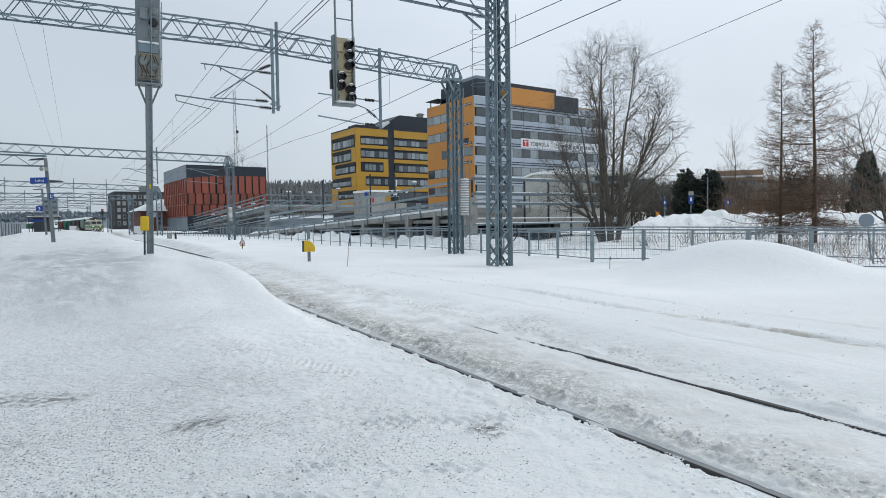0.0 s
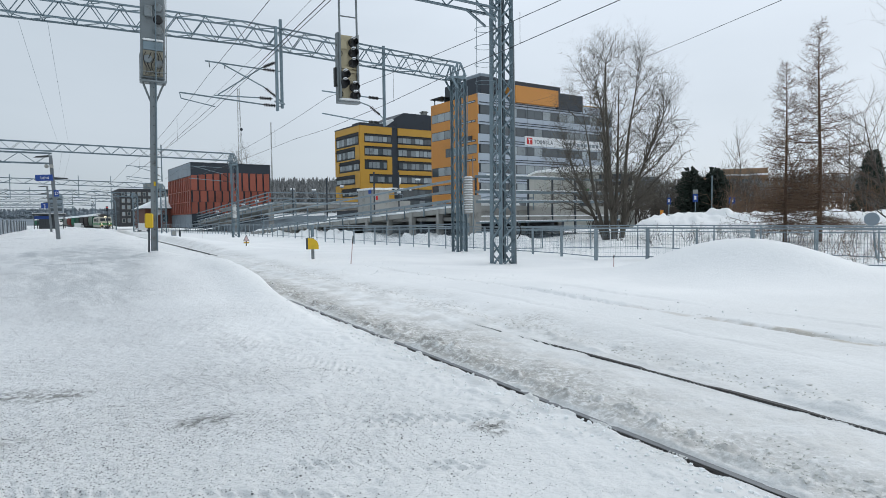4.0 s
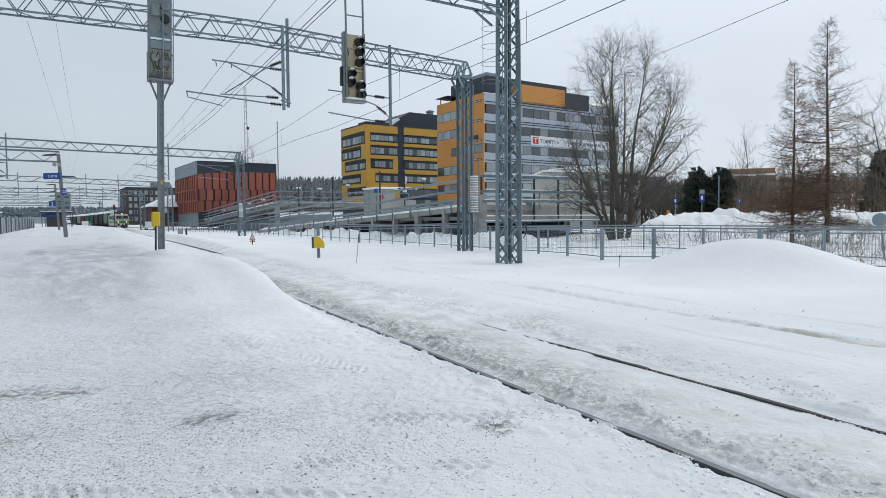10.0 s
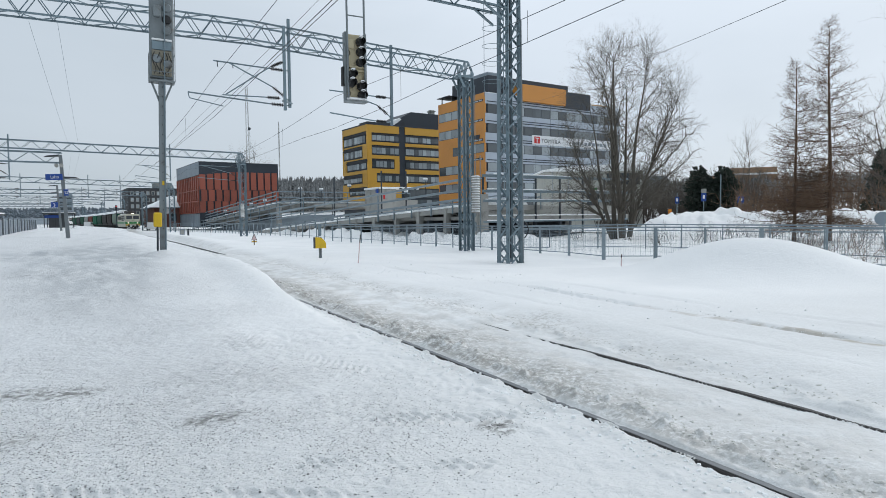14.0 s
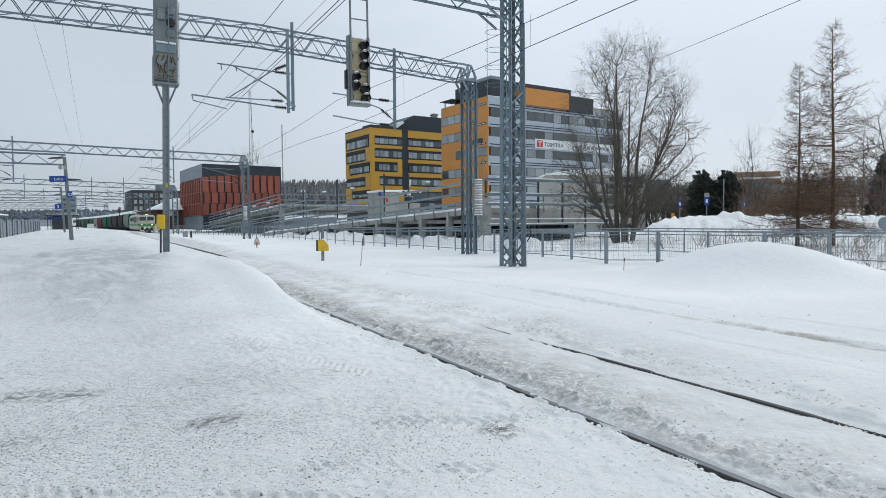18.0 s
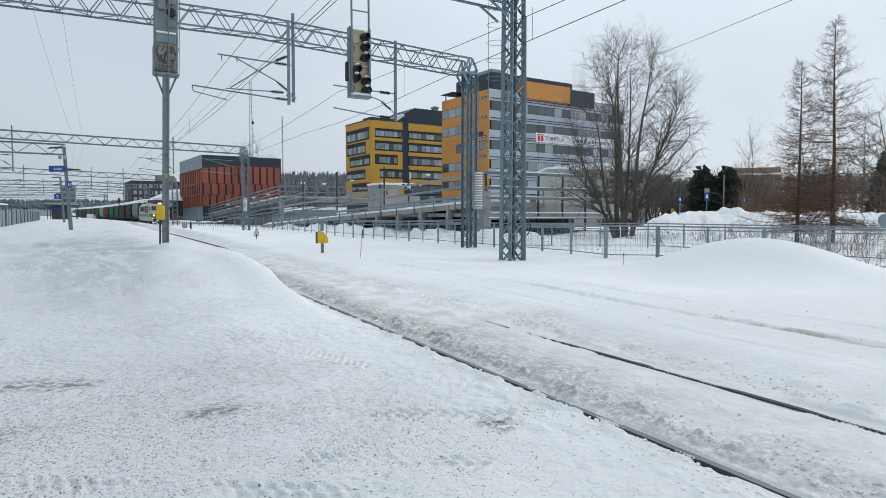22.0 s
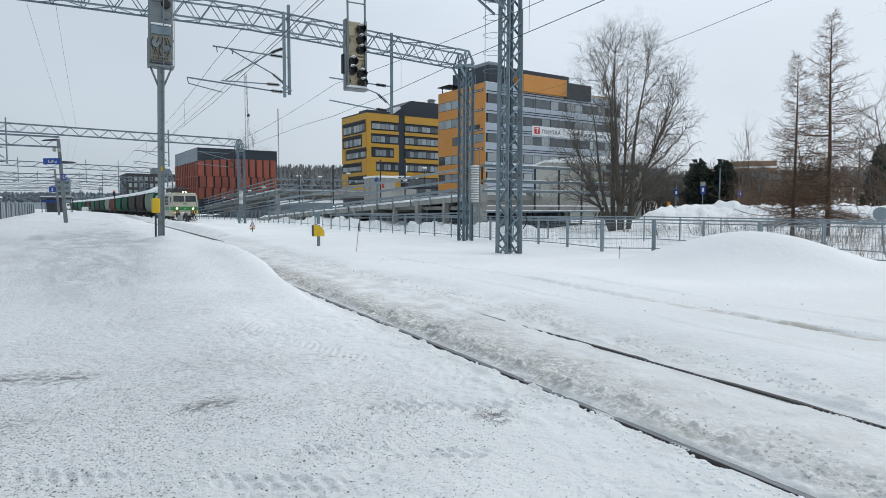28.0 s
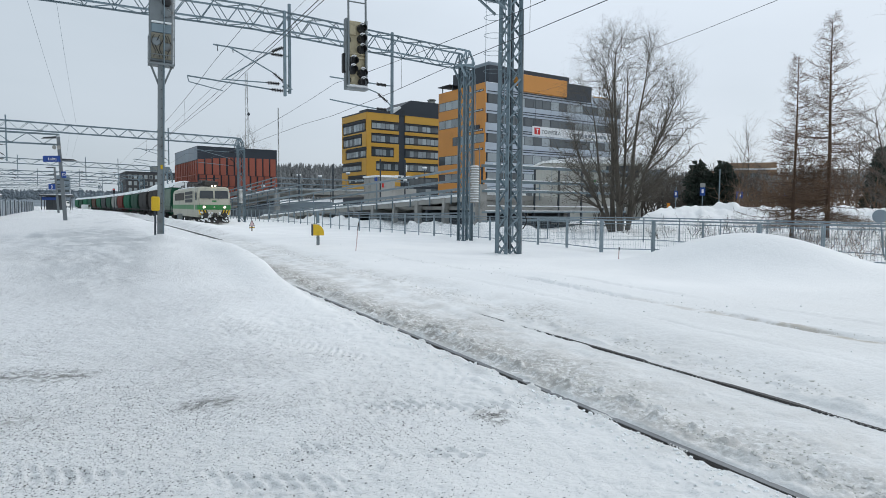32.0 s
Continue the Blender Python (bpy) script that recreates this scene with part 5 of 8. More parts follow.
    slab(ban, "x", 12.1, 12.3, 15.7, 16.45, 0.18, 0.19, WHITE, "emblem_bar")
    letters(ban, "TOIMITILA", 13.3, 15.75, -0.185, 1.05, ANTHRACITE)
    for k in range(9):
        slab(ban, "x", 21.5 + 1.1 * k, 22.3 + 1.1 * k, 15.8, 16.4, 0.16, 0.18, GREY_CLAD, "line_of_text")
    slab(g, "y", 1.6, 4.6, 15.9, 16.6, 0.06, 0.25, ANTHRACITE, "wall_sign", "dark sign on the orange wall")


def letters(parent, text, x, z, y, size, material):
    """Raised lettering facing the front of its thing."""
    cu = bpy.data.curves.new("lettering", "FONT")
    cu.body, cu.size, cu.extrude = text, size, 0.01
    cu.materials.append(material)
    ob = new("lettering", cu)
    ob.parent = parent
    ob.matrix_basis = pose(x, y, z, 90, 0, 0)
    return ob


def yellow_office():
    g = thing("office_building", 58.7, 148.9, 0, "yellow and black office building with ribbon windows and dark roof", "office building", rz=5.0)
    LX, LY, H = 42.0, 14.6, 25.1
    part("core", Mesh().box(0.15, LX, 0.15, LY, 0, H - 0.2), ANTHRACITE, g)
    side = [(23.5, 20.3), (20.0, 16.9), (16.6, 13.8), (13.0, 10.5), (9.6, 7.4)]
    front = [(23.2, 20.9), (20.1, 17.6), (16.7, 14.2), (13.1, 10.7)]

    def bands(face, floors, u0, u1, low):
        edges = [H] + [z for f in floors for z in f] + [low]
        for i in range(0, len(edges), 2):
            slab(g, face, u0, u1, edges[i + 1], edges[i], -0.2, 0.1, OCHRE, "cladding_band", "yellow metal cladding")
    bands("y", side, 0, LY, 4.0)
    bands("x", front, 0, 9.1, 9.4)
    bands("x", front, 10.9, LX, 9.4)
    slab(g, "x", 0, 9.6, 4.0, 9.4, -0.2, 0.1, OCHRE, "cladding_panel")
    for zb in (4.2, 6.9):
        window_row(g, "x", 10.2, LX - 0.2, zb, zb + 2.3, 18, 0.15, 90 + int(zb))
    for face, ln in (("x", LX), ("y", LY)):
        slab(g, face, 0, ln, H - 0.01, H + 0.3, -0.2, 0.15, ANTHRACITE, "roof_edge", "dark roof edge")
    for k, (zt, zb) in enumerate(front):
        a, b = ((1.2, 9.1), (1.2, 9.1), (1.2, 7.7), (2.5, 9.1))[k]
        slab(g, "x", 0, a, zb, zt, -0.2, 0.1, OCHRE, "cladding_panel")
        if b < 9:
            slab(g, "x", b, 9.1, zb, zt, -0.2, 0.1, OCHRE, "cladding_panel")
        window_row(g, "x", a + 0.15, b - 0.1, zb + 0.3, zt - 0.55, 6, 0.75, 50 + k)
        slab(g, "x", a, b, zt - 0.5, zt - 0.3, 0.0, 0.14, DARK_BRICK, "louvre")
        window_row(g, "x", 11.0, LX - 0.2, zb + 0.3, zt - 0.55, 24, 0.7, 60 + k)
        slab(g, "x", 10.9, LX, zt - 0.5, zt - 0.3, 0.0, 0.14, DARK_BRICK, "louvre")
    for k, (zt, zb) in enumerate(side):
        a, b = ((0.4, 14.2), (2.5, 14.2), (0.0, 12.3), (2.7, LY), (0.0, 11.0))[k]
        if a > 0:
            slab(g, "y", 0, a, zb, zt, -0.2, 0.1, OCHRE, "cladding_panel")
        if b < LY:
            slab(g, "y", b, LY, zb, zt, -0.2, 0.1, OCHRE, "cladding_panel")
        window_row(g, "y", a + 0.6, b - 0.5, zb + 0.35, zt - 0.95, 8, 0.85, 70 + k)
        slab(g, "y", a, b, zt - 0.75, zt - 0.45, 0.0, 0.14, DARK_BRICK, "louvre")
    roof = Mesh()
    roof.prism([(7, H + 0.3), (40, H + 0.3), (40, H + 4.6), (14.5, H + 4.6)], 3, 14, 1)
    roof.f = [tuple(reversed(f)) for f in roof.f]
    part("roof", roof, ANTHRACITE, g, "dark pitched metal roof")
    part("roof_snow", Mesh().prism([(6.0, H + 0.36), (8.6, H + 0.36), (11.5, H + 2.4), (11.0, H + 2.8)], 2.8, 6, 1), SNOW, g)
    part("roof_box", Mesh().box(0.8, 7.5, 1.5, 6, H + 0.3, H + 1.0, 0.05), ANTHRACITE, g)
    part("chimney", Mesh().box(23.8, 25.2, 8, 9.5, H + 4.6, H + 6.7, 0.1), DULL_RENDER, g, "pale chimney")
    part("chimney_cap", Mesh().box(23.6, 25.4, 7.8, 9.7, H + 6.2, H + 6.5, 0.05), DULL_RENDER, g)


def red_building():
    g = thing("office_building", 19.0, 148.8, 0, "rust-red clad building with vertical fins and a dark top", "office building", rz=5.0)
    LX, LY, H = 17.8, 24.9, 14.5
    part("core", Mesh().box(0.2, LX - 0.05, 0.2, LY, 0, H), ANTHRACITE, g)
    part("top_storey", Mesh().box(0, LX, 0, LY, 11.6, H, 0.03), ANTHRACITE, g, "dark top storey")
    for i in range(8):
        slab(g, "y", LY * i / 8 + 0.06, LY * (i + 1) / 8 - 0.06, 11.7, H, 0.0, 0.05, GREY_CLAD, "panel", "grey metal panel")
    rnd = random.Random(9)
    for r, (z0, z1) in enumerate(((8.4, 12.1), (5.9, 8.35), (3.3, 5.85))):
        n = 11
        for i in range(n):
            a, b = LX * i / n, LX * (i + 1) / n
            slot = (b - a) * (0.17 + 0.08 * rnd.random())
            if r % 2:
                a += slot
            else:
                b -= slot
            zt = z1 + (0.0 if r else 0.7 * min(1, (i / n) / 0.4) - 0.35)
            slab(g, "x", a + 0.015, b - 0.015, z0 + 0.02, zt, 0, 0.08 + 0.05 * rnd.random(), RED_CLAD, "panel")
        for i in range(13):
            u = LY * (i + 0.2) / 13
            slab(g, "y", u, u + 0.62, z0 + 0.05, min(z1, 11.5), 0.0, 0.28, RED_CLAD, "fin", "vertical rust-red fin")
        slab(g, "y", 0, LY, z0 - 0.12, z0 + 0.05, 0.0, 0.3, RED_CLAD, "fin_ledge")
    for i in range(14):
        slab(g, "y", LY * i / 14 + 0.05, LY * (i + 1) / 14 - 0.05, 0.2, 3.1, 0.0, 0.08, GREY_CLAD, "panel")
    for i in range(9):
        slab(g, "x", LX * i / 9 + 0.04, LX * (i + 1) / 9 - 0.04, 0.2, 3.2, 0.0, 0.05, ANTHRACITE, "panel")
    part("parapet", Mesh().box(-0.05, LX + 0.05, -0.05, LY, H, H + 0.12, 0.02), ANTHRACITE, g)


def far_blocks():
    g = thing("apartment_building", 8.6, 262, 0, "distant dark brick apartment block with rows of windows", "apartment building", rz=4.0)
    part("wall", Mesh().box(0, 17, 0, 24, 0, 13.8, 0.05), DARK_BRICK, g)
    part("roof", Mesh().box(-0.2, 17.2, -0.2, 24.2, 13.8, 14.0, 0.05), ANTHRACITE, g)
    for r in range(5):
        for c in range(9):
            win = slab(g, "x", 0.7 + 1.8 * c, 1.8 + 1.8 * c, 1.5 + 2.45 * r, 3.0 + 2.45 * r, -0.02, 0.05, DULL_RENDER, "window")
            slab(win, "x", 0.85 + 1.8 * c, 1.65 + 1.8 * c, 1.65 + 2.45 * r, 2.85 + 2.45 * r, 0.03, 0.07, PALE_WINDOW if (r * 5 + c * 3) % 4 else WINDOW, "pane")
    for r in range(4):
        for c in range(5):
            slab(g, "y", 2 + 4.4 * c, 3.4 + 4.4 * c, 1.6 + 2.9 * r, 3.2 + 2.9 * r, -0.02, 0.05, WINDOW, "window")
    part("roof_house", Mesh().box(10, 16, 6, 14, 14.0, 16.5, 0.05), DULL_RENDER, g)
    h = thing("station_house", 11.0, 170, 0, "red brick house with a snow-covered hipped roof", "house", rz=4.0)
    part("wall", Mesh().box(0, 12, 0, 18, 0, 4.9, 0.05), BRICK, h, "red brick wall")
    roof = Mesh()
    roof.loft([[(-0.8, -0.8, 4.9), (12.8, -0.8, 4.9), (12.8, 18.8, 4.9), (-0.8, 18.8, 4.9)], [(5.2, 5.5, 8.0), (6.8, 5.5, 8.0), (6.8, 13, 8.0), (5.2, 13, 8.0)]])
    part("roof", roof, SNOW, h, "snow-covered hipped roof")
    part("roof_edge", Mesh().box(-0.85, 12.85, -0.85, 18.85, 4.72, 4.9, 0.02), ANTHRACITE, h)
    for c in range(4):
        slab(h, "x", 1.2 + 2.8 * c, 2.4 + 2.8 * c, 1.5, 3.4, -0.02, 0.05, WINDOW, "window")
    part("clock", Mesh().lathe([(0.7, 0), (0.7, 0.06)], 16, pose(3.0, -0.05, 4.0, 90, 0, 0)), WHITE, h, "round pale sign")
    t = thing("tower_block", -22, 420, 0, "faint grey tower block on the horizon", "tower block")
    part("wall", Mesh().box(0, 7, 0, 10, 0, 17.5, 0.05), GREY_CLAD, t)
    for r in range(5):
        slab(t, "x", 0.5, 6.5, 2.5 + 3 * r, 4 + 3 * r, -0.02, 0.05, WINDOW, "window")


grey_office()
yellow_office()
red_building()
far_blocks()
# ---- the parking deck and its ramps, the fence ----
DECK_TURN = 5.0


def guard(g, pts, heights, base_z, spacing, thick=0.09, snow=False):
    """Guard rails along a line of points; posts down to the slab."""
    for h in heights:
        for (a, za), (b, zb) in zip(pts, pts[1:]):
            strut("guard_rail", g, (*a, za + h), (*b, zb + h), thick, FENCE_STEEL)
    for (a, za), (b, zb) in zip(pts, pts[1:]):
        a3, b3 = Vector((*a, za)), Vector((*b, zb))
        n = max(1, int((b3 - a3).length / spacing))
        for i in range(n + 1):
            p = a3.lerp(b3, i / n)
            strut("guard_post", g, (p.x, p.y, p.z + base_z), (p.x, p.y, p.z + heights[0]), min(0.1, thick * 0.7), GALV)


def parking_deck():
    g = thing("parking_ramp", 24.0, 39.0, 0, "concrete parking ramp with grey guard rails and snow on its edges", "parking ramp", "ramps of the parking deck", rz=DECK_TURN)
    # local y runs along the ramp away from the viewer, local x to the deck behind
    L, s = 52.0, 0.047
    top = 2.45

    def z(y):
        return top - s * y
    for k in range(13):
        y0, y1 = 4 * k, 4 * k + 3.98
        b = Mesh()
        b.loft([[(-0.2, y, z(y) - 0.38), (6, y, z(y) - 0.38), (6, y, z(y)), (-0.2, y, z(y))] for y in (y0, y1)])
        b.f = [tuple(reversed(f)) for f in b.f]
        part("slab", b, CONCRETE, g, "concrete ramp slab")
        sn = Mesh()
        rnd = random.Random(k)
        hh = [rnd.uniform(0.08, 0.48) for _ in range(5)]
        sn.loft([[(-0.1, y0 + (y1 - y0) * j / 4, z(y0 + 4 * j / 4)), (1.6, y0 + (y1 - y0) * j / 4, z(y0 + 4 * j / 4)), (1.2, y0 + (y1 - y0) * j / 4, z(y0 + 4 * j / 4) + hh[j]), (0.15, y0 + (y1 - y0) * j / 4, z(y0 + 4 * j / 4) + hh[j] * 0.8)] for j in range(5)])
        sn.f = [tuple(reversed(f)) for f in sn.f]
        part("edge_snow", sn, SNOW, g, "snow along the slab's edge", smooth=True)
        if z(y0) > 0.6:
            wide = 0.5 if k % 2 == 0 else 0.3
            part("column", Mesh().box(-0.3, 0.15, y0 + 0.1, y0 + 0.1 + wide, -0.5, z(y0), 0.03), CONCRETE, g, "concrete column")
            part("cross_beam", Mesh().box(0.16, 4.5, y0 + 0.15, y0 + 0.4, z(y0) - 0.75, z(y0) - 0.39, 0.02), CONCRETE, g)
    guard(g, [((-0.3, 0.0), z(0)), ((-0.3, 46.0), z(46))], (2.0, 1.22), -0.5, 15.0, 0.16)
    guard(g, [((-0.34, 0.0), z(0)), ((-0.34, 46.0), z(46))], (0.55, 0.22), -0.5, 3.0, 0.13)
    guard(g, [((-0.4, 0.0), 1.15), ((-0.4, 26.0), 0.65)], (0.0, -0.28), -0.6, 6.5, 0.10)
    guard(g, [((5.8, 0.0), z(0)), ((5.8, 50.0), z(50))], (1.15, 0.62), -0.3, 4.0, 0.10)
    for k in range(14):
        yy = 1.2 + 3.2 * k
        part("kerb_snow", Mesh().box(3.6, 5.6, yy, yy + 2.2 + 0.5 * (k % 3), z(yy) - 0.05, z(yy) + 0.28 + 0.1 * (k % 2), 0.12), SNOW, g, "ploughed snow along the ramp")
    part("corner_column", Mesh().box(-0.1, 0.5, -0.35, 0.3, -0.4, 3.2, 0.04), CONCRETE, g, "tall concrete corner column")
    # dark sheet added for the shade beneath the open ramp
    w = Mesh()
    w.loft([[(4.6, y, -0.6), (4.9, y, -0.6), (4.9, y, max(-0.5, z(y) - 0.5)), (4.6, y, max(-0.5, z(y) - 0.5))] for y in (0.4, 20, 46, 51)])
    w.f = [tuple(reversed(f)) for f in w.f]
    part("retaining_wall", w, ANTHRACITE, g, "dark sheet for the shade under the ramp")
    # deck edge facing the street
    e = thing("parking_deck", 24.0, 39.0, 0, "concrete parking deck with guard rails, dark and open below", "parking deck", "ramps of the parking deck", rz=DECK_TURN)
    part("slab", Mesh().box(0.2, 15.5, -0.2, 20, 1.32, 1.62, 0.03), CONCRETE, e, "deck slab")
    part("slab_snow", Mesh().box(0.3, 15.4, -0.28, 0.5, 1.62, 1.72, 0.04), SNOW, e, "snow on the slab's edge")
    for k in range(6):
        part("parapet_panel", Mesh().box(0.5 + 2.5 * k, 2.95 + 2.5 * k, 0.3, 0.45, 1.72, 2.42, 0.02), PALE_PANEL, e, "pale parapet panel")
    for zz, th in ((4.52, 0.2), (3.42, 0.2), (2.72, 0.18), (1.2, 0.12), (0.55, 0.12)):
        strut("guard_rail", e, (0, -0.3, zz), (15.3, -0.3, zz + 0.08), th, GALV)
    for x0, x1, zz in ((0.2, 15.2, 2.79), (0.4, 6.8, 3.52), (7.6, 14.9, 3.55), (1.0, 9.0, 4.62), (0.3, 14.0, 1.25)):
        part("rail_snow", Mesh().box(x0, x1, -0.36, -0.24, zz, zz + 0.10, 0.03), SNOW, e, "snow on the rail")
    for k in range(7):
        strut("guard_post", e, (0.1 + 2.5 * k, -0.2, -0.3), (0.1 + 2.5 * k, -0.2, 4.5), 0.12, DARK_STEEL)
    for k in range(4):
        part("column", Mesh().box(1.0 + 4.4 * k, 1.5 + 4.4 * k, 6.0, 6.5, -0.3, 1.32, 0.03), CONCRETE, e)
    # dark sheets added so that the space below the deck looks shaded
    part("lower_floor", Mesh().box(0.3, 15.8, 0.1, 7.2, -0.3, 0.12), ANTHRACITE, e, "dark sheet for the shade below the deck")
    part("back_wall", Mesh().box(0, 16, 7, 7.3, -0.3, 1.32), ANTHRACITE, e, "dark sheet for the shade at the back of the parking level")
    # the second ramp, further off, and the deck it leads to
    r = thing("parking_ramp", 24.0 + 6 * math.cos(radians(5)), 39.0 + 6 * math.sin(radians(5)), 0, "far concrete parking ramp with grey guard rails", "parking ramp", "ramps of the parking deck", rz=DECK_TURN)
    y0, y1, za, zb = 61.6, 118.0, 4.1, 1.0
    for k in range(9):
        a, b = y0 + (y1 - y0) * k / 9, y0 + (y1 - y0) * (k + 1) / 9 - 0.03
        q = Mesh()
        q.loft([[(-0.2, y, za + (zb - za) * (y - y0) / (y1 - y0) - 0.55), (6, y, za + (zb - za) * (y - y0) / (y1 - y0) - 0.55), (6, y, za + (zb - za) * (y - y0) / (y1 - y0)), (-0.2, y, za + (zb - za) * (y - y0) / (y1 - y0))] for y in (a, b)])
        q.f = [tuple(reversed(f)) for f in q.f]
        part("slab", q, CONCRETE, r, "concrete ramp slab")
        if k in (0, 3):
            part("column", Mesh().box(-0.2, 0.5, a, a + 0.7, -0.3, za + (zb - za) * (a - y0) / (y1 - y0) - 0.5, 0.03), CONCRETE, r)
    # grey sheet added where the far ramp is open and dim below
    w = Mesh()
    w.loft([[(2.2, y, -1.0), (2.5, y, -1.0), (2.5, y, max(-0.6, zz - 1.9)), (2.2, y, max(-0.6, zz - 1.9))] for y, zz in ((y0 - 16, za), (y0, za), (y1, zb))])
    w.f = [tuple(reversed(f)) for f in w.f]
    part("retaining_wall", w, GREY_CLAD, r, "grey sheet added for the dim space under the ramp")
    guard(r, [((-0.3, y0), za), ((-0.3, y1), zb)], (1.9, 1.3, 0.75, 0.25), -0.5, 6.0, 0.16)
    guard(r, [((-1.2, y0 - 14), za - 0.5), ((-1.2, y1), zb - 0.9)], (0.95, 0.4, -0.35, -1.0), -1.6, 5.0, 0.15)
    for k in range(22):
        f = k / 22
        part("rail_snow", Mesh().box(-0.55, -0.2, y0 + (y1 - y0) * f + 0.3, y0 + (y1 - y0) * f + 1.7 + 0.4 * (k % 3), za + (zb - za) * f - 0.05, za + (zb - za) * f + 0.12 + 0.06 * (k % 2), 0.05), SNOW, r, "snow lying along the ramp's edge")
    guard(r, [((-0.3, y0), za), ((24.0, y0 - 0.2), za)], (1.9, 1.0, 0.35), -0.5, 4.0, 0.17)
    part("deck", Mesh().box(0, 24, y0, y0 + 30, za - 0.6, za, 0.03), CONCRETE, r, "upper deck slab")
    part("deck_snow", Mesh().box(0.4, 24, y0 + 0.3, y0 + 2, za, za + 0.4, 0.15), SNOW, r, "snow on the deck")


parking_deck()


def fence_run(name, pts, label, spacing, thin=False):
    """A railing of posts, a top rail and upright bars, following the snow."""
    g = thing(name, 0, 0, 0, label, "fence", "fences beside the tracks")
    for (ax, ay), (bx, by) in zip(pts, pts[1:]):
        ln = math.hypot(bx - ax, by - ay)
        n = max(1, round(ln / spacing))
        for i in range(n):
            x0, y0 = ax + (bx - ax) * i / n, ay + (by - ay) * i / n
            x1, y1 = ax + (bx - ax) * (i + 1) / n, ay + (by - ay) * (i + 1) / n
            z0 = 1.08
            w = 0.05 if thin else (0.11 if i % 2 == 0 else 0.06) if spacing < 2 else (0.085 if i % 2 == 0 else 0.05)
            strut("post", g, (x0, y0, -0.45 if y0 < 40 else -0.9), (x0, y0, z0), w, FENCE_STEEL)
            strut("top_rail", g, (x0, y0, z0), (x1, y1, z0), 0.055, FENCE_STEEL)
            strut("lower_rail", g, (x0, y0, z0 - 0.12), (x1, y1, z0 - 0.12), 0.035, FENCE_STEEL)
            strut("lower_rail", g, (x0, y0, 0.0), (x1, y1, 0.0), 0.035, FENCE_STEEL)
            if y0 < 45:
                mesh = Mesh()
                m = max(4, int((math.hypot(x1 - x0, y1 - y0)) / 0.09))
                for k in range(1, m):
                    f = k / m
                    mesh.bar((x0 + (x1 - x0) * f, y0 + (y1 - y0) * f, 0.0), (x0 + (x1 - x0) * f, y0 + (y1 - y0) * f, z0 - 0.12), 0.0055)
                for k in range(1, 6):
                    zz = (z0 - 0.12) * k / 6
                    mesh.bar((x0, y0, zz), (x1, y1, zz), 0.005)
                part("mesh_panel", mesh, FENCE_STEEL, g, "welded wire mesh panel")
    return g


FENCE = [(17.3 + float(track_x(np.array(y))), y) for y in (150, 120, 100, 80, 60, 45, 27, 21)]
fence_run("fence", FENCE + [(16.75, 18.2)], "grey steel railing along the tracks in deep snow", 2.1)
fence_run("fence", [(16.7, 18.25), (18.25, 17.15), (19.42, 11.45)], "grey steel mesh fence round the snow heap", 1.75)
fence_run("fence", [(19.42, 11.45), (22.5, 5.0), (24, -4)], "thin grey mesh fence beside the street", 2.2, True)
fence_run("fence", [(17.3, 26.2), (24.0, 23.2), (24.0, 12.0), (26, -2)], "thin grey mesh fence beside the street", 2.4, True)
# ---- trees and shrubs ----
BARK = mat("bark", (0.085, 0.068, 0.055), 0.9, var=0.3, scale=2, bump=0.6, fine=12)
BARK_GREY = mat("grey_bark", (0.098, 0.086, 0.070), 0.9, var=0.3, scale=2, bump=0.6, fine=12)
LARCH_BARK = mat("larch_bark", (0.098, 0.060, 0.040), 0.9, var=0.3, scale=2, bump=0.6, fine=10)
TWIG_RED = mat("reddish_twigs", (0.18, 0.115, 0.075), 0.9, var=0.3, scale=0.4, bump=0.2)
TREE_TWIG = mat("olive_brown_twigs", (0.115, 0.10, 0.08), 0.9, var=0.3, scale=0.4, bump=0.2)
LARCH_TWIG = mat("larch_twigs", (0.135, 0.082, 0.050), 0.9, var=0.3, scale=0.4, bump=0.2)
TWIG_DARK = mat("dark_twigs", (0.092, 0.077, 0.064), 0.9, var=0.3, scale=0.4, bump=0.2)
TWIG_GREY = mat("grey_twigs", (0.16, 0.145, 0.13), 0.9, var=0.3, scale=0.4, bump=0.2)
NEEDLES = mat("dark_needles", (0.016, 0.026, 0.018), 0.85, var=0.4, scale=1.0, bump=0.3, fine=9)
# distance haze pales both wood colours; the nearer one holds snow as well
HAZY_WOOD = mat("hazy_far_wood", (0.15, 0.185, 0.215), 0.9, var=0.25, scale=0.03, bump=0.0, fine=0.35, dirt=(0.105, 0.13, 0.155))
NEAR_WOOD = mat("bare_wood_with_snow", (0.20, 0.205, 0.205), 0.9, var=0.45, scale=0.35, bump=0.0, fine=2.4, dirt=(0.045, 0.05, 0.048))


def tilt(d, rnd, amount):
    v = Vector(d) + Vector((rnd.gauss(0, 1), rnd.gauss(0, 1), rnd.gauss(0, 1))) * amount
    return v.normalized()


def limb(out, p, d, ln, r, rnd, segs, wander, lift, thin=0.25, n=5):
    """A bending, tapering limb; returns its points with directions and radii."""
    pts = [(Vector(p), Vector(d), r)]
    for i in range(segs):
        p0, d0, r0 = pts[-1]
        d1 = tilt(d0 + Vector((0, 0, lift)), rnd, wander)
        pts.append((p0 + d1 * (ln / segs), d1, r * (1 - (1 - thin) * (i + 1) / segs)))
    out.pipe([q[0] for q in pts], [q[2] for q in pts], n, False)
    return pts


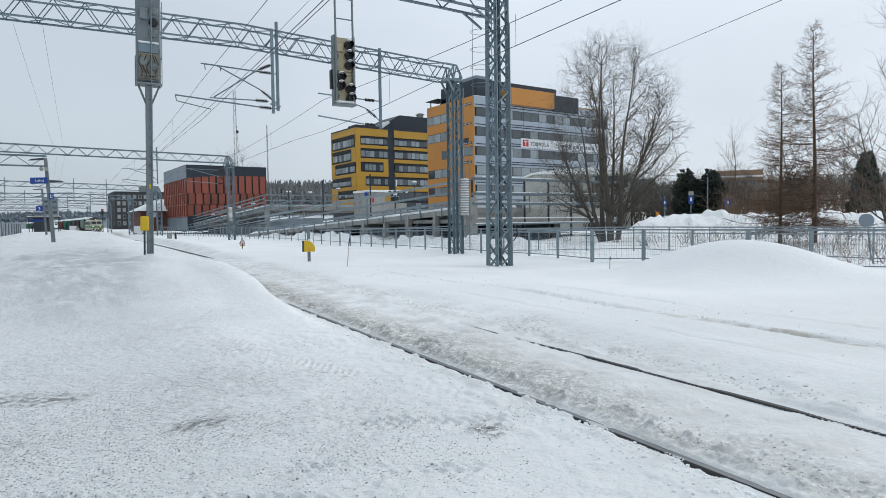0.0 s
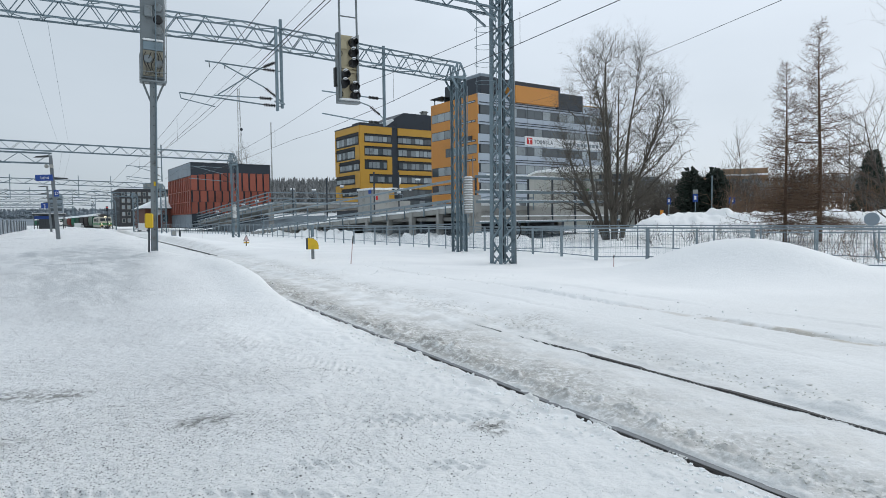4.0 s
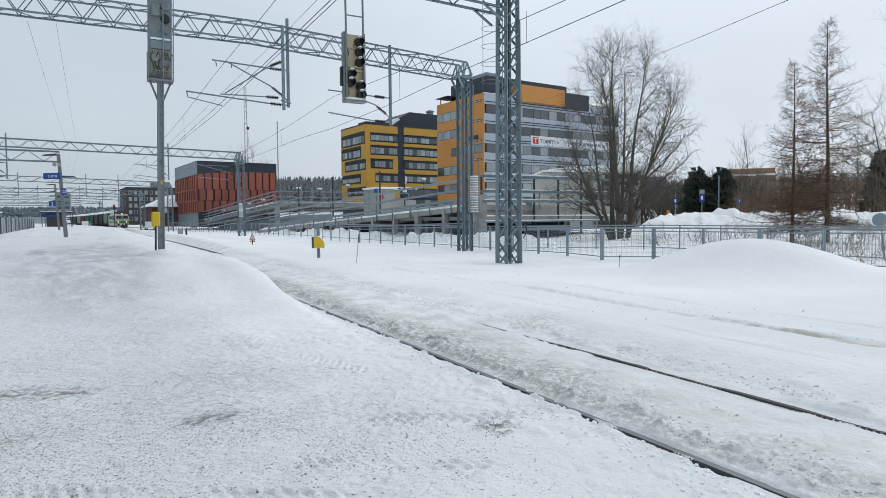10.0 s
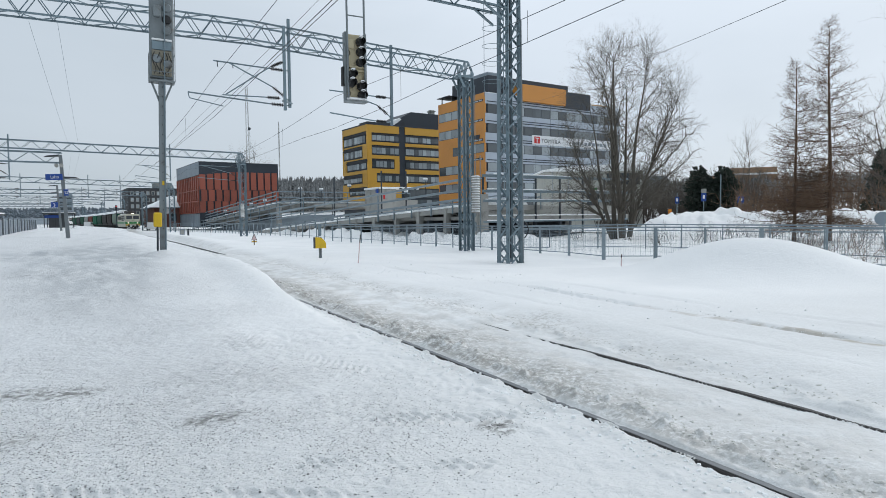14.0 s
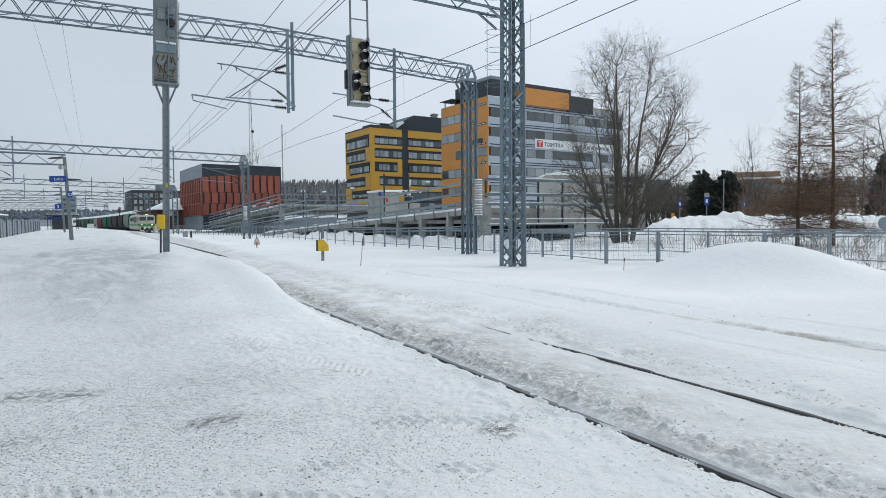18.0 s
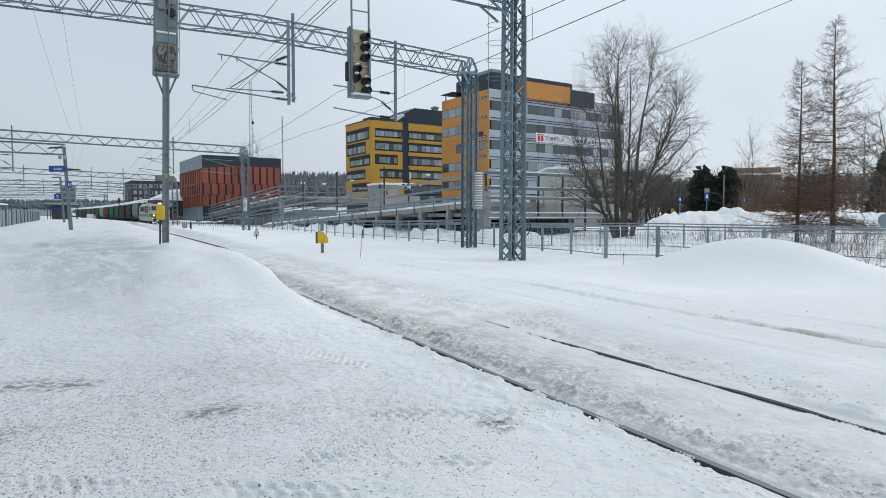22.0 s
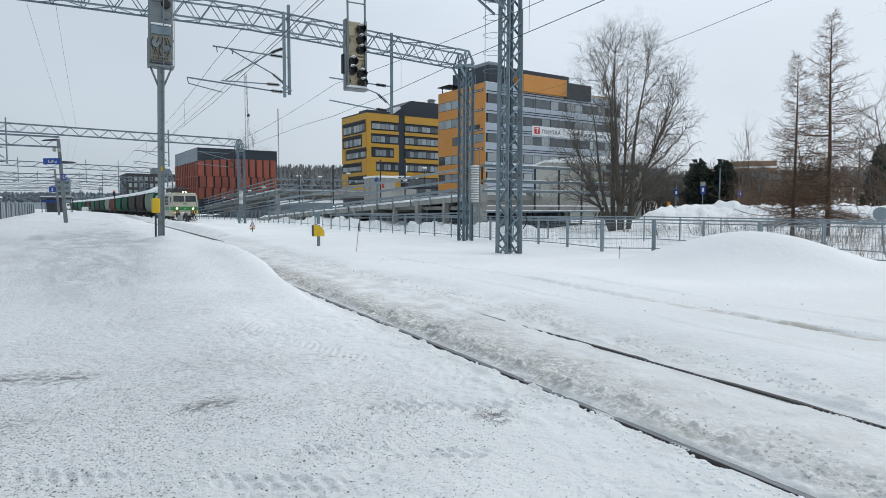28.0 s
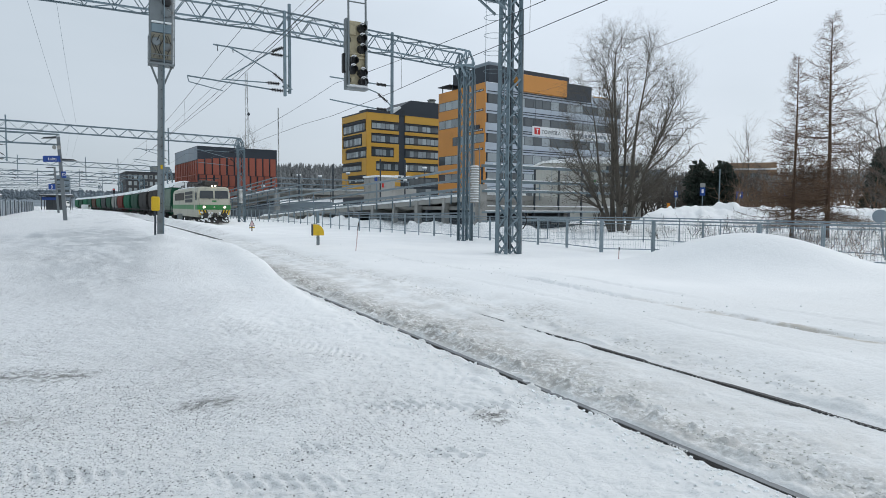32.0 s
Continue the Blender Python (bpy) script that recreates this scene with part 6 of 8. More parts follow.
def offshoots(out, pts, count, ln, r, rnd, start, spread, lift, segs=4, wander=0.12, n=4, thin=0.25):
    made = []
    for k in range(count):
        f = start + (1 - start) * (k + rnd.random()) / count
        i = min(len(pts) - 2, int(f * (len(pts) - 1)))
        u = f * (len(pts) - 1) - i
        p = pts[i][0].lerp(pts[i + 1][0], u)
        d = pts[i][1]
        side = d.orthogonal().normalized()
        side.rotate(Matrix.Rotation(rnd.uniform(0, 2 * math.pi), 3, d))
        dd = (d * (1 - spread) + side * spread).normalized()
        made.append(limb(out, p, dd, ln * rnd.uniform(0.6, 1.15) * (1.15 - 0.55 * f), min(r, pts[i][2] * 0.7), rnd, segs, wander, lift, thin, n))
    return made


def broadleaf(x, y, z, height, label, stems, seed, spread=0.35, material=None, twigs=None, density=1.0, fat=1.0):
    """A bare broadleaf tree with its stems, boughs and fine twigs."""
    rnd = random.Random(seed)
    material, twigs = material or BARK_GREY, twigs or TWIG_DARK
    g = thing("bare_tree", x, y, z, label, "tree", "bare trees")
    boughs, fine = Mesh(), Mesh()
    for s in range(stems):
        a = 2.4 * s + 0.3 * rnd.random()
        lean = spread * (0.10 + 0.90 * s / max(1, stems - 1)) if stems > 1 else 0.05
        h = height * (1.0 - 0.36 * s / max(1, stems - 1) if s else 1.0)
        st = Mesh()
        pts = limb(st, (0.22 * math.cos(a) * (stems > 1), 0.22 * math.sin(a) * (stems > 1), -0.3), (lean * math.cos(a), lean * math.sin(a), 1), h, height * (0.0088 if stems > 1 else 0.014), rnd, 14, 0.045, 0.05, 0.07, 8)
        part("stem", st, material, g, "grey-brown stem", smooth=True)
        b1 = offshoots(boughs, pts, int(15 * density), h * 0.40, height * 0.0042, rnd, 0.10, 0.54, 0.06, 7, 0.08, 5)
        for b in b1:
            b2 = offshoots(boughs, b, int(7 * density), h * 0.20, height * 0.0015, rnd, 0.15, 0.46, 0.06, 4, 0.12, 4)
            for c in b2:
                offshoots(fine, c, int(5 * density), h * 0.085, 0.0065 * fat, rnd, 0.15, 0.5, 0.05, 3, 0.15, 3, 0.6)
            offshoots(fine, b, int(7 * density), h * 0.09, 0.008 * fat, rnd, 0.2, 0.5, 0.08, 3, 0.15, 3, 0.6)
        offshoots(fine, pts, int(26 * density), h * 0.09, 0.008 * fat, rnd, 0.4, 0.5, 0.10, 3, 0.15, 3, 0.6)
    tagged(part("branchwork", boughs, material, g, "bare branches"), kind="stuff")
    tagged(part("twig_mass", fine, twigs, g, "fine bare twigs"), kind="stuff")
    return g


def crown_tree(x, y, z, height, label, seed):
    """A full round-headed bare tree: a clump of stems from one base, boughs that fill the crown evenly, airy twigs."""
    rnd = random.Random(seed)
    g = thing("bare_tree", x, y, z, label, "tree", "bare trees")
    boughs, fine = Mesh(), Mesh()

    def reach(f):
        """Half the crown's width at the share f of its height."""
        return height * (0.35 * math.sqrt(max(0.0, 1 - ((f - 0.46) / 0.56) ** 2)) if f > 0.46 else 0.35 + 0.12 * (0.46 - f))
    stems = []
    for k, (a, lean, tall, thick) in enumerate(((0.0, 0.02, 0.98, 0.0125), (2.35, 0.10, 0.90, 0.0105), (5.5, 0.11, 0.90, 0.0105), (0.8, 0.10, 0.86, 0.0090), (3.9, 0.10, 0.86, 0.0090), (2.7, 0.22, 0.72, 0.0085), (5.1, 0.20, 0.74, 0.0085), (2.2, 0.36, 0.55, 0.0080))):
        st = Mesh()
        off = 0.40 if k else 0.05
        stems.append(limb(st, (off * math.cos(a), off * math.sin(a), -0.4), (lean * math.cos(a), lean * math.sin(a), 1), height * tall, height * thick * 1.25, rnd, 16, 0.028, 0.018 if k == 0 else -0.012, 0.06, 8))
        part("stem", st, BARK_GREY, g, "grey-brown stem", smooth=True)
    for k in range(185):
        f = 0.20 + 0.80 * ((k + rnd.random()) / 185) ** 0.9
        a = k * 2.39996 + rnd.uniform(-0.3, 0.3)
        q = reach(f) * math.sqrt(rnd.uniform(0.32, 1.05))
        tip = Vector((q * math.cos(a), q * math.sin(a), f * height))
        root_z = max(height * 0.13, tip.z - (0.50 * q + 0.05 * height) * rnd.uniform(0.6, 1.3))
        best = None
        for pts in stems:
            for p, d, r in pts[2:-1]:
                miss = abs(p.z - root_z) * 1.6 + math.hypot(p.x - tip.x, p.y - tip.y)
                if best is None or miss < best[0]:
                    best = (miss, p, d, r)
        _, p, d, r = best
        span = tip - p
        knee = p + Vector((span.x * 0.55, span.y * 0.55, span.z * (0.8 if f < 0.36 else 0.52)))
        path, radius = [], []
        thick = min(r * 0.6, height * (0.0016 + 0.0022 * min(1.0, span.length / (0.35 * height))))
        for i in range(9):
            u = i / 8
            c = p * (1 - u) ** 2 + knee * (2 * u * (1 - u)) + tip * u * u
            if 0 < i:
                c = c + Vector((rnd.gauss(0, 1), rnd.gauss(0, 1), rnd.gauss(0, 1))) * (0.010 * height * u)
            path.append(c)
            radius.append(thick * (1 - 0.84 * u))
        boughs.pipe(path, radius, 5, False)
        run = [(c, (path[min(i + 1, 8)] - path[max(i - 1, 0)]).normalized(), radius[i]) for i, c in enumerate(path)]
        for c in offshoots(boughs, run, 8, height * 0.12, height * 0.0013, rnd, 0.18, 0.58, 0.01, 5, 0.11, 4, 0.3):
            offshoots(fine, c, 5, height * 0.06, 0.0068, rnd, 0.15, 0.58, 0.01, 3, 0.15, 3, 0.5)
        offshoots(fine, run, 8, height * 0.065, 0.0074, rnd, 0.3, 0.58, 0.02, 3, 0.15, 3, 0.5)
    tagged(part("branchwork", boughs, BARK_GREY, g, "bare branches"), kind="stuff")
    tagged(part("twig_mass", fine, TREE_TWIG, g, "fine bare twigs"), kind="stuff")
    return g


def larch(x, y, z, height, seed, label):
    """A bare larch: one straight stem, level boughs that sweep up at the tips, hanging fine twigs."""
    rnd = random.Random(seed)
    g = thing("larch_tree", x, y, z, label, "tree", "bare larches")
    st = Mesh()
    pts = limb(st, (0, 0, -0.3), (0, 0, 1), height + 0.3, height * 0.0118, rnd, 14, 0.008, 0.05, 0.05, 9)
    part("trunk", st, LARCH_BARK, g, "straight brown trunk", smooth=True)
    boughs, fine = Mesh(), Mesh()
    n = int(height * 17)
    for k in range(n):
        f = 0.10 + 0.895 * ((k + rnd.random()) / n) ** 1.12
        i = min(len(pts) - 2, int(f * (len(pts) - 1)))
        p = pts[i][0].lerp(pts[i + 1][0], f * (len(pts) - 1) - i)
        a = rnd.uniform(0, 2 * math.pi)
        ln = height * 0.33 * (1 - f) ** 0.75 * rnd.uniform(0.35, 1.1) + 0.14
        b = limb(boughs, p, (math.cos(a), math.sin(a), 0.30 - 0.75 * (1 - f)), ln, 0.010 + 0.018 * (1 - f), rnd, 6, 0.05, 0.085, 0.25, 4)
        for t in offshoots(fine, b, int((5 + ln * 6) * (1.8 if f < 0.38 else 1)), 0.42, 0.009, rnd, 0.1, 0.55, -0.03, 3, 0.2, 3, 0.6):
            if rnd.random() < 0.55:
                offshoots(fine, t, 3, 0.24, 0.006, rnd, 0.2, 0.6, -0.03, 2, 0.2, 3, 0.6)
    tagged(part("branchwork", boughs, LARCH_BARK, g, "bare level branches"), kind="stuff")
    tagged(part("twig_mass", fine, LARCH_TWIG, g, "reddish-brown twigs"), kind="stuff")


def thicket(name, label, spots, material, seed, sprays=7):
    """Many bare shrubs in one sheet of stems and sprays. spots: x, y, height, spread."""
    rnd = random.Random(seed)
    out = Mesh()
    for x, y, h, w in spots:
        z = float(land(x, y))
        for s in range(sprays):
            a = rnd.uniform(0, 2 * math.pi)
            pts = limb(out, (x + rnd.gauss(0, 0.2), y + rnd.gauss(0, 0.2), z - 0.1), (w * math.cos(a), w * math.sin(a), 1), h * rnd.uniform(0.6, 1.05), 0.035 * h / 4, rnd, 4, 0.12, 0.03, 0.3, 3)
            for b in offshoots(out, pts, 5, h * 0.3, 0.018, rnd, 0.2, 0.55, 0.05, 2, 0.15, 3, 0.4):
                offshoots(out, b, 3, h * 0.14, 0.012, rnd, 0.2, 0.6, 0.03, 2, 0.15, 3, 0.5)
    return tagged(part(name, out, material), label, "shrubs", kind="stuff")


def conifer(x, y, z, height, width, label, seed, round_top=False):
    """A dense conifer of many needle clumps round a trunk."""
    rnd = random.Random(seed)
    g = thing("conifer_tree", x, y, z, label, "tree", "dark conifers")
    part("trunk", Mesh().tube((0, 0, -0.3), (0, 0, height * 0.92), height * 0.02, height * 0.004, n=7), BARK, g)
    cr = Mesh()
    n = int(420 * width)
    for k in range(n):
        f = rnd.random() ** 0.8
        zz = height * (0.12 + 0.88 * f)
        rad = width / 2 * (math.sqrt(max(0, 1 - (f * 2 - 0.9) ** 2 / 1.25)) if round_top else (1 - f) ** 0.8)
        a = rnd.uniform(0, 2 * math.pi)
        if round_top:
            rad *= 0.66 + 0.5 * abs(math.sin(a * 2.0 + f * 5 + seed) * math.cos(a - f * 8))
            zz *= 0.90 + 0.14 * math.sin(a * 3 + seed) * f
        q = rad * math.sqrt(rnd.random()) + 0.05
        s = rnd.uniform(0.12, 0.30)
        p = Vector((q * math.cos(a), q * math.sin(a), zz))
        d = Vector((math.cos(a), math.sin(a), rnd.uniform(-0.4, 0.9))).normalized()
        u = d.orthogonal().normalized()
        u.rotate(Matrix.Rotation(rnd.uniform(0, 6.3), 3, d))
        w = d.cross(u)
        tip = p + d * s * 2
        cr.add([p - u * s, p + u * s * 0.8 + w * s * 0.4, p - w * s, tip], [(0, 1, 3), (1, 2, 3), (2, 0, 3), (0, 2, 1)])
    tagged(part("crown", cr, NEEDLES, g, "dense dark green crown"), kind="stuff")


def far_wood(name, label, spots, material, seed, broad=1.0):
    """Distant trees, each an uneven spire or a ragged head, in one sheet."""
    rnd = random.Random(seed)
    out = Mesh()
    for x, y, h, pine in spots:
        z = float(land(x, y)) - 0.5
        n, w = 5, h * (0.12 if pine else 0.15) * broad
        levels = 7
        for k in range(levels):
            f0, f1 = (0.12 + 0.88 * k / levels), (0.12 + 0.88 * (k + 1.25) / levels)
            r0 = w * ((1 - f0) ** 0.9 + 0.04 if pine else math.sin(math.pi * min(1, 0.2 + 0.8 * f0)) * 0.9 + 0.1)
            off = Vector((rnd.gauss(0, w * 0.16), rnd.gauss(0, w * 0.16), 0))
            ring = [Vector((x, y, z + h * f0)) + off + Vector((r0 * rnd.uniform(0.35, 1.35) * math.cos(2 * math.pi * i / n), r0 * rnd.uniform(0.35, 1.35) * math.sin(2 * math.pi * i / n), rnd.uniform(-0.05, 0.05) * h)) for i in range(n)]
            tip = Vector((x, y, z + h * min(1.0, f1))) + off * 0.5
            out.add(ring + [tip], [(i, (i + 1) % n, n) for i in range(n)] + [tuple(reversed(range(n)))])
        out.tube((x, y, z), (x, y, z + h * 0.3), h * 0.012, n=4, caps=False)
    return tagged(part(name, out, material), label, "woods", kind="stuff")


def polar(a, r):
    return r * math.sin(radians(a)), r * math.cos(radians(a))


def plant():
    crown_tree(30.8, 31.9, -0.3, 14.2, "large bare tree with many stems spreading from one base", 12)
    larch(32.9, 19.3, 0.1, 11.3, 5, "tall bare larch with a straight trunk and reddish twigs")
    larch(31.7, 20.4, 0.1, 9.3, 6, "slender bare larch beside a taller one")
    broadleaf(41.0, 19.2, 0.0, 12.5, "bare birch with fine hanging twigs", 2, 8, 0.25, BARK, TWIG_GREY, 1.0, 1.3)
    broadleaf(76.6, 56.2, 1.5, 11.5, "small pale bare birch beyond the snow mound", 3, 9, 0.35, BARK_GREY, TWIG_GREY, 0.85, 2.4)
    broadleaf(64.0, 40.0, 1.0, 11.0, "bare birch behind the larches", 2, 10, 0.25, BARK_GREY, TWIG_GREY, 0.9, 2.0)
    broadleaf(66.0, 36.0, 1.0, 10.0, "bare birch behind the larches", 2, 11, 0.25, BARK_GREY, TWIG_GREY, 0.9, 2.0)
    broadleaf(70.0, 31.0, 1.0, 12.5, "bare birch behind the larches", 2, 14, 0.25, BARK_GREY, TWIG_GREY, 0.9, 2.0)
    conifer(66.2, 55.0, 1.0, 6.3, 3.7, "dense round dark pine beyond the mound", 21, True)
    conifer(67.9, 52.8, 1.0, 6.2, 3.4, "dense round dark pine beyond the mound", 22, True)
    conifer(61.8, 31.6, 0.5, 6.6, 3.2, "dark spruce at the edge of the shrubs", 23)
    broadleaf(35.5, 186.6, 0.0, 21.8, "bare tree rising behind the red building", 5, 17, 0.28, BARK, TWIG_DARK, 1.1, 4.0)
    conifer(75.0, 63.5, 1.0, 3.6, 3.0, "low dark conifer in the shrubs", 24, True)
    rnd = random.Random(31)
    spots = [(*polar(rnd.uniform(42, 58), rnd.uniform(84, 104)), rnd.uniform(5.0, 8.5), 0.35) for _ in range(120)]
    thicket("shrubs", "dark thicket of bare shrubs beyond the snow mound", spots, TWIG_DARK, 32, 6)
    spots = [(*polar(rnd.uniform(53, 70), rnd.uniform(64, 84)), rnd.uniform(3.6, 6.4), 0.35) for _ in range(85)]
    thicket("shrubs", "reddish-brown thicket of bare shrubs behind the larches", spots, TWIG_RED, 33, 5)
    spots = [(*polar(rnd.uniform(50, 65), rnd.uniform(31, 52)), rnd.uniform(0.6, 1.6), 0.5) for _ in range(60)]
    thicket("shrubs", "sparse low shrubs sticking out of the snow", spots, TWIG_DARK, 34, 4)
    spots = [(*polar(rnd.uniform(57, 64), rnd.uniform(24, 33)), rnd.uniform(0.6, 1.3), 0.7) for _ in range(16)]
    thicket("shrubs", "low tangled shrub behind the fence", spots, TWIG_RED, 35, 6)
    spots = [(*polar(rnd.gauss(45.5, 1.6), rnd.uniform(36, 44)), rnd.uniform(0.8, 1.8), 0.6) for _ in range(6)]
    thicket("shrubs", "thin shoots round the foot of the bare tree", spots, TWIG_DARK, 36, 5)
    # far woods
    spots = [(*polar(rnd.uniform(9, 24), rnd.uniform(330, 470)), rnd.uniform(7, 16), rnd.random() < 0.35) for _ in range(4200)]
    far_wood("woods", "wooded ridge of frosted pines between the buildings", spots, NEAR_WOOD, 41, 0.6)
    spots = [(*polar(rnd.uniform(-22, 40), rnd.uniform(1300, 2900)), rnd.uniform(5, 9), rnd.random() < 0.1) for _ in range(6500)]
    far_wood("woods", "distant hazy wooded hills under snow", spots, HAZY_WOOD, 42, 3.2)
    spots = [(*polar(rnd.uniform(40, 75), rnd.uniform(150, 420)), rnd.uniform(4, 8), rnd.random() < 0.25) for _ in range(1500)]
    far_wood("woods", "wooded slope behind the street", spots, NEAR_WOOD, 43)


plant()


def hill_flats():
    BEIGE = mat("brown_facade", (0.30, 0.19, 0.115), 0.8, var=0.15, scale=0.2, bump=0.03)
    g = thing("apartment_building", 197, 164, 4.5, "long brown apartment block with snowy balconies on the hill", "apartment building", rz=-52)
    part("wall", Mesh().box(0, 26, 0, 12, 0, 11.6, 0.05), BEIGE, g)
    part("roof", Mesh().box(-0.4, 26.4, -0.4, 12.4, 11.6, 12.2, 0.1), SNOW, g, "snow-covered flat roof")
    for r in range(3):
        for c in range(6):
            slab(g, "x", 1.0 + 4.1 * c, 3.2 + 4.1 * c, 1.6 + 3.5 * r, 3.4 + 3.5 * r, -0.02, 0.06, WINDOW, "window")
        slab(g, "x", 0, 26, 0.4 + 3.5 * r, 1.2 + 3.5 * r, 0.0, 1.1, DULL_RENDER, "balcony", "pale balcony front")
    part("penthouse", Mesh().box(8, 26, 3, 12, 12.2, 14.4, 0.05), BEIGE, g)
    h = thing("apartment_building", 165, 196, 6, "pale flat-roofed house far behind the trees", "apartment building", rz=-50)
    part("wall", Mesh().box(0, 34, 0, 10, 0, 10.5, 0.05), GREY_CLAD, h)
    part("roof", Mesh().box(-0.4, 34.4, -0.4, 10.4, 10.5, 11.2, 0.1), SNOW, h)
    for c in range(9):
        slab(h, "x", 1 + 3.7 * c, 3 + 3.7 * c, 7.2, 9.0, -0.02, 0.06, WINDOW, "window")


hill_flats()
# ---- the platform side, lineside things, the street, the wires ----
PLATFORM_POST = mat("platform_post_grey", (0.17, 0.19, 0.20), 0.6, 0.1, var=0.15, scale=1.0, bump=0.05)
ROOF_DARK = mat("canopy_dark", (0.045, 0.05, 0.055), 0.6, var=0.2, scale=1.0)
WHITE_PAINT = mat("white_paint", (0.78, 0.78, 0.77), 0.5, var=0.08, scale=3, bump=0.03)
ORANGE_SIGN = mat("orange_marker", (0.75, 0.18, 0.02), 0.5, var=0.06, scale=2)
WOOD = mat("weathered_wood", (0.16, 0.11, 0.07), 0.85, var=0.3, scale=4, bump=0.4)
RED_LIGHT = glow("red_signal_light", (0.9, 0.05, 0.08), 0.8)
PALE_PINK = mat("faded_red_edge", (0.62, 0.45, 0.44), 0.5, var=0.06, scale=3)


def ground_z(x, y):
    return float(land(x, y))


def platform_post(x, y, signs):
    """A tall platform post with lamp arms; signs hang on some."""
    z = ground_z(x, y)
    g = thing("platform_post", x, y, z, "grey steel platform post with lamp arms and blue signs" if signs else "grey steel platform post with lamp arms", "post", "platform posts")
    g.matrix_basis = pose(x + 0.12, y, z, 0, -2.8, 0)
    h = 4.95
    body = Mesh()
    body.loft([[(-0.135 * k, -0.12 * k, zz), (0.135 * k, -0.12 * k, zz), (0.135 * k, 0.12 * k, zz), (-0.135 * k, 0.12 * k, zz)] for k, zz in ((0.82, -0.6), (0.66, h))])
    body.f = [tuple(reversed(f)) for f in body.f]
    part("post", body, PLATFORM_POST, g, "tapered grey post")
    for s, zz in ((-1, 4.85), (1, 3.55)):
        arm = Mesh()
        arm.prism([(s * 0.1, zz), (s * 0.85, zz - 0.02), (s * 0.7, zz + 0.06), (s * 0.1, zz + 0.11)][:: s], -0.12, 0.12, 1)
        part("lamp_arm", arm, ROOF_DARK, g, "flat dark lamp arm")
    if signs:
        sg = part("station_sign", Mesh().box(-0.85, 0.02, -0.22, -0.14, 3.46, 3.82, 0.01), BLUE, g, "blue station sign with white letters")
        letters(sg, "Lahti", -0.60, 3.56, -0.235, 0.22, WHITE_PAINT)
        pl = part("letter_sign", Mesh().box(0.0, 0.25, -0.20, -0.15, 2.52, 2.90, 0.01), BLUE, g, "blue sector sign with a white letter")
        letters(pl, "D", 0.04, 2.62, -0.215, 0.26, WHITE_PAINT)
        for xx in (-0.2, 0.05):
            part("loudspeaker", Mesh().lathe([(0.03, 0), (0.05, 0.08), (0.11, 0.18), (0.12, 0.2)], 14, pose(-0.12 + xx, -0.1, 4.3, 90, 0, 25)), DULL_RENDER, g, "pale horn loudspeaker", smooth=True)
    return g


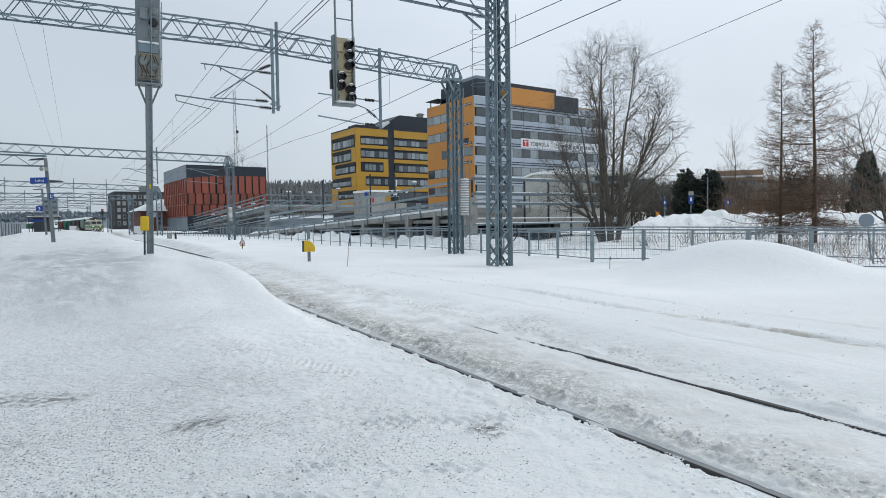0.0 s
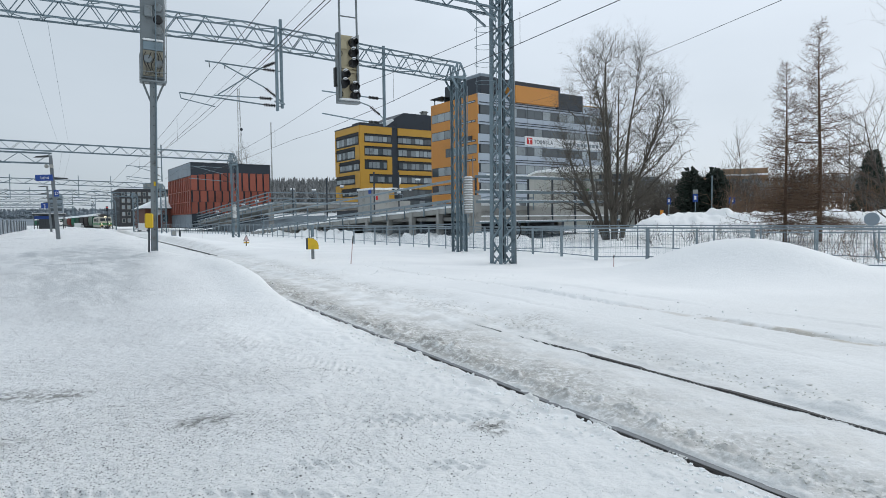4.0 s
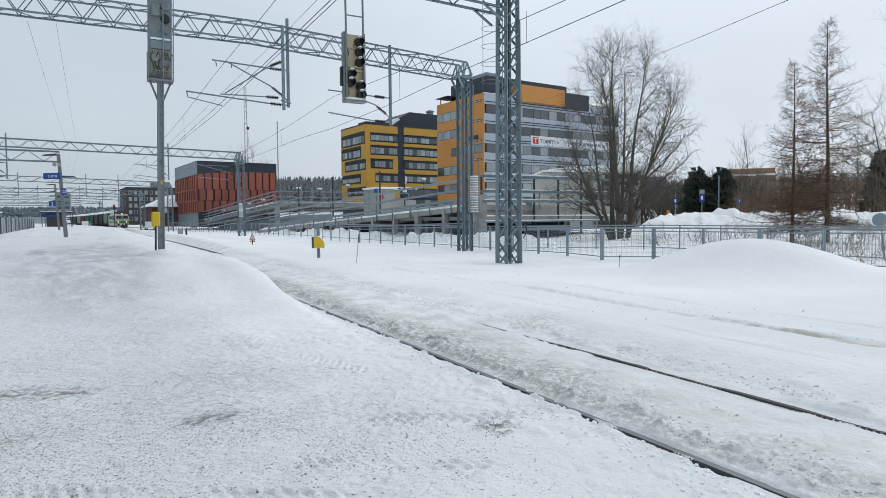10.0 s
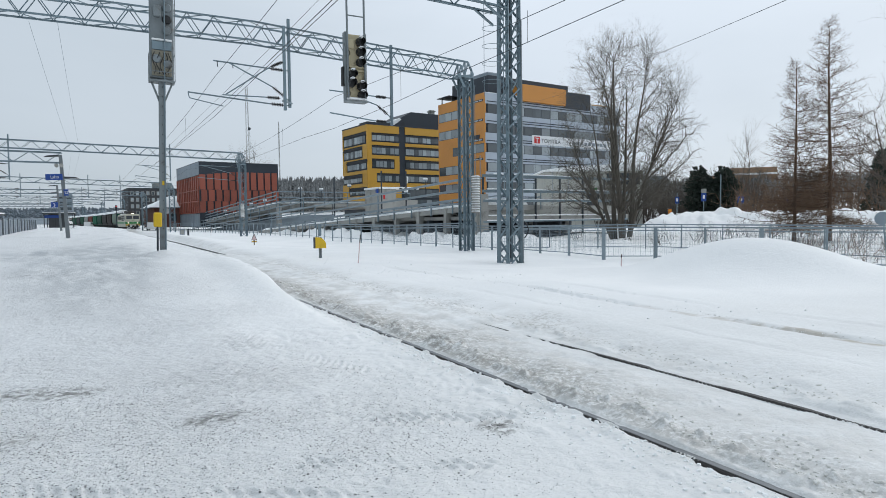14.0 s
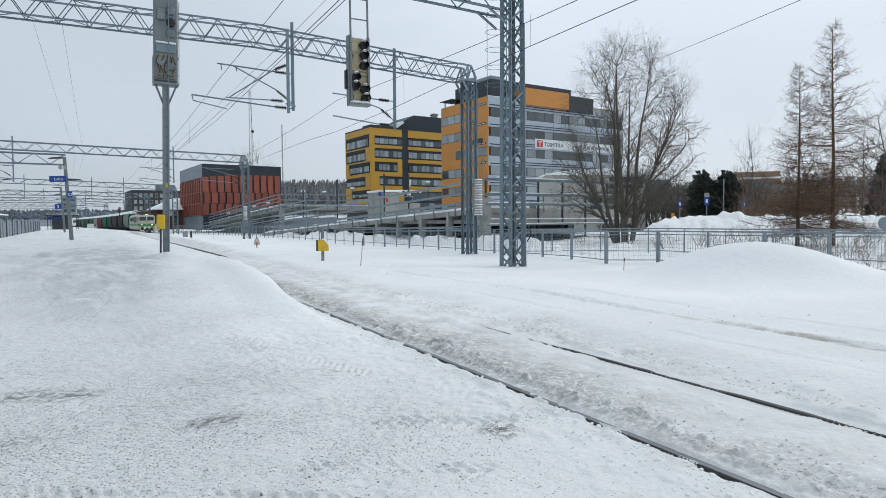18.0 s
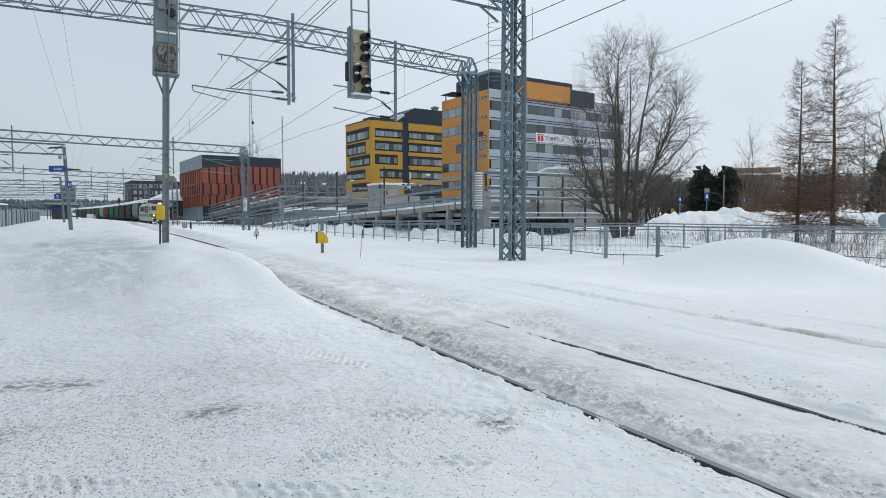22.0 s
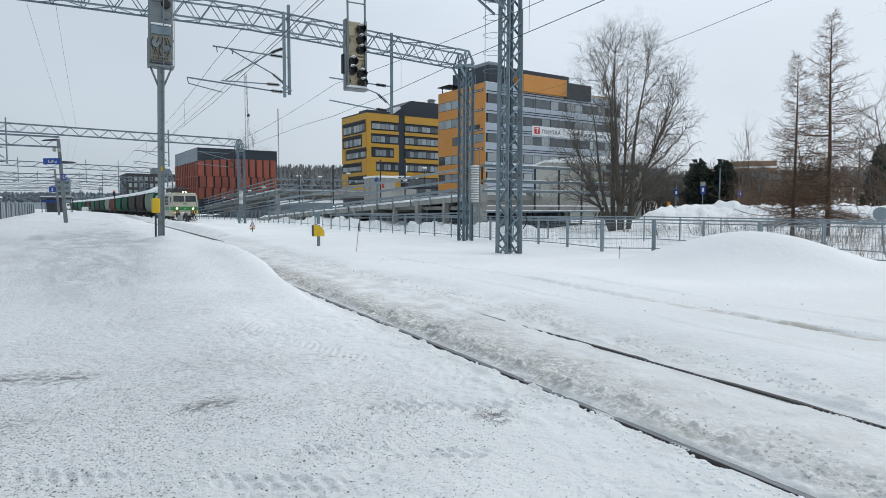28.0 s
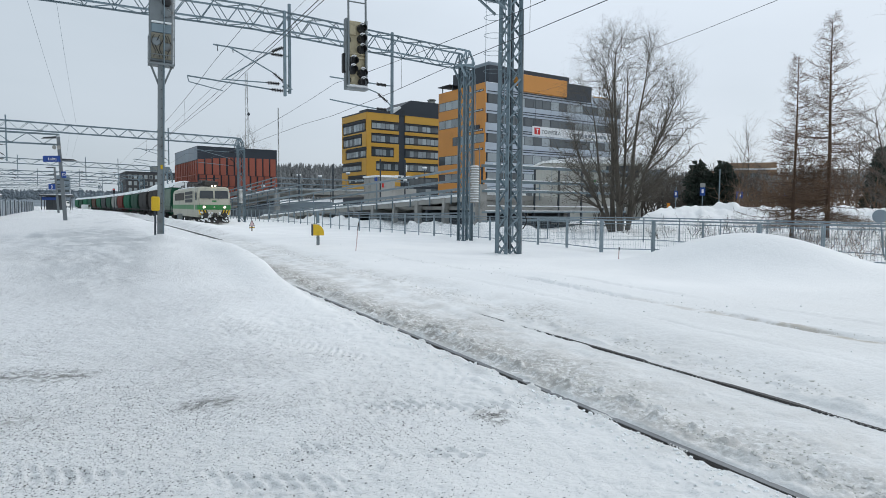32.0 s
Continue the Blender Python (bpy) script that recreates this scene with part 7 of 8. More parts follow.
def platform_side():
    platform_post(-1.98, 44.0, True)
    for k, y in enumerate((80, 98, 118, 140, 165, 192)):
        p = platform_post(-0.0515 * y, y, False)
    n = thing("track_number_sign", -4.25, 75, 0, "small blue track number sign on the platform", "sign")
    sg = part("plate", Mesh().box(-0.3, 0.3, -0.04, 0.0, 3.0, 3.55, 0.01), BLUE, n)
    letters(sg, "3", -0.13, 3.1, -0.055, 0.45, WHITE_PAINT)
    strut("bracket", n, (0.3, -0.02, 3.3), (0.9, -0.02, 3.3), 0.05, PLATFORM_POST)
    # the lattice boom that carries the platform's lines
    b = thing("cable_boom", -2.05, 44.3, 0, "grey lattice boom on the platform post", "boom")
    for zz in (5.05, 5.65):
        for yy in (-0.2, 0.2):
            strut("chord", b, (0, yy, zz), (-16, yy, zz + 0.1), 0.07, GALV, "angle")
    for i in range(20):
        a0, a1 = -0.8 * i, -0.8 * (i + 1)
        strut("brace", b, (a0, -0.2, 5.05 if i % 2 else 5.65), (a1, -0.2, 5.65 if i % 2 else 5.05), 0.04, GALV, "angle")
    # shelter with a flat roof
    s = thing("platform_shelter", -7.3, 130, ground_z(-7.3, 130), "dark platform shelter with a flat snowy roof", "shelter")
    part("roof", Mesh().box(-1.9, 3.0, -2, 6, 2.35, 2.6, 0.03), ROOF_DARK, s, "flat dark roof")
    part("roof_snow", Mesh().box(-1.8, 2.9, -1.9, 5.9, 2.6, 2.72, 0.05), SNOW, s)
    part("cabin", Mesh().box(-1.0, 1.0, -1, 5, 0, 2.35, 0.03), ROOF_DARK, s, "dark glazed cabin")
    part("blue_fascia", Mesh().box(-1.7, 0.6, -1.1, -1.0, 1.7, 2.2, 0.02), BLUE, s, "blue fascia sign")
    part("cabin_wall", Mesh().box(0.0, 1.6, -1.05, 5.05, 0, 2.3, 0.03), ROOF_DARK, s)
    for x in (-1.6, 2.7):
        for y in (-1.5, 5.5):
            strut("post", s, (x, y, 0), (x, y, 2.35), 0.12, ROOF_DARK)
    # low wall of grey panels, and the roof end at its near side
    w = thing("platform_wall", -6.4, 48, 0.3, "long low wall of grey panels along the platform", "wall")
    for k in range(26):
        x0, x1 = -0.07 * 2.6 * k, -0.07 * 2.6 * (k + 1)
        q = Mesh().box(-0.06, 0.06, 0.04, 2.54, -0.2, 1.5 - 0.06 * (k % 2), 0.01)
        part("panel", q, GREY_CLAD, w, m=pose(x0 * 0.55, 2.6 * k, 0, 0, 0, 3.0))
        if k % 2 == 0:
            strut("panel_post", w, (x0 * 0.55 + 0.08, 2.6 * k, -0.3), (x0 * 0.55 + 0.08, 2.6 * k, 1.6), 0.09, PLATFORM_POST)
    r = thing("shed", -7.6, 50, 0.3, "low grey shed with a thin sloping snowy roof", "shed")
    part("wall", Mesh().box(-4, 0.55, 0, 9, 0, 1.62, 0.03), GREY_CLAD, r)
    roof = Mesh()
    roof.prism([(-4.4, 2.55), (0.95, 1.75), (0.95, 1.87), (-4.4, 2.67)], -0.4, 9.4, 1)
    roof.f = [tuple(reversed(f)) for f in roof.f]
    part("roof", roof, ROOF_DARK, r)
    part("roof_snow", Mesh().prism([(-4.4, 2.68), (-4.4, 2.78), (0.9, 1.97), (0.9, 1.88)], -0.35, 9.35, 1), SNOW, r)
    # a stop signal far down the line
    st = thing("railway_signal", 2.55, 150, 0, "distant railway signal showing red", "signal", "railway signals")
    strut("post", st, (0, 0, 0), (0, 0, 4.3), 0.16, DARK_STEEL)
    part("head", Mesh().box(-0.22, 0.22, -0.1, 0.1, 3.9, 4.95, 0.03), BLACK, st)
    part("red_lamp", Mesh().lathe([(0.10, 0), (0.08, 0.06)], 12, pose(0, -0.12, 4.7, 90, 0, 0)), RED_LIGHT, st, "lit red lamp")
    # parked vans and a car behind the station
    for x, y, ln, lab in ((10.3, 164, 4.8, "white van parked beside the brick house"), (-9.0, 210, 4.6, "white car parked far down the platform"), (-4.0, 230, 4.6, "white car parked far down the platform")):
        van(x, y, ground_z(x, y), ln, lab, 80)


def van(x, y, z, ln, label, turn):
    g = thing("parked_van", x, y, z, label, "vehicle", "parked vehicles", rz=turn)
    body = Mesh()
    body.prism([(-ln / 2, 0.4), (ln / 2, 0.4), (ln / 2, 1.0), (ln * 0.36, 1.15), (ln * 0.22, 1.9), (-ln / 2 + 0.1, 1.95)], -0.9, 0.9, 1)
    body.f = [tuple(reversed(f)) for f in body.f]
    part("body", body, WHITE_PAINT, g, "white body")
    part("side_window", Mesh().box(-ln * 0.35, ln * 0.25, -0.92, 0.92, 1.25, 1.75, 0.03), WINDOW, g)
    for sx in (-0.32, 0.32):
        for sy in (-0.85, 0.85):
            wh = part("wheel", Mesh().lathe([(0.33, -0.1), (0.36, -0.05), (0.36, 0.05), (0.33, 0.1)], 16, pose(sx * ln, sy, 0.36, 90, 0, 0)), BLACK, g)
            part("rim", Mesh().lathe([(0.2, -0.11), (0.2, 0.11)], 10, pose(sx * ln, sy, 0.36, 90, 0, 0)), GALV, wh)
    for s in (-0.6, 0.6):
        part("headlight", Mesh().box(ln / 2 - 0.02, ln / 2 + 0.03, s - 0.15, s + 0.15, 0.7, 0.9, 0.02), PALE_WINDOW, g)


platform_side()


def lineside():
    # yellow quarter-round board on a post
    x, y = 7.0, 22.6
    z = ground_z(x, y)
    g = thing("marker_board", x, y, z, "yellow quarter-round marker board on a short steel post in the snow", "marker")
    arc = [(-0.20, 0.36), (0.20, 0.36), (0.20, 0.42)] + [(-0.13 + 0.33 * math.cos(a), 0.46 + 0.31 * math.sin(a)) for a in np.linspace(0.1, math.pi / 2, 9)] + [(-0.20, 0.77)]
    b = Mesh()
    b.prism(arc, -0.09, -0.02, 1)
    b.f = [tuple(reversed(f)) for f in b.f]
    part("board", b, YELLOW, g, "yellow painted board")
    part("board_edge", Mesh().box(-0.235, -0.202, -0.095, 0.06, 0.36, 0.77, 0.005), DARK_STEEL, g, "dark board edge")
    for s in (-0.028, 0.028):
        strut("post", g, (s, 0.0, -0.3), (s, 0.0, 0.4), 0.05, GALV_OLD)
    strut("upper_post", g, (0.01, 0.05, 0.5), (0.01, 0.05, 1.25), 0.10, GALV)
    part("snow_cap", Mesh().lathe([(0.10, 0), (0.07, 0.04), (0.02, 0.05)], 8, pose(0.03, -0.05, 0.765)), SNOW, g)
    # triangle sign
    x, y = 7.3, 35.6
    g = thing("triangle_sign", x, y, ground_z(x, y), "small white triangle sign on a wooden stake in the snow", "sign")
    g.scale = (0.6, 0.6, 0.6)
    t = Mesh()
    t.prism([(-0.27, 0.45), (0.27, 0.45), (0.0, 1.06)], -0.03, 0.0, 1)
    t.f = [tuple(reversed(f)) for f in t.f]
    part("border", t, DARK_STEEL, g, "dark triangle edge")
    t = Mesh()
    t.prism([(-0.21, 0.485), (0.21, 0.485), (0.0, 0.96)], -0.04, -0.028, 1)
    t.f = [tuple(reversed(f)) for f in t.f]
    part("face", t, PALE_PINK, g, "pale triangle face")
    strut("stake", g, (0, 0.02, -0.2), (0, 0.02, 0.6), 0.09, WOOD)
    part("lower_plate", Mesh().box(-0.24, 0.24, -0.035, 0.0, 0.26, 0.39, 0.01), WOOD, g, "brown lower plate")
    part("lower_mark", Mesh().box(-0.2, -0.06, -0.045, -0.03, 0.28, 0.37, 0.01), YELLOW, g)
    part("lower_mark", Mesh().box(0.06, 0.2, -0.045, -0.03, 0.28, 0.37, 0.01), YELLOW, g)
    # stakes, small signs
    for x, y, h, lean, lab in ((7.25, 19.4, 0.92, 7, "thin leaning marker stake in the snow"), (14.45, 15.0, 0.4, 4, "thin short marker stake in the snow"), (10.6, 75, 1.1, 8, "thin leaning marker stake in the snow"), (8.6, 78, 0.9, 0, "dark stump beside the track")):
        g = thing("marker_stake", x, y, ground_z(x, y), lab, "stake", "marker stakes")
        strut("stake", g, (0, 0, -0.2), (h * math.sin(radians(lean)), 0, h), 0.024 if "thin" in lab else (0.05 if "short" in lab else 0.2), DARK_STEEL if "dark" in lab else (PALE_PINK if "thin" in lab else WOOD))
        if "thin" in lab:
            strut("tip", g, (h * 0.72 * math.sin(radians(lean)), 0, h * 0.72), (h * 1.0 * math.sin(radians(lean)), -0.004, h), 0.028, RUST_STEEL, label="reddish painted tip")
    g = thing("box_sign", 7.3, 71.5, ground_z(7.3, 71.5), "small pale box sign at the track", "sign")
    part("plate", Mesh().box(-0.25, 0.25, -0.05, 0.05, 0.25, 0.85, 0.02), GREY_CLAD, g)
    part("face", Mesh().box(-0.18, 0.18, -0.06, -0.04, 0.32, 0.78, 0.01), DULL_RENDER, g)
    strut("leg", g, (0, 0, -0.2), (0, 0, 0.3), 0.08, DARK_STEEL)
    # tension weights on the portals, with snow between the plates
    for x, y, zz, n, w in ((16.25, 26.85, 1.75, 15, 0.21), (13.1, 69.5, 1.8, 12, 0.20)):
        g = thing("tension_weights", x, y, 0, "stack of round tension weights powdered with snow on the portal", "weights", "tension weights")
        for k in range(n):
            z0 = zz + 0.122 * k
            wt = part("weight", Mesh().lathe([(w, 0), (w + 0.01, 0.015), (w + 0.01, 0.045), (w - 0.02, 0.055)], 14, pose(0, 0, z0)), CONCRETE, g)
            part("snow", Mesh().lathe([(w - 0.02, 0.055), (w + 0.012, 0.075), (w * 0.85, 0.121)], 12, pose(0.01, 0, z0)), SNOW, wt)
        strut("rod", g, (0, 0, zz - 0.2), (0, 0, 8.0), 0.03, GALV, "tube")
        strut("guide", g, (-0.28, 0, 0.0), (-0.28, 0, 4.6), 0.04, GALV, "tube")
        strut("guide", g, (0.28, 0, 0.0), (0.28, 0, 4.6), 0.04, GALV, "tube")
    # radio masts far off
    for x, y, h, w in ((78, 392, 81, 1.9), (95.8, 388, 61, 0.6)):
        g = thing("radio_mast", x, y, 0, "thin lattice radio mast on the far hill", "mast", "radio masts")
        lattice_tower(g, -w / 2, w / 2, -w / 2, w / 2, 0, h, 24, 0.11, 0.06, DULL_RENDER, 0.4)


lineside()


def street_side():
    # parking deck fittings: lamp posts with snow caps, banner post, concrete stair tower with blue machine
    g = thing("stair_tower", 36.0, 86.5, 0, "concrete stair tower with a white roof on the parking deck", "tower", rz=5)
    part("wall", Mesh().box(0, 2.7, 0, 5, 0, 5.9, 0.05), CONCRETE, g, "concrete wall")
    part("roof", Mesh().box(-0.2, 2.9, -0.3, 5, 5.9, 6.2, 0.08), SNOW, g, "snowy roof")
    part("side_wall", Mesh().box(2.75, 6.6, 0.3, 5, 0, 4.3, 0.05), CONCRETE, g)
    for k in range(9):
        part("rafter", Mesh().box(2.9 + 0.42 * k, 3.15 + 0.42 * k, -0.2, 0.2, 5.9, 6.1, 0.02), DARK_STEEL if k % 2 else SNOW, g)
    part("canopy", Mesh().box(2.85, 6.8, -0.2, 5, 6.1, 6.25, 0.03), SNOW, g)
    part("door_sign", Mesh().box(0.5, 0.8, -0.06, 0.0, 4.4, 5.0, 0.02), RED, g, "faded red sign")
    part("machine", Mesh().box(-0.5, -0.2, 0, 0.6, 5.3, 5.9, 0.1), BLUE, g, "blue machine on the deck")
    for k, (x, y, z, h) in enumerate(((33.5, 80, 2.8, 5.2), (29.5, 88, 3.0, 4.6), (26.5, 95, 3.2, 3.2), (40.2, 86.5, 3.0, 5.6))):
        q = thing("deck_post", x, y, z, "slim dark post on the parking deck", "post", "posts on the parking deck")
        strut("post", q, (0, 0, -1), (0, 0, h), 0.17, DARK_STEEL)
        if k == 3:
            fl = Mesh()
            fl.prism([(0.12, h - 0.7), (0.4, h - 0.9), (0.3, h - 1.7), (0.12, h - 1.9)], -0.03, 0.0, 1)
            fl.f = [tuple(reversed(f)) for f in fl.f]
            part("flag", fl, WHITE_PAINT, q, "pale folded flag")
    for k, (s, off, zz) in enumerate(((8, 0.3, 4.6), (15, 2.5, 3.9), (30, 1.5, 3.2), (70, 6.5, 4.6), (78, 6.5, 4.2), (88, 6.5, 3.6), (96, 6.5, 3.2), (60, 9, 6.2), (61, 13, 6.2), (61, 18, 6.9), (60, 22, 6.2))):
        c, sn = math.cos(radians(5)), math.sin(radians(5))
        x, y = 24 + off * c - s * sn, 39 + off * sn + s * c
        q = thing("deck_lamp", x, y, zz, "small round lamp with a snow cap on the ramp's rail", "lamp", "lamps along the ramps")
        f = 0.5 if s < 40 else 0.85
        strut("stem", q, (0, 0, -1.2), (0, 0, 0), 0.06, DARK_STEEL)
        part("head", Mesh().box(-0.35 * f, 0.35 * f, -0.2 * f, 0.2 * f, 0.0, 0.22 * f, 0.06 * f), GREY_CLAD, q)
        part("snow_cap", Mesh().box(-0.4 * f, 0.4 * f, -0.24 * f, 0.24 * f, 0.22 * f, 0.5 * f, 0.1 * f), SNOW, q, "cap of snow")
    # pale building behind the deck
    RENDER = mat("cream_render", (0.43, 0.425, 0.385), 0.8, var=0.12, scale=0.3, bump=0.1, fine=6)
    h = thing("pavilion", 51.6, 67.6, -0.5, "pale rendered pavilion with a curved snowy roof edge", "pavilion", rz=-28)
    part("wall", Mesh().box(0, 13, 0, 8, 0, 8.0, 0.05), RENDER, h, "pale rendered wall")
    roof = Mesh()
    roof.prism([(-0.3, 8.0), (13.3, 8.0), (13.3, 8.75), (8, 8.85), (3, 8.6), (-0.3, 8.2)], -0.3, 8.3, 1)
    roof.f = [tuple(reversed(f)) for f in roof.f]
    part("roof", roof, SNOW, h, "snow on the curved roof")
    part("window", Mesh().box(8.2, 12.6, -0.05, 0.1, 6.2, 7.7, 0.03), WINDOW, h)
    part("door", Mesh().box(5.6, 7.2, -0.05, 0.1, 3.2, 5.1, 0.03), WINDOW, h)
    part("exit_sign", Mesh().box(6.0, 6.9, -0.1, 0.0, 5.4, 5.8, 0.02), LOCO_GREEN, h)
    for k in range(6):
        part("panel_joint", Mesh().box(2.1 * k + 1, 2.1 * k + 1.05, -0.02, 0.1, 0, 8.0), GREY_CLAD, h)
    # street signs by the mound
    for x, y, zt, w, hh, lab in ((53.9, 47.7, 3.9, 0.4, 1.1, "blue street sign behind the snow mound"), (55.6, 45.7, 4.3, 0.5, 1.3, "blue and white street sign behind the snow mound"), (57.8, 42.95, 3.8, 0.6, 1.1, "blue street sign behind the snow mound"), (60.1, 39.6, 3.4, 0.6, 1.0, "blue crossing sign behind the shrubs")):
        z = ground_z(x, y)
        q = thing("street_sign", x, y, z, lab, "sign", "street signs", rz=-50)
        strut("post", q, (0, 0.06, -0.3), (0, 0.06, zt - z), 0.09, GALV, "tube")
        pl = part("plate", Mesh().box(-w / 2, w / 2, -0.03, 0.0, zt - z - hh, zt - z - 0.35 * hh, 0.02), BLUE, q, "blue plate")
        part("symbol", Mesh().box(-w / 5, w / 5, -0.045, -0.03, zt - z - hh * 0.8, zt - z - 0.5 * hh, 0.01), WHITE_PAINT, pl)
        if "white" in lab:
            part("upper_plate", Mesh().box(-w / 2, w / 2, -0.03, 0.0, zt - z - 0.33 * hh, zt - z, 0.02), DULL_RENDER, q)
    q = thing("snow_marker", 53.4, 48.2, 1.6, "orange road marker in the snow mound", "marker", rz=-45)
    part("board", Mesh().box(-0.16, 0.16, -0.03, 0.03, 0, 0.6, 0.02), ORANGE_SIGN, q)
    for k in range(3):
        part("stripe", Mesh().box(-0.16, 0.16, -0.036, -0.03, 0.08 + 0.18 * k, 0.15 + 0.18 * k), YELLOW, q)
    x, y = 25.5, 12.9
    q = thing("round_sign", x, y, ground_z(x, y), "grey back of a round road sign on a leaning post", "sign", rz=-62)
    strut("post", q, (0.12, 0, -0.4), (-0.1, 0, 1.6), 0.06, GALV, "tube")
    part("disc", Mesh().lathe([(0.24, 0), (0.25, 0.015), (0.24, 0.03)], 24, pose(-0.1, -0.06, 1.5, 90, 0, 0)), GREY_CLAD, q, "grey metal disc", smooth=True)
    q = thing("lamp_post", 60.5, 47.5, 1.0, "slim pale street lamp post beyond the mound", "lamp post", rz=-50)
    strut("post", q, (0, 0, -0.5), (0, 0, 5.0), 0.14, GALV, "tube")
    for (a, r, lab, t) in ((50.2, 68, "white van parked beyond the snow mound", 130), (49.3, 70, "white car parked beyond the snow mound", 130), (53.2, 74, "snow-covered car parked beyond the mound", 140)):
        x, y = polar(a, r)
        van(x, y, ground_z(x, y) - 0.3, 4.6, lab, t)


street_side()


def hang(y0, y1, z0, z1, low, x0, x1, n=12):
    """Points of a wire that sags to low halfway between two supports."""
    out = []
    for i in range(n + 1):
        f = i / n
        out.append((x0 + (x1 - x0) * f, y0 + (y1 - y0) * f, z0 + (z1 - z0) * f - 4 * f * (1 - f) * ((z0 + z1) / 2 - low)))
    return out


def wires():
    lab_c, lab_m = "copper contact wire over the track", "catenary messenger wire over the track"
    wire("contact_wire", [(8.6, -22, 5.55), (8.74, 9, 5.55), (8.85, 15, 5.55), (9.15, 21, 5.55), (9.2, 27.4, 5.55), (8.9, 31, 5.55), (8.7, 44, 5.55), (7.8, 70, 5.55), (5.4, 122, 5.4)], 0.009, DARK_STEEL, lab_c)
    near, away = hang(-22, 27.4, 6.97, 6.97, 6.18, 8.8, 9.3), hang(27.4, 70, 6.97, 6.8, 6.15, 9.3, 7.8)
    wire("messenger_wire", near + away[1:] + hang(70, 122, 6.8, 6.6, 6.2, 7.8, 5.4)[1:], 0.009, DARK_STEEL, lab_m)
    for x, y, zt in ((8.8, 2, 6.18), (8.83, 12.2, 6.29), (9.15, 20, 6.58), (8.85, 35, 6.5), (8.7, 44, 6.2), (8.4, 54, 6.17)):
        wire("dropper", [(x, y, 5.55), (x, y, zt)], 0.005, DARK_STEEL, "thin dropper between catenary wires")
    wire("contact_wire", [(4.15, -22, 5.75), (4.15, 27.4, 5.75), (3.0, 70, 5.7), (0.4, 122, 5.6)], 0.008, DARK_STEEL, lab_c)
    wire("messenger_wire", hang(-22, 27.4, 7.35, 7.35, 7.2, 4.2, 4.2) + hang(27.4, 70, 7.35, 7.0, 6.7, 4.2, 3.0)[1:] + hang(70, 122, 7.0, 6.9, 6.4, 3.0, 0.4)[1:], 0.009, DARK_STEEL, lab_m)
    for x, y, zt in ((4.0, 36, 6.95), (3.7, 46, 6.75), (3.4, 57, 6.72)):
        wire("dropper", [(x, y, 5.72), (x, y, zt)], 0.005, DARK_STEEL, "thin dropper between catenary wires")
    # lines between the portals' beams
    for x0, z0, x1, z1 in ((-2.12, 8.74, -2.42, 8.15), (-1.23, 8.81, -1.72, 8.18)):
        wire("feeder_wire", hang(27.4, 70, z0, z1, (z0 + z1) / 2 - 0.2, x0, x1) + [(x1 - 2.6, 122, z1 - 0.4)], 0.006, GALV, "feeder wire hung from the portals")
    wire("feeder_wire", [(8.0, -4.0, 5.15), (18.2, 10.5, 8.05), (26.0, 22.0, 10.2), (38.0, 41.5, 13.5), (54.6, 68.5, 17.9), (73.0, 98.0, 23.4)], 0.011, DARK_STEEL, "thin cable slung towards the office roof")
    for x, z in ((7.5, 9.85), (6.18, 7.99), (6.32, 8.12)):
        wire("feeder_wire", [(x, -20, z), (x, 27.4, z), (x - 1.6, 70, z - 1.0)], 0.008, DARK_STEEL, "feeder wire between the portals")
    q = thing("wire_weight", 12.2, 60, 0, "dark ball on a thin hanging line", "weight")
    strut("line", q, (0, 0, 8.0), (-0.3, 0, 13.5), 0.02, DARK_STEEL, "tube")
    part("ball", Mesh().lathe([(0.04, -0.14), (0.11, -0.09), (0.14, 0), (0.11, 0.09), (0.04, 0.14)], 12, pose(-0.08, 0, 9.9)), DARK_STEEL, q, smooth=True)


wires()
# ---- grit and clods on the snow ----
GRIT = mat("dark_grit", (0.055, 0.056, 0.056), 0.8, var=0.3, scale=30, bump=0.0)
CLOD = mat("dirty_snow_clod", (0.66, 0.65, 0.62), 0.8, var=0.2, scale=8, bump=0.4)


def scatter(name, label, category, spots, material):
    """Small uneven stones in one sheet. spots: x, y, radius."""
    rnd = random.Random(77)
    pts = np.array(spots)
    zs = land(pts[:, 0], pts[:, 1])
    out = Mesh()
    for (x, y, r), z in zip(spots, zs):
        a = rnd.uniform(0, 6.28)
        c, s = math.cos(a) * r, math.sin(a) * r
        k, h = rnd.uniform(0.5, 0.9), r * rnd.uniform(0.5, 0.9)
        vs = [(x + c, y + s, z), (x - s * k, y + c * k, z + 0.1 * h), (x - c * 0.9, y - s * 0.9, z), (x + s * k, y - c * k, z), (x + c * 0.2, y - s * 0.1, z + h)]
        out.add(vs, [(0, 1, 4), (1, 2, 4), (2, 3, 4), (3, 0, 4)])
    return tagged(part(name, out, material), label, category, kind="stuff")


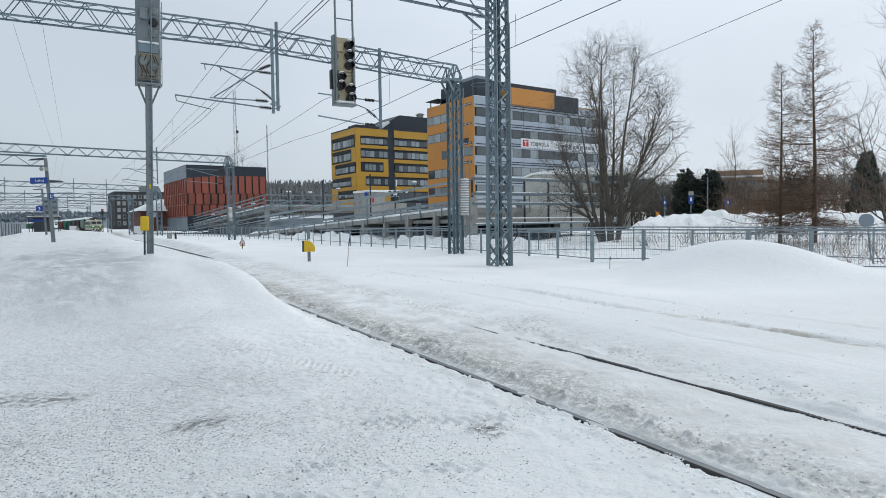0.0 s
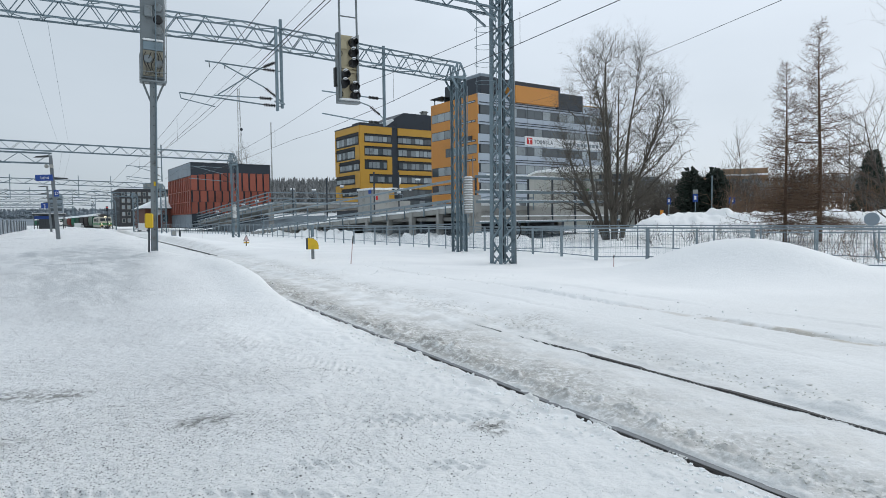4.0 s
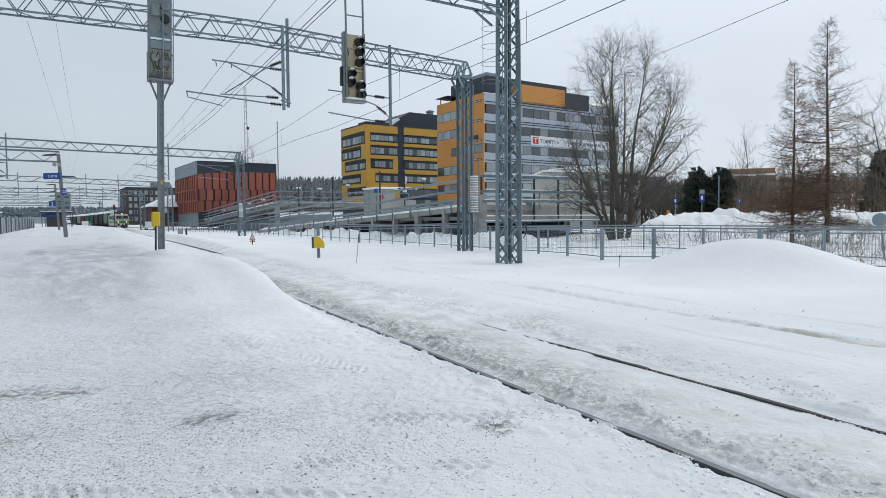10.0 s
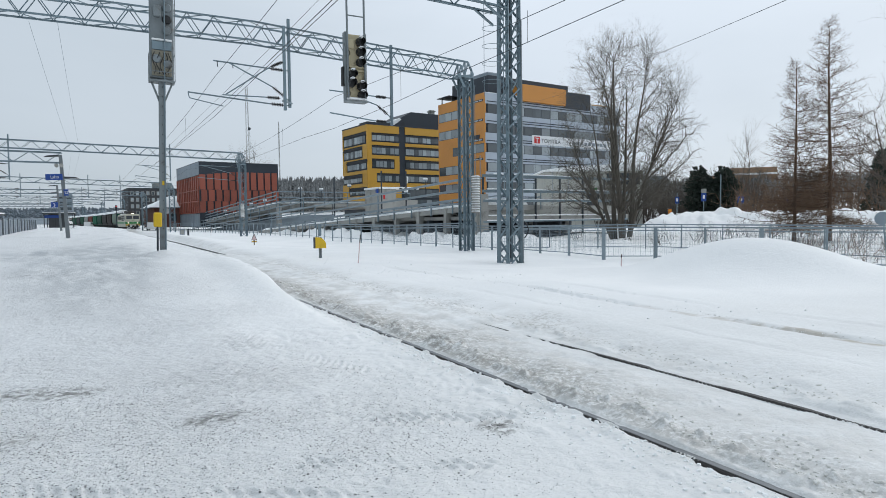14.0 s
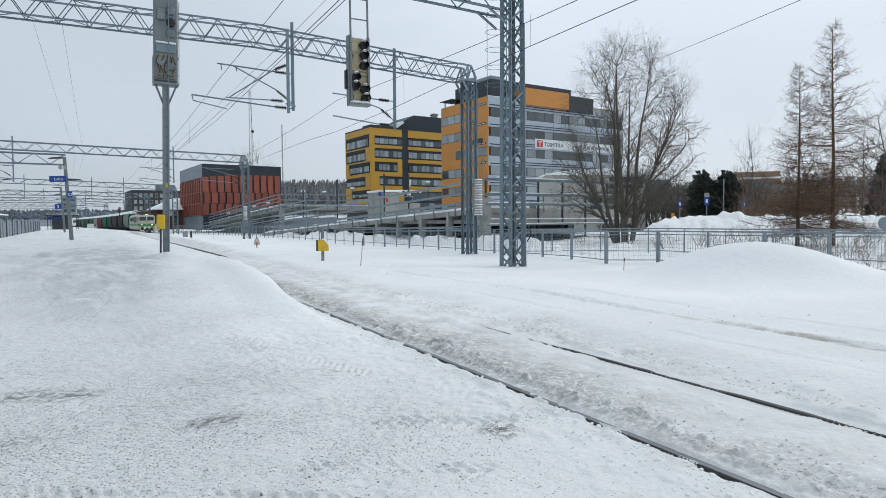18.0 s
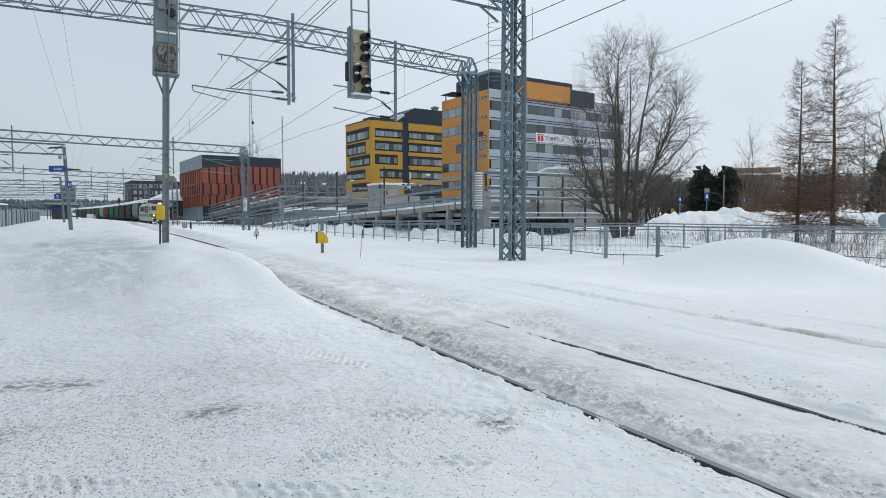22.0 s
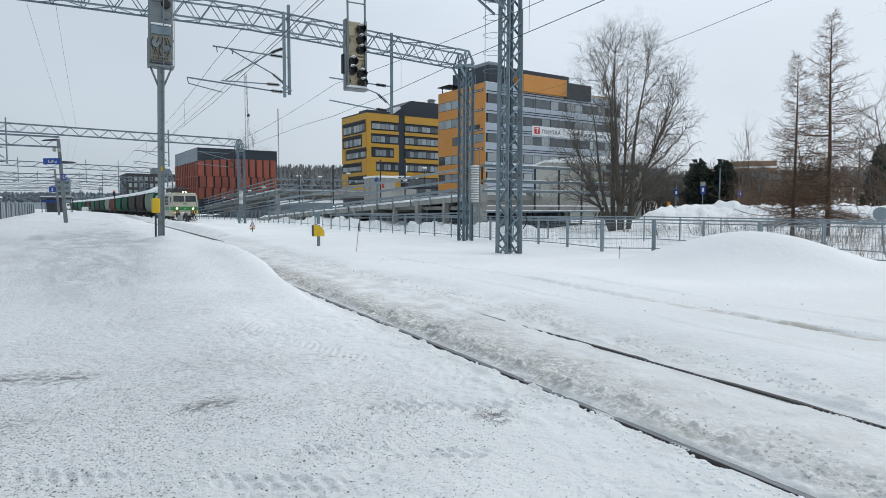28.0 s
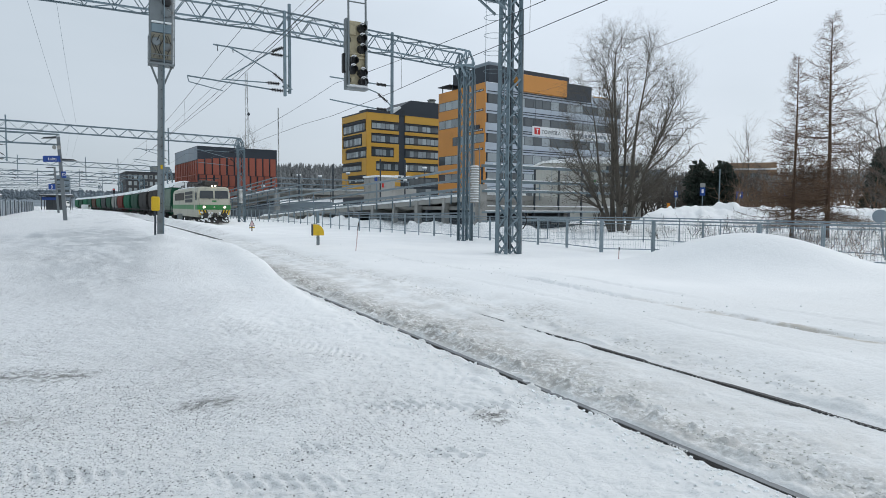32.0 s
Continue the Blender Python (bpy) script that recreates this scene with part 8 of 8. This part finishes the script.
def grit_spots():
    rnd = random.Random(5)
    dice = np.random.RandomState(5)
    n = 150000
    r = 2.2 + 15 * dice.rand(n) ** 1.7
    a = np.radians(dice.uniform(-12, 62, n))
    x, y = r * np.sin(a), r * np.cos(a)
    edge = 2.5 - 0.12 * np.maximum(0, y - 4) + 0.3 * np.sin(y * 1.3)
    keep = (x < edge - 0.25 + dice.normal(0, 0.35, n)) & ((y > 3.3 + 0.3 * np.sin(3 * x)) | (dice.rand(n) > 0.8))
    keep &= dice.rand(n) < 0.42 + 1.5 * field(x, y, 1.3, 91, 3)
    size = (0.0014 + 0.0040 * dice.rand(n) ** 2.0) * (1 + 0.06 * r)
    spots = list(zip(x[keep].tolist(), y[keep].tolist(), size[keep].tolist()))[:34000]
    for cx, cy, sx, sy, n in ((-0.25, 6.38, 0.35, 0.16, 320), (-0.7, 6.3, 0.3, 0.2, 200), (0.72, 5.07, 0.25, 0.12, 220), (1.2, 4.9, 0.3, 0.15, 160), (2.45, 3.8, 0.12, 0.12, 170), (2.75, 3.95, 0.15, 0.1, 90), (0.91, 10.0, 0.5, 0.25, 250)):
        for _ in range(n):
            spots.append((rnd.gauss(cx, sx), rnd.gauss(cy, sy), rnd.uniform(0.002, 0.007)))
    return spots


scatter("grit", "dark grit strewn over the packed snow of the road", "grit", grit_spots(), GRIT)


def lump_shape(rnd):
    """A rounded, uneven lump: an octahedron cut once and worn."""
    base = [(1, 0, 0), (0, 1, 0), (-1, 0, 0), (0, -1, 0), (0, 0, 1), (0, 0, -1)]
    tri = [(0, 1, 4), (1, 2, 4), (2, 3, 4), (3, 0, 4), (1, 0, 5), (2, 1, 5), (3, 2, 5), (0, 3, 5)]
    vs, fs, mids = [Vector(p) for p in base], [], {}

    def mid(a, b):
        k = (min(a, b), max(a, b))
        if k not in mids:
            mids[k] = len(vs)
            vs.append((vs[a] + vs[b]).normalized())
        return mids[k]
    for a, b, c in tri:
        ab, bc, ca = mid(a, b), mid(b, c), mid(c, a)
        fs += [(a, ab, ca), (ab, b, bc), (ca, bc, c), (ab, bc, ca)]
    return [p * rnd.uniform(0.65, 1.15) for p in vs], fs


def clods(name, label, spots, material, seed):
    """Lumps of snow, each turned and sized on its own, in one sheet. spots: x, y, radius."""
    rnd = random.Random(seed)
    shapes = [lump_shape(rnd) for _ in range(12)]
    pts = np.array(spots)
    zs = land(pts[:, 0], pts[:, 1])
    out = Mesh()
    for (x, y, r), z in zip(spots, zs):
        vs, fs = rnd.choice(shapes)
        a = rnd.uniform(0, 6.28)
        c, s, w, h = math.cos(a) * r, math.sin(a) * r, rnd.uniform(0.6, 1.0), r * rnd.uniform(0.45, 0.8)
        out.add([(x + p.x * c - p.y * s * w, y + p.x * s + p.y * c * w, z + p.z * h + h * 0.25) for p in vs], fs)
    return tagged(part(name, out, material, smooth=True), label, "snow clods", kind="stuff")


def clod_spots():
    rnd = random.Random(6)
    dirty, clean = [], []
    for _ in range(3400):
        y = 1.5 + 20 * rnd.random() ** 1.4
        x = rnd.choice((3.36 + abs(rnd.gauss(0, 0.12)), 3.36 + abs(rnd.gauss(0, 0.18)), 3.5 + abs(rnd.gauss(0, 0.3)), 4.95 + abs(rnd.gauss(0, 0.2))))
        dirty.append((x, y, rnd.uniform(0.004, 0.014) * (1.9 if rnd.random() < 0.05 else 1)))
    for _ in range(1100):
        y = 1.5 + 12 * rnd.random() ** 1.3
        x = rnd.choice((3.10 + rnd.gauss(0, 0.025), 3.0 - abs(rnd.gauss(0, 0.12)), 3.06 + rnd.gauss(0, 0.05)))
        clean.append((min(x, 3.15), y, rnd.uniform(0.005, 0.017) * (1.8 if rnd.random() < 0.06 else 1)))
    for _ in range(420):
        y = 2.5 + 16 * rnd.random() ** 1.3
        (dirty if rnd.random() < 0.5 else clean).append((7.45 + 0.10 * math.sin(2.3 * y) + abs(rnd.gauss(0.05, 0.10)), y, rnd.uniform(0.004, 0.012)))
    for _ in range(160):
        clean.append((rnd.uniform(5.2, 9.5), rnd.uniform(3, 24), rnd.uniform(0.008, 0.024)))
    return dirty, clean


DIRTY_CLODS, CLEAN_CLODS = clod_spots()
clods("snow_clods", "dirty lumps of snow thrown up along the near track", DIRTY_CLODS, CLOD, 78)
clods("snow_clods", "white lumps of snow broken along the rail's edge", CLEAN_CLODS, SNOW, 79)
motions()
